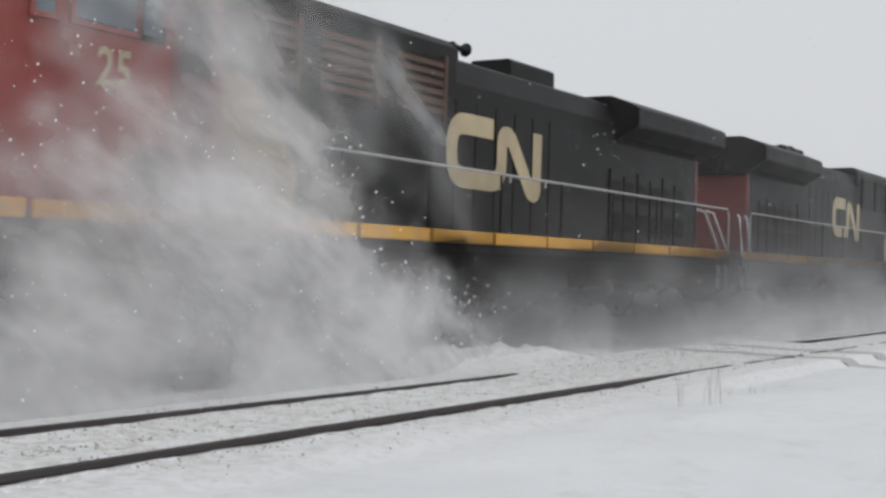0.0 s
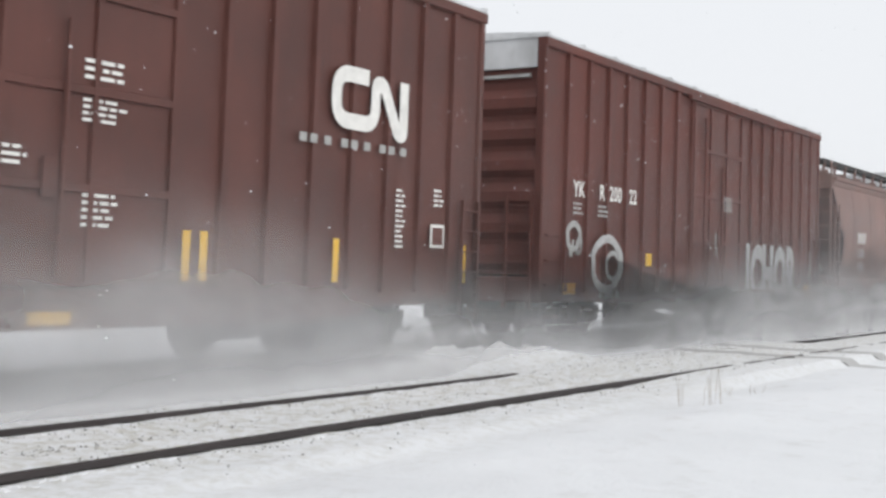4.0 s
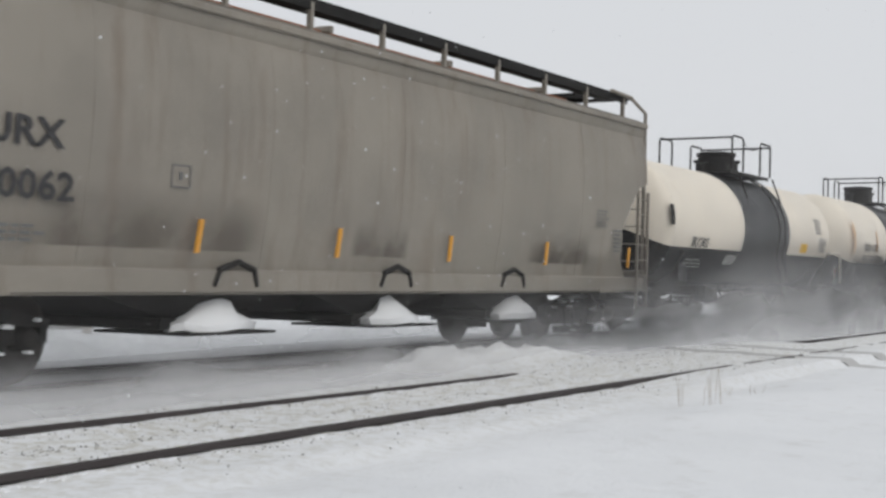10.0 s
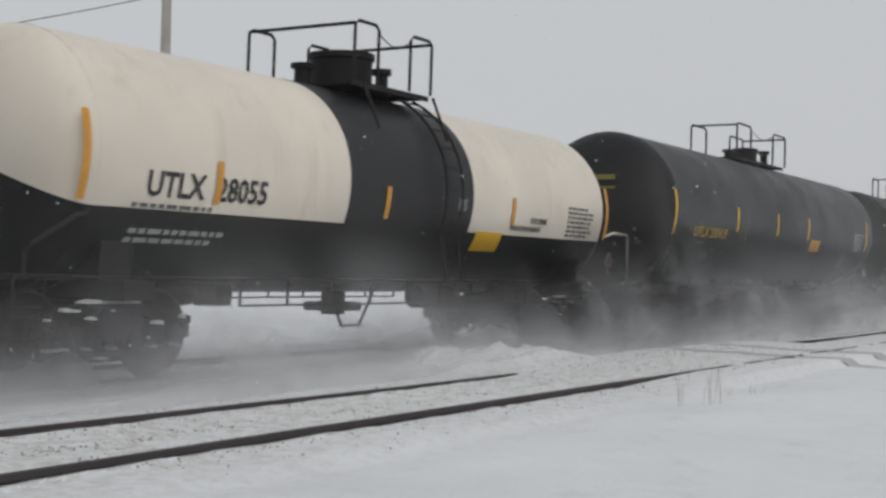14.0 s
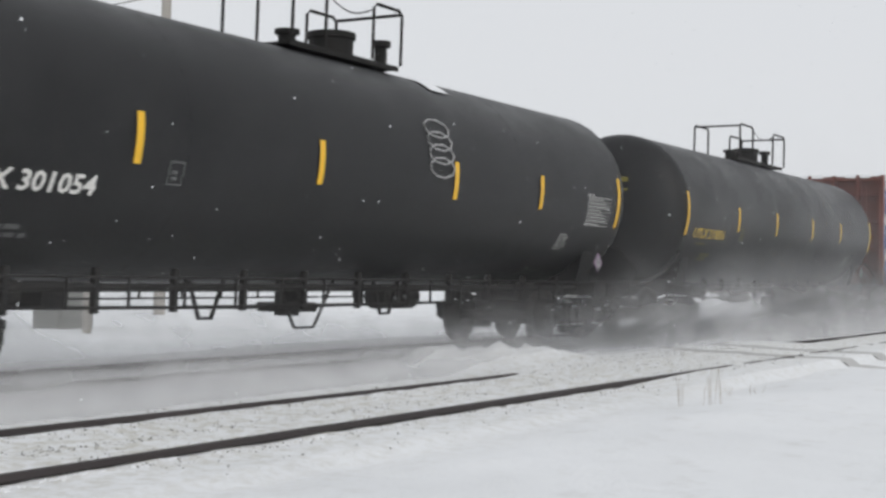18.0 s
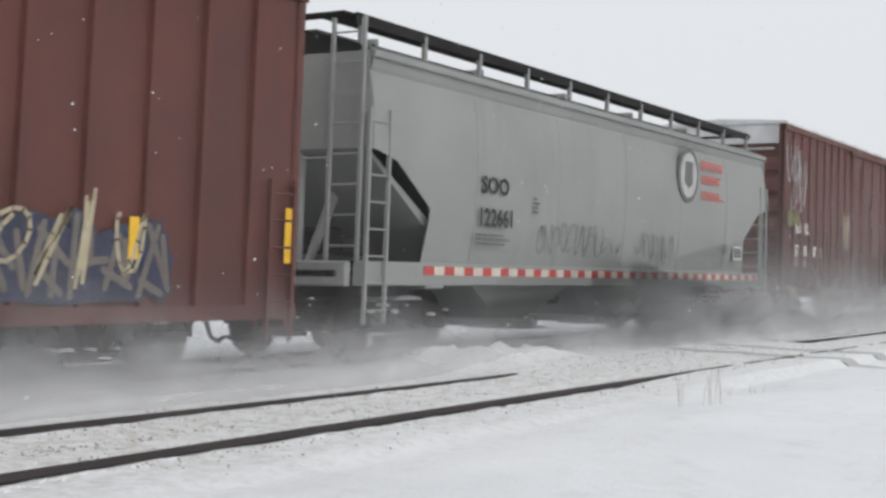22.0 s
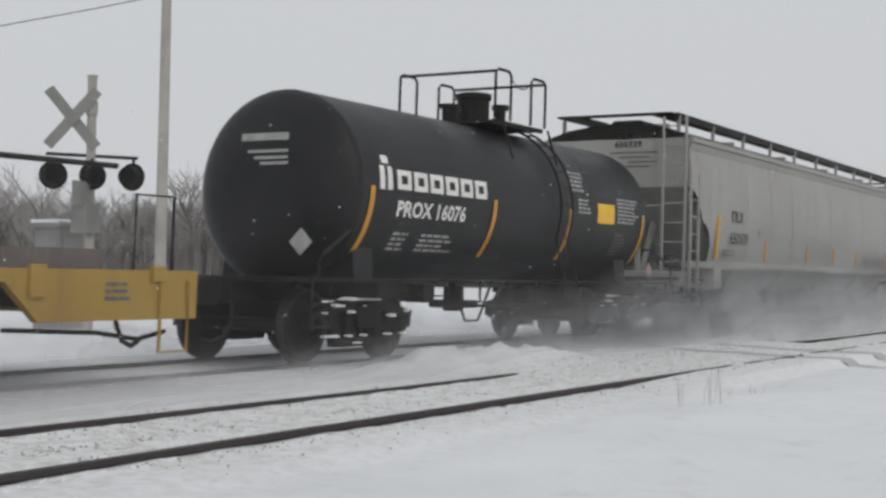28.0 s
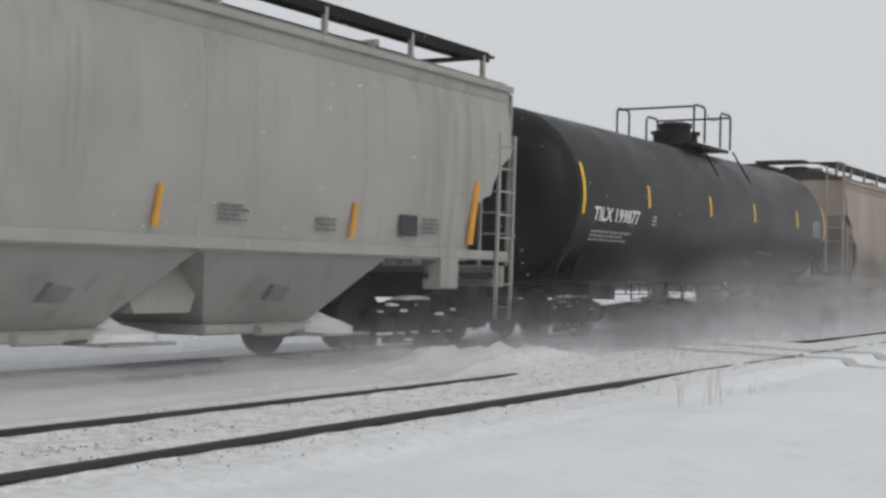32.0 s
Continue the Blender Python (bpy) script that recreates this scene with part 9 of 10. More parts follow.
gm.loft(rows_)
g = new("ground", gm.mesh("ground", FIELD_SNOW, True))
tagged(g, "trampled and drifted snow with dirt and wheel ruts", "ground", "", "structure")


def rail_line(name, y, x0, x1, label, parent, dip):
    """A rail whose head lies at dip(x) above the datum."""
    prof = [(-0.036, 0.0), (0.036, 0.0), (0.036, -0.035), (0.010, -0.05), (0.009, -0.14), (0.07, -0.16), (0.07, -0.175), (-0.07, -0.175), (-0.07, -0.16), (-0.009, -0.14), (-0.010, -0.05), (-0.036, -0.035)]
    rows = [[(x, y + p, z + dip(x)) for p, z in prof + prof[:1]] for x in [x0, 0.0] + [4 + 0.8 * i for i in range(40)] + [60.0, x1]]
    return part(name, MB().loft(rows), RAIL, parent, label)


def level(x):
    return 0.0


def near_dip(x):
    return -0.008 - 0.006 * max(0.0, min(1.0, (8.0 - x) / 3.0))


def far_dip(x):
    return -0.023 * max(0.0, min(1.0, (x - 6.0) / 5.5)) - 0.03 * max(0.0, min(1.0, (x - 24.0) / 5.0))


for nm, yc, dips in (("main_track", TRACK_Y, (level, level)), ("siding_track", SIDING_Y, (near_dip, far_dip))):
    tr = tagged(new(nm), "snow-covered railway track with dark steel rails", "track", "", "structure")
    for s, dip in zip((-1, 1), dips):
        rail_line("rail", yc + s * 0.7525, -60, 420, "dark worn steel rail", tr, dip)
    tie = outward(MB().box(-0.11, 0.11, -1.28, 1.28, -0.34, -0.215, 0.01).mesh("tie", DARK))
    for i in range(90):
        o = part("tie", tie, None, tr)
        o.location = (4 + i * 0.52, yc, 0)

# wheel ruts of the road that crosses the tracks
RUT = snow_material("packed_grey_snow", 0.9, (0.50, 0.50, 0.495))
for k, dx in enumerate((0.0, 1.9)):
    rows_ = []
    for j in range(110):
        y = -4 + 13.2 * j / 109
        x = 20.3 + dx + 0.19 * max(0.0, y - 6.3) ** 2 + 0.12 * noise.noise((y * 0.5, dx, 1))
        w_ = 0.24 + 0.10 * noise.noise((y * 1.3, dx, 4))
        rows_.append([(x + e, y, ground_height(x + e, y) + (0.026 if abs(e) < w_ * 0.5 else 0.016 if abs(e) < w_ * 0.9 else -0.03)) for e in (-w_, -w_ * 0.6, -w_ * 0.2, w_ * 0.2, w_ * 0.6, w_)])
    o = new("wheel_rut", MB().loft(rows_).mesh("wheel_rut", RUT, True))
    tagged(o, "packed grey wheel rut in the snow across the tracks", "road", "", "structure")

# clods and grass on the near bank
def scatter_clods():
    rng = random.Random(4)
    mb = MB()
    for i in range(3800):
        x, y = 6 + 17 * rng.random() ** 1.6, SIDING_Y + rng.choice((-0.86, -0.62, 0.62, 0.84, 0.7, 0.0)) + rng.gauss(0, 0.10)
        if i % 7 == 0:
            y = rng.uniform(4.9, 8.6)
        if abs(y - SIDING_Y) < 0.85 and abs(abs(y - SIDING_Y) - 0.75) < 0.08:
            continue
        r = rng.uniform(0.003, 0.012) * (1.5 if i % 23 == 0 else 1.0)
        z = ground_height(x, y)
        k = len(mb.v)
        mb.v += [(x - r, y, z), (x, y - r, z), (x + r, y, z), (x, y + r, z), (x, y, z + r * rng.uniform(0.5, 1.1)), (x, y, z - r)]
        mb.f += [(k, k + 1, k + 4), (k + 1, k + 2, k + 4), (k + 2, k + 3, k + 4), (k + 3, k, k + 4)]
    o = new("dirt_clods", mb.mesh("dirt_clods", BARK))
    tagged(o, "small dark clods of gravel and dirt on the snow", "dirt", "", "stuff")



def rail_crust():
    """Crumbs of snow that lie against and on the foot of the siding rails."""
    rng = random.Random(15)
    mb = MB()
    for i in range(1000):
        x = 4.5 + 11 * rng.random() ** 1.4
        s = rng.choice((-1, 1))
        y = SIDING_Y + s * 0.7525 + rng.choice((-1, -1, 1)) * (0.055 + abs(rng.gauss(0, 0.06)))
        r, h = rng.uniform(0.006, 0.020), rng.uniform(0.005, 0.013)
        z = ground_height(x, y) - 0.003
        k, e = len(mb.v), rng.uniform(1.0, 2.4)
        for lev, q in ((0.0, 1.0), (0.7, 0.72)):
            mb.v += [(x + e * r * q * math.cos(a * 1.0472), y + r * q * math.sin(a * 1.0472), z + h * lev) for a in range(6)]
        mb.v.append((x, y, z + h))
        for a in range(6):
            b = (a + 1) % 6
            mb.f += [(k + a, k + b, k + 6 + b, k + 6 + a), (k + 6 + a, k + 6 + b, k + 12)]
    o = new("snow_crumbs", mb.mesh("snow_crumbs", SNOW_CAP, True))
    tagged(o, "crumbs of loose snow lying along the siding rails", "snow", "", "stuff")


scatter_clods()
rail_crust()


def grass_tuft(x, y, h, n, seed):
    rng = random.Random(seed)
    t = thing("grass_tuft", "dry brown grass stalks poking through snow", "grass", "grass tufts")
    z = ground_height(x, y) - 0.02
    for i in range(n):
        bx, by = rng.uniform(-0.16, 0.16), rng.uniform(-0.06, 0.06)
        lx, ly = rng.uniform(-0.12, 0.12), rng.uniform(-0.05, 0.05)
        hh = h * rng.uniform(0.5, 1.0)
        part("stalk", MB().tube([(bx, by, 0), (bx + lx * 0.4, by + ly * 0.4, hh * 0.5), (bx + lx, by + ly, hh)], 0.0014, 4).tube([(bx + lx * 0.3, by, hh * 0.4), (bx + lx * 0.3 + rng.uniform(-0.07, 0.07), by, hh * 0.65)], 0.0012, 4), STRAW, t)
    t.location = (x, y, z)
    return t


grass_tuft(12.55, 4.36, 0.40, 7, 1)
grass_tuft(12.2, 4.56, 0.30, 4, 2)
grass_tuft(14.3, 4.45, 0.13, 3, 3)
grass_tuft(13.6, 4.55, 0.12, 3, 4)


# ---- crossing signal, pole, wire, trees behind the line ----
def crossing_signal():
    sg = thing("crossing_signal", "grey crossing signal mast with crossbuck and red flasher lamps", "railway signal")
    X, Y = 0, 0
    part("mast", MB().cyl((0, 0), 0.085, -0.15, 4.66, "z", 16), POLE_WOOD, sg, smooth=True)
    part("mast_collar", MB().cyl((0, 0), 0.11, 3.95, 4.2, "z", 16).cyl((0, 0), 0.10, 4.64, 4.68, "z", 16), POLE_WOOD, sg)
    d = Vector((0.707, -0.707, 0))
    n = Vector((-0.707, -0.707, 0))
    for s in (-1, 1):
        mb = MB()
        c0 = d * -0.34 + n * (0.12 + 0.02 * s) + Vector((0, 0, 3.86))
        ax = (d * 0.64 + Vector((0, 0, s * 0.77))).normalized()
        pp = ax.cross(n).normalized()
        k = len(mb.v)
        for off in (0.0, 0.02):
            for u_, v_ in ((-0.68, -0.1), (0.68, -0.1), (0.68, 0.1), (-0.68, 0.1)):
                mb.v.append(tuple(c0 + ax * u_ + pp * v_ + n * off))
        mb.f += [(0, 1, 2, 3), (7, 6, 5, 4), (0, 4, 5, 1), (1, 5, 6, 2), (2, 6, 7, 3), (3, 7, 4, 0)]
        part("crossbuck_board", mb, SIGN_BACK, sg)
    part("lamp_arm", MB().tube([tuple(d * -0.8 + Vector((0, 0, 3.2))), tuple(d * 0.85 + Vector((0, 0, 3.17)))], 0.035), DARK, sg)
    for k, (off, z, turn) in enumerate(((-0.66, 2.80, 0.2), (0.04, 2.81, 0.6), (0.75, 2.81, -0.9))):
        lamp = part("lamp", MB().lathe([(-0.02, 0.25), (0.0, 0.26), (0.02, 0.25)], "y", (0, 0), 24), VOID, sg, "black round backing board")
        lamp.location = tuple(d * off + n * 0.14 + Vector((0, 0, z)))
        lamp.rotation_euler = (0, 0, -0.78 + turn * 0.6)
        part("hood", MB().lathe([(-0.20, 0.185), (-0.02, 0.19), (-0.02, 0.18), (-0.20, 0.175)], "y", (0, 0.0), 18), VOID, lamp)
        part("lens", MB().lathe([(-0.06, 0.0), (-0.05, 0.10), (-0.021, 0.175)], "y", (0, 0), 16), LAMP_RED, lamp, "dark red lens")
        part("lamp_stem", MB().cyl((0, 0.04), 0.03, 0.1, 0.32, "z", 8), DARK, lamp)
    part("relay_box", MB().box(-0.3, 0.1, -0.2, 0.2, 1.75, 2.3, 0.03), SIGN_BACK, sg)
    part("number_sign", MB().box(-0.55, -0.1, -0.12, -0.10, 2.25, 2.7), SIGN_BACK, sg)
    sg.location = (18.45, 18.4, 0)


crossing_signal()
cb = thing("signal_cabinet", "grey steel signal cabinet in the snow behind the track", "cabinet")
part("body", MB().box(-0.5, 0.5, -0.35, 0.35, -0.15, 1.9, 0.04), SIGN_BACK, cb)
part("door", MB().box(-0.42, 0.42, -0.38, -0.351, 0.1, 1.75, 0.01), SIGN_BACK, cb)
part("roof", MB().box(-0.56, 0.56, -0.42, 0.42, 1.9, 1.98, 0.02), SIGN_BACK, cb)
part("snow_cap", MB().box(-0.54, 0.54, -0.4, 0.4, 1.984, 2.05, 0.03), SNOW_CAP, cb)
cb.location = (19.6, 20.2, 0)

po = thing("utility_pole", "tall weathered grey wooden utility pole beyond the line", "utility pole")
part("pole", MB().lathe([(-0.3, 0.16), (3, 0.15), (9.5, 0.125), (10.2, 0.12)], "z", (0, 0), 14), POLE_WOOD, po, smooth=True)
part("crossarm", MB().box(-1.1, 1.1, -0.17, -0.08, 9.3, 9.42), POLE_WOOD, po)
for x in (-1.0, -0.4, 0.4, 1.0):
    part("insulator", MB().lathe([(9.42, 0.02), (9.48, 0.045), (9.56, 0.03), (9.58, 0.0)], "z", (x, -0.12), 8), GLASS, po)
po.matrix_basis = pose(27.7, 25, 0, 0, 0.2, 0)
wr = thing("overhead_wire", "thin slack overhead wire strung from the pole", "wire")
part("wire", MB().tube([(27.7, 25.1, 8.5), (25.4, 25.5, 7.72), (22.9, 25.9, 6.92), (18.0, 26.6, 5.9), (8.0, 28.0, 5.4)], 0.013, 5), DARK, wr)


def bare_tree(h, seed, spread=0.5, levels=4):
    """A leafless tree: tapered trunk, limbs and a crown of fine twigs."""
    rng = random.Random(seed)
    trunk, twigs = MB(), MB()

    def branch(p, d, ln, r, lv):
        mid = p + d * ln * 0.5 + Vector((rng.uniform(-1, 1), rng.uniform(-1, 1), 0)) * ln * 0.05
        end = p + d * ln
        mb = trunk if lv > 1 else twigs
        k = len(mb.v)
        seg = 5 if lv > 2 else 3
        pts, rad = (p, mid, end), (r, r * 0.8, r * 0.55)
        for q, rr in zip(pts, rad):
            s = d.cross(Vector((0.3, 0.9, 0.1))).normalized()
            t = d.cross(s)
            for i in range(seg):
                a = 2 * math.pi * i / seg
                mb.v.append(tuple(q + rr * (math.cos(a) * s + math.sin(a) * t)))
        for j in range(2):
            mb.f += [(k + j * seg + i, k + j * seg + (i + 1) % seg, k + (j + 1) * seg + (i + 1) % seg, k + (j + 1) * seg + i) for i in range(seg)]
        if lv == 0:
            return
        for i in range(rng.choice((3, 4, 4)) if lv > 1 else 4):
            ax = Vector((rng.uniform(-1, 1), rng.uniform(-1, 1), rng.uniform(-0.2, 0.5))).normalized()
            nd = (d * (1 - spread * 0.5) + ax * spread * rng.uniform(0.7, 1.3) + Vector((0, 0, 0.12))).normalized()
            branch(p + (end - p) * rng.uniform(0.45, 1.0), nd, ln * rng.uniform(0.55, 0.8), r * 0.55, lv - 1)
    branch(Vector((0, 0, -0.2)), Vector((0, 0, 1)), h * 0.36, h * 0.018, levels)
    return trunk, twigs


PROTO = []
for i in range(5):
    h = 8.0
    tk, tw = bare_tree(h, 100 + i, 0.55 + 0.05 * (i % 3), 4)
    t = thing("bare_tree", "leafless grey-brown tree at the edge of a snowy field", "tree", "trees beyond the field")
    part("trunk", tk, BARK, t, fix=False)
    part("crown", tw, TWIG, t, fix=False)
    PROTO.append(t)


def place_trees():
    rng = random.Random(77)
    first = set()
    for i in range(300):
        ang = radians(59.6) + radians(-19 + 38.5 * (i + rng.uniform(0, 0.8)) / 300)
        dist = rng.uniform(125, 175)
        x, y = dist * math.sin(ang), dist * math.cos(ang)
        if y < 24:
            continue
        k = rng.randrange(5)
        dirx = math.degrees(ang - radians(59.6))
        tall = 1.65 if dirx < -8 else 1.4 if dirx < 0 else 1.0
        sc = rng.uniform(0.55, 1.0) * tall
        m = pose(x, y, -0.15, 0, 0, rng.uniform(0, 360)) @ Matrix.Diagonal((sc, sc, sc, 1))
        if k not in first:
            first.add(k)
            PROTO[k].matrix_basis = m
        else:
            t = copy_thing(PROTO[k], pose(0, 0, 0))
            t.matrix_basis = m
    for (px, dist, h, k) in ((88, 62, 1.35, 0), (345, 95, 1.45, 1), (703, 140, 1.15, 2), (45, 75, 1.1, 3)):
        ang = radians(59.6) + math.atan((px - 784) / 2416)
        t = copy_thing(PROTO[k], pose(0, 0, 0))
        t.matrix_basis = pose(dist * math.sin(ang), dist * math.cos(ang), -0.15, 0, 0, 40 * k) @ Matrix.Diagonal((h * dist / 95 , h * dist / 95, h * dist / 95, 1))


place_trees()


def far_scrub():
    """Thicket under the trees and the grey distance behind."""
    rng = random.Random(9)
    mb = MB()
    for i in range(24000):
        ang = radians(59.6) + radians(rng.uniform(-20, 20))
        d = rng.uniform(135, 185)
        x, y = d * math.sin(ang), d * math.cos(ang)
        if y < 24:
            continue
        h = rng.uniform(1.5, 9.0) * (1.0 if ang < radians(57) else 0.7)
        lx, ly = rng.uniform(-0.8, 0.8), rng.uniform(-0.8, 0.8)
        w = rng.uniform(0.02, 0.05)
        k = len(mb.v)
        mb.v += [(x - w, y + w, -0.2), (x + w, y - w, -0.2), (x + lx, y + ly, h), (x + lx * 0.4, y + ly * 0.4 + w, h * 0.4)]
        mb.f += [(k, k + 1, k + 2), (k, k + 3, k + 2)]
    o = new("far_scrub", mb.mesh("far_scrub", TWIG))
    tagged(o, "grey leafless thicket along the far side of a snowy field", "shrubs", "", "stuff")


far_scrub()


# ---- snow in the air ----
PLUME = drift_material("plume_of_snow", 0.88, 1.4, 20, 0.85, 2.2, 0.35, 0.80, 0.6)
STREAK = drift_material("streak_of_snow", 0.5, 1.5, 38, 0.85, 2.4, 0.35, 0.84)
LOW = drift_material("low_drifting_snow", 0.60, 1.5, 12, 0.6, 1.5, 0.35, 0.80)
SHEER = drift_material("sheer_drifting_snow", 0.54, 2.2, 10, 0.4, 1.2, 0.35, 0.78)
HANG = drift_material("hanging_powder_snow", 0.8, 2.6, 10, 0.4, 0.9, 0.35, 0.77, 0.2)
GUST = drift_material("rising_gust_of_snow", 0.42, 1.8, 35, 0.85, 2.2, 0.35, 0.78, 0.1)
HAZE = drift_material("haze_of_snow", 0.05, 6.0, 10, 0.4, 1.0)
FAR_HAZE = drift_material("far_haze_of_snow", 0.22, 5.0, 10, 0.5, 1.0, 0.35, 0.74, 0.5)
CLOUDS = []


def veil(name, x0, x1, y, foot, crest, mat, parent, ends=(1.0, 1.0), band=False, step=0.25, sway=0.16):
    """A swaying sheet of airborne snow along the track, from foot(x) up to crest(x); band: thickest at mid height."""
    nx, nz = max(2, int((x1 - x0) / step)), 12
    rows, uvs = [], []
    for i in range(nx + 1):
        x = x0 + (x1 - x0) * i / nx
        fade = min(1.0, (x - x0) / ends[0] if ends[0] else 1.0, (x1 - x) / ends[1] if ends[1] else 1.0)
        lo, hi = foot(x), crest(x)
        row = []
        for j in range(nz + 1):
            w = j / nz
            z = lo + (hi - lo) * w
            row.append((x, y - TRACK_Y + sway * noise.noise((x * 0.5, z * 0.6, y)), z))
            uvs.append((fade, abs(2 * w - 1) if band else w))
        rows.append(row)
    mb = MB().loft(rows)
    me = mb.mesh(name, mat, True)
    layer = me.uv_layers.new(name="UVMap")
    for lp in me.loops:
        layer.data[lp.index].uv = uvs[lp.vertex_index]
    return part(name, me, None, parent)


def cloud(x0, speed, label, sink=0.0):
    cl = thing("snow_cloud", label, "blown snow", "puffs of blown snow")
    CLOUDS.append((cl, x0, speed, sink))
    return cl


def along(table):
    """Straight lines through a few (x, z) pairs."""
    def at(x):
        if x <= table[0][0]:
            return table[0][1]
        for (x0, z0), (x1, z1) in zip(table, table[1:]):
            if x <= x1:
                return z0 + (z1 - z0) * (x - x0) / (x1 - x0)
        return table[-1][1]
    return at


def blow_snow():
    # the great plume behind the plough of the first locomotive: it hangs in the air and settles
    cl = cloud(0.0, 0.5, "tall billowing plume of powder snow beside the locomotive", 1.2)
    brow = along([(1.5, 3.4), (7.0, 3.6), (8.3, 5.2), (9.7, 5.8), (10.7, 5.4), (12.1, 4.5), (13.0, 3.8), (13.7, 3.1), (14.8, 2.2), (15.6, 1.45), (16.7, 0.8), (18.5, 0.6)])
    for y, tall in ((8.86, 1.0), (8.45, 0.92), (7.95, 0.75)):
        f = y / 8.7
        veil("wisp", 1.5 * f, 18.0 * f, y, lambda x: -0.15, lambda x, f=f, tall=tall: tall * brow(x / f), PLUME, cl, (0.6, 1.2))
    trail = along([(11.0, 4.6), (12.0, 4.05), (13.65, 3.45), (15.0, 2.5), (16.2, 1.5)])
    veil("wisp", 11.0, 16.2, 8.7, lambda x: trail(x) - 1.5, lambda x: trail(x) + 1.0, STREAK, cl, (1.0, 1.8), True)

    # the drift that streams along beside the wheels, in stretches: thick by the locomotives, low after them
    def swell(x):
        h = 0.50 + 1.35 * abs(noise.noise((x * 0.09, 3.3, 0.0))) + 0.25 * noise.noise((x * 0.4, 8.8, 0.0))
        return h + max(0.0, 0.4 - abs(x - 38.0) * 0.02)

    calm = along([(34.0, 1.8), (50.0, 1.0), (62.0, 1.1), (70.0, 0.8), (80.0, 0.7), (90.0, 1.25), (98.0, 1.35), (114.0, 1.7), (122.0, 1.3), (132.0, 1.15), (140.0, 0.8), (150.0, 1.2),
                  (160.0, 1.3), (170.0, 1.0), (178.0, 0.65), (195.0, 0.65), (205.0, 1.15)])
    for i in range(21):
        a, b = 14.0 + i * 14.0, 28.0 + i * 14.0
        ends = (2.0 if i == 0 else 0, 0)
        cl = cloud(0.0, 6.5, "low drift of powder snow streaming beside the wheels")
        veil("wisp", a, b, TRACK_Y - 1.72, lambda x: -0.2, lambda x: max(swell(x), 0.78) * calm(x), LOW, cl, ends)
        veil("wisp", a, b, TRACK_Y - 2.15, lambda x: -0.2, lambda x: 0.16 + 0.50 * calm(x) * swell(x + 3.0) + max(0.0, min(1.7, (52.0 - x) * 0.1, (x - 12.0) * 0.3)), SHEER, cl, ends)
        veil("wisp", a, b, TRACK_Y - 2.75, lambda x: -0.2, lambda x: 0.16 + 0.48 * calm(x) * swell(x + 9.0), SHEER, cl, ends)
        veil("wisp", a, b, TRACK_Y + 2.4, lambda x: -0.2, lambda x: 1.3 * swell(x + 5.0), LOW, cl, ends)
        veil("wisp", a, b, TRACK_Y - 2.4, lambda x: -0.2, lambda x: 5.5 + 0.8 * math.sin(x * 0.3), HAZE, cl, (3.0 if i == 0 else 0, 0), False, 1.0)
    cl = cloud(0.0, 6.5, "gust of powder snow rising beside a tank car")
    rise = along([(97.0, 0.8), (104.0, 2.2), (109.0, 1.5), (114.0, 3.0), (118.0, 2.0), (124.0, 0.8)])
    for y in (TRACK_Y - 1.8, TRACK_Y - 2.3):
        veil("wisp", 97.0, 124.0, y, lambda x: -0.2, lambda x, y=y: rise(x + (y - 8.0) * 2) + 0.5 * noise.noise((x * 0.7, y, 2.0)), GUST, cl, (5.0, 5.0))
    # powder that hangs over the road crossing and beyond, stirred but never carried off
    cl = cloud(0.0, 0.0, "hanging haze of powder snow over the crossing")
    for x0, y, base in ((13.0, TRACK_Y - 1.8, 1.9), (15.0, TRACK_Y - 2.2, 1.6), (18.0, TRACK_Y - 2.8, 1.2)):
        veil("wisp", x0, 90.0, y, lambda x: -0.2, lambda x, b=base, y=y: b * (0.75 + 0.045 * min(12.0, max(0.0, x - 15.0)) + 0.5 * noise.noise((x * 0.25, y, 0))), HANG, cl, (9.0, 25.0), False, 0.4)
    veil("wisp", 16.0, 90.0, TRACK_Y - 3.1, lambda x: -0.2, lambda x: 6.0 + 0.8 * noise.noise((x * 0.2, 9.7, 0)), FAR_HAZE, cl, (14.0, 20.0), False, 0.6)


blow_snow()


def snowfall():
    """Small clumps of snow in the air between the camera and the train."""
    rng = np.random.RandomState(8)
    n = 26000
    p = np.stack([rng.uniform(0, 150, n), rng.uniform(3.6, 8.6, n), rng.uniform(0, 40, n)], 1)
    r = rng.uniform(0.0035, 0.0095, n)
    vs, fs = [], []
    tet = np.array([(1, 1, 1), (-1, -1, 1), (-1, 1, -1), (1, -1, -1)]) * 0.7
    for i in range(n):
        k = len(vs)
        vs += [tuple(p[i] + r[i] * q * (1.0, 1.0, 1.0)) for q in tet]
        fs += [(k, k + 1, k + 2), (k, k + 3, k + 1), (k, k + 2, k + 3), (k + 1, k + 3, k + 2)]
    me = bpy.data.meshes.new("snowfall")
    me.from_pydata(vs, [], fs)
    me.materials.append(SNOW_CAP)
    return tagged(new("snowfall", me), "sparse small snowflakes drifting through the air", "snowfall", "", "stuff")


FLAKES = snowfall()


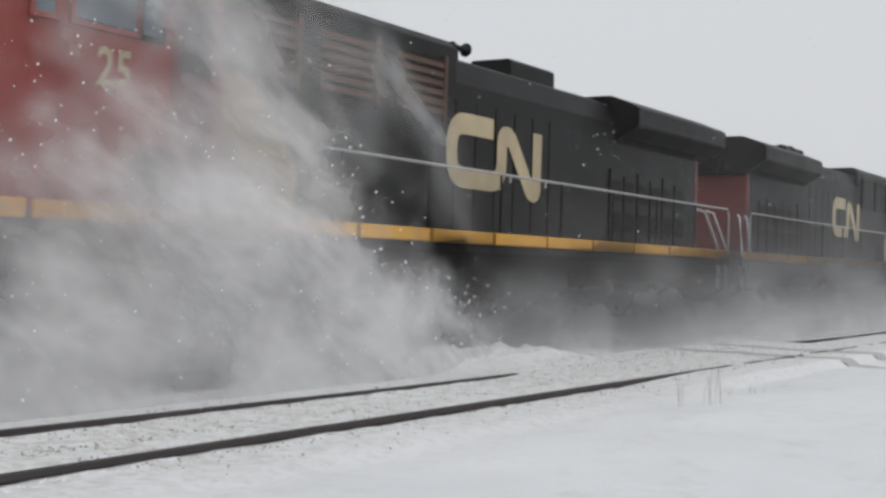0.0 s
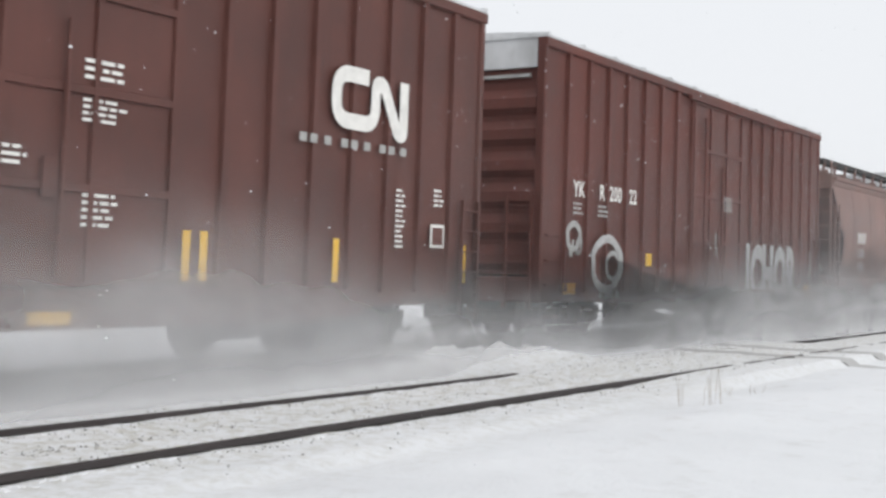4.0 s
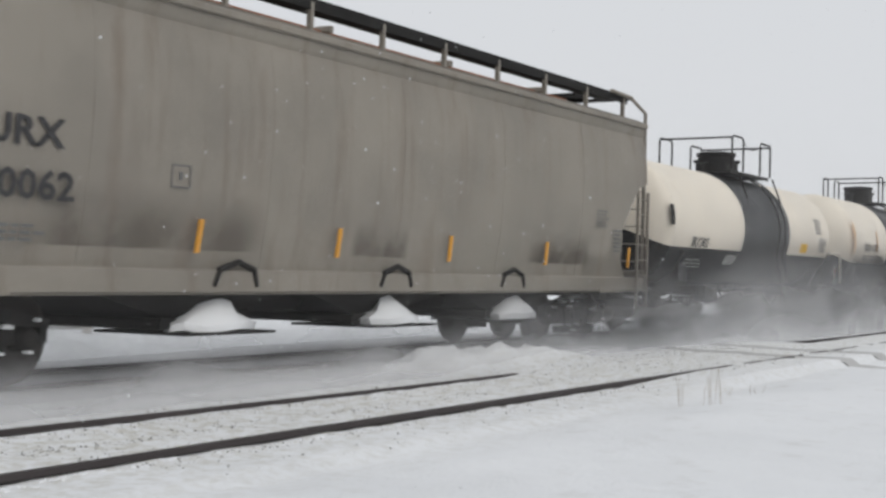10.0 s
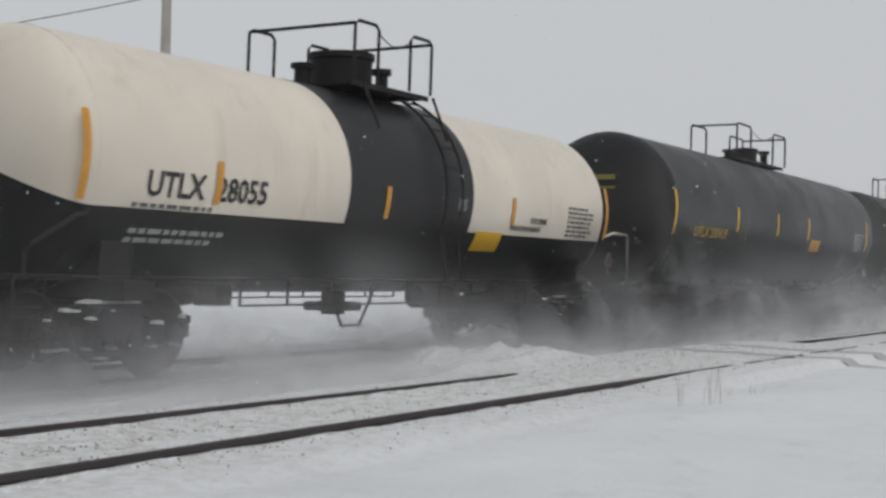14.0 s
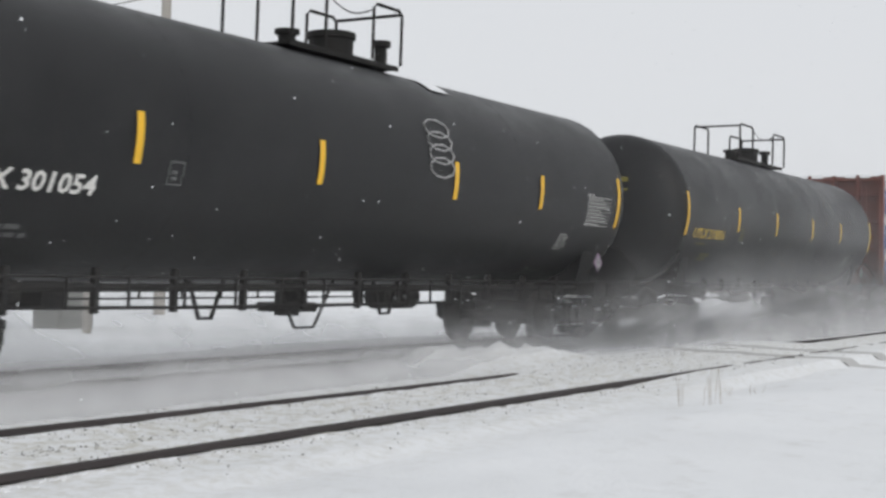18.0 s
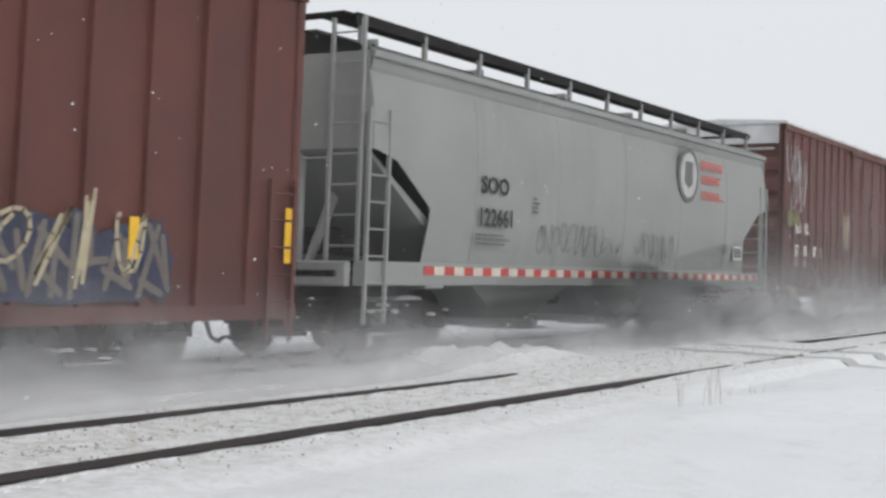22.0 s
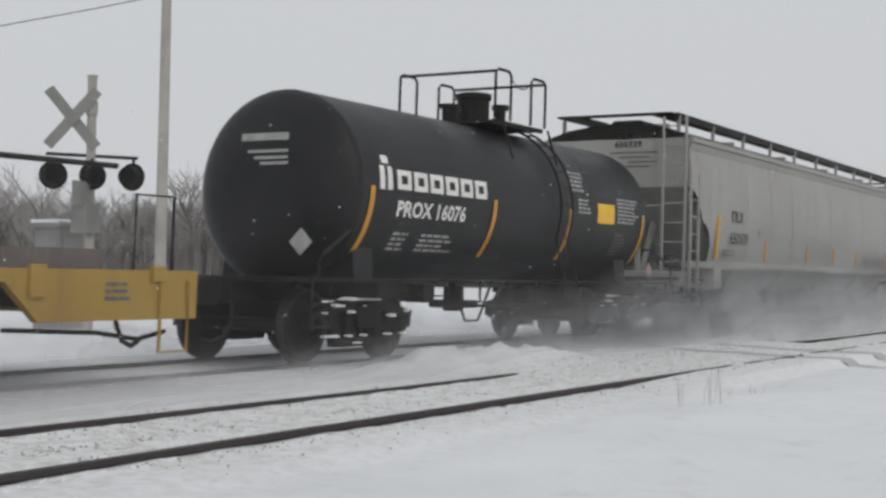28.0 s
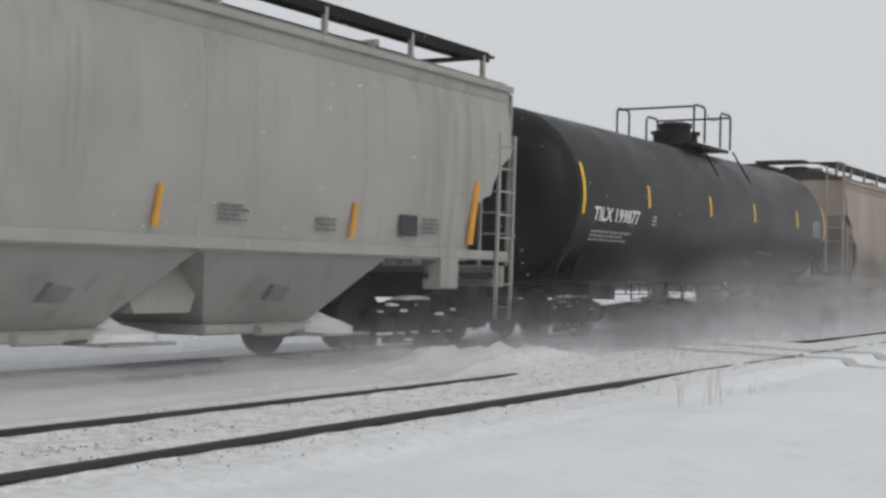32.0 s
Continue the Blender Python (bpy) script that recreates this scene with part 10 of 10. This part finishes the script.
def flying_clumps():
    """Larger clumps of snow thrown up with the plume."""
    rng = np.random.RandomState(19)
    vs, fs = [], []
    octa = [(1, 0, 0), (0, 1, 0), (-1, 0, 0), (0, -1, 0), (0, 0, 1), (0, 0, -1)]
    for i in range(900):
        x, y = 5.0 + 9.0 * rng.rand() ** 1.5, 6.9 + 1.6 * rng.rand()
        z = 0.2 + 3.2 * rng.rand() * max(0.25, 1 - max(0.0, x - 8) / 7)
        r = 0.005 + 0.012 * rng.rand() ** 3
        k = len(vs)
        vs += [(x + r * a * (0.7 + 0.6 * rng.rand()), y + r * b * (0.7 + 0.6 * rng.rand()), z + r * c * (0.7 + 0.6 * rng.rand())) for a, b, c in octa]
        fs += [(k, k + 1, k + 4), (k + 1, k + 2, k + 4), (k + 2, k + 3, k + 4), (k + 3, k, k + 4), (k + 1, k, k + 5), (k + 2, k + 1, k + 5), (k + 3, k + 2, k + 5), (k, k + 3, k + 5)]
    me = bpy.data.meshes.new("snow_clumps")
    me.from_pydata(vs, [], fs)
    me.materials.append(SNOW_CAP)
    return tagged(new("snow_clumps", me), "loose clumps of snow flung up beside the locomotive", "snow", "", "stuff")


CLUMPS = flying_clumps()


# ---- how the train runs ----
def run(t):
    """Metres that the train has come by t seconds."""
    return 18.15 * t - 0.008 * t * t


def motions():
    stops = [0, 4, 8, 12, 16, 20, 24, 28, 32]
    for ob, u_ in ROLLING:
        walk(ob, [(t, pose(u_ - run(t), TRACK_Y, 0)) for t in stops])
    settle = ((0, 0.0), (1, -0.55), (2, -2.5), (3, -4.3), (4, -5.4), (32, -6.5))
    for cl, x0, v, sink in CLOUDS:
        if sink:
            walk(cl, [(t, pose(x0 - v * min(t, 6), TRACK_Y, z * sink)) for t, z in settle])
            continue
        if not v:
            walk(cl, [(t, pose(0.9 * math.sin(t * 0.9), TRACK_Y, 0.06 * math.sin(t * 1.7))) for t in range(0, 33)])
            continue
        walk(cl, [(t, pose(x0 - v * t, TRACK_Y, -sink * t)) for t in (0, 16, 32)])
    walk(CLUMPS, [(t, pose(-1.5 * min(t, 3), 0, z)) for t, z in ((0, 0.0), (0.5, -0.3), (1, -1.3), (1.5, -2.8), (2, -5.0), (32, -6.0))])
    walk(FLAKES, [(t, pose(2.0 - 3.4 * t, 0, -0.1 - 1.05 * t)) for t in (0, 16, 32)])
    for ws, at, r, u_ in WHEELSETS:
        keyed = [fr for fr in range(0, 961) if 6 < u_ - run(fr / 30) < 45]
        rows = []
        for fr in keyed:
            rows.append((fr / 30, pose(*at, 0, -math.degrees((run(fr / 30) - run(keyed[0] / 30)) / r), 0)))
        if not rows:
            rows = [(0.0, pose(*at))]
        if rows[0][0] > 0.1:
            rows.insert(0, (0.0, rows[0][1]))
        if rows[-1][0] < 31.9:
            rows.append((32.0, rows[-1][1]))
        walk(ws, rows)


motions()
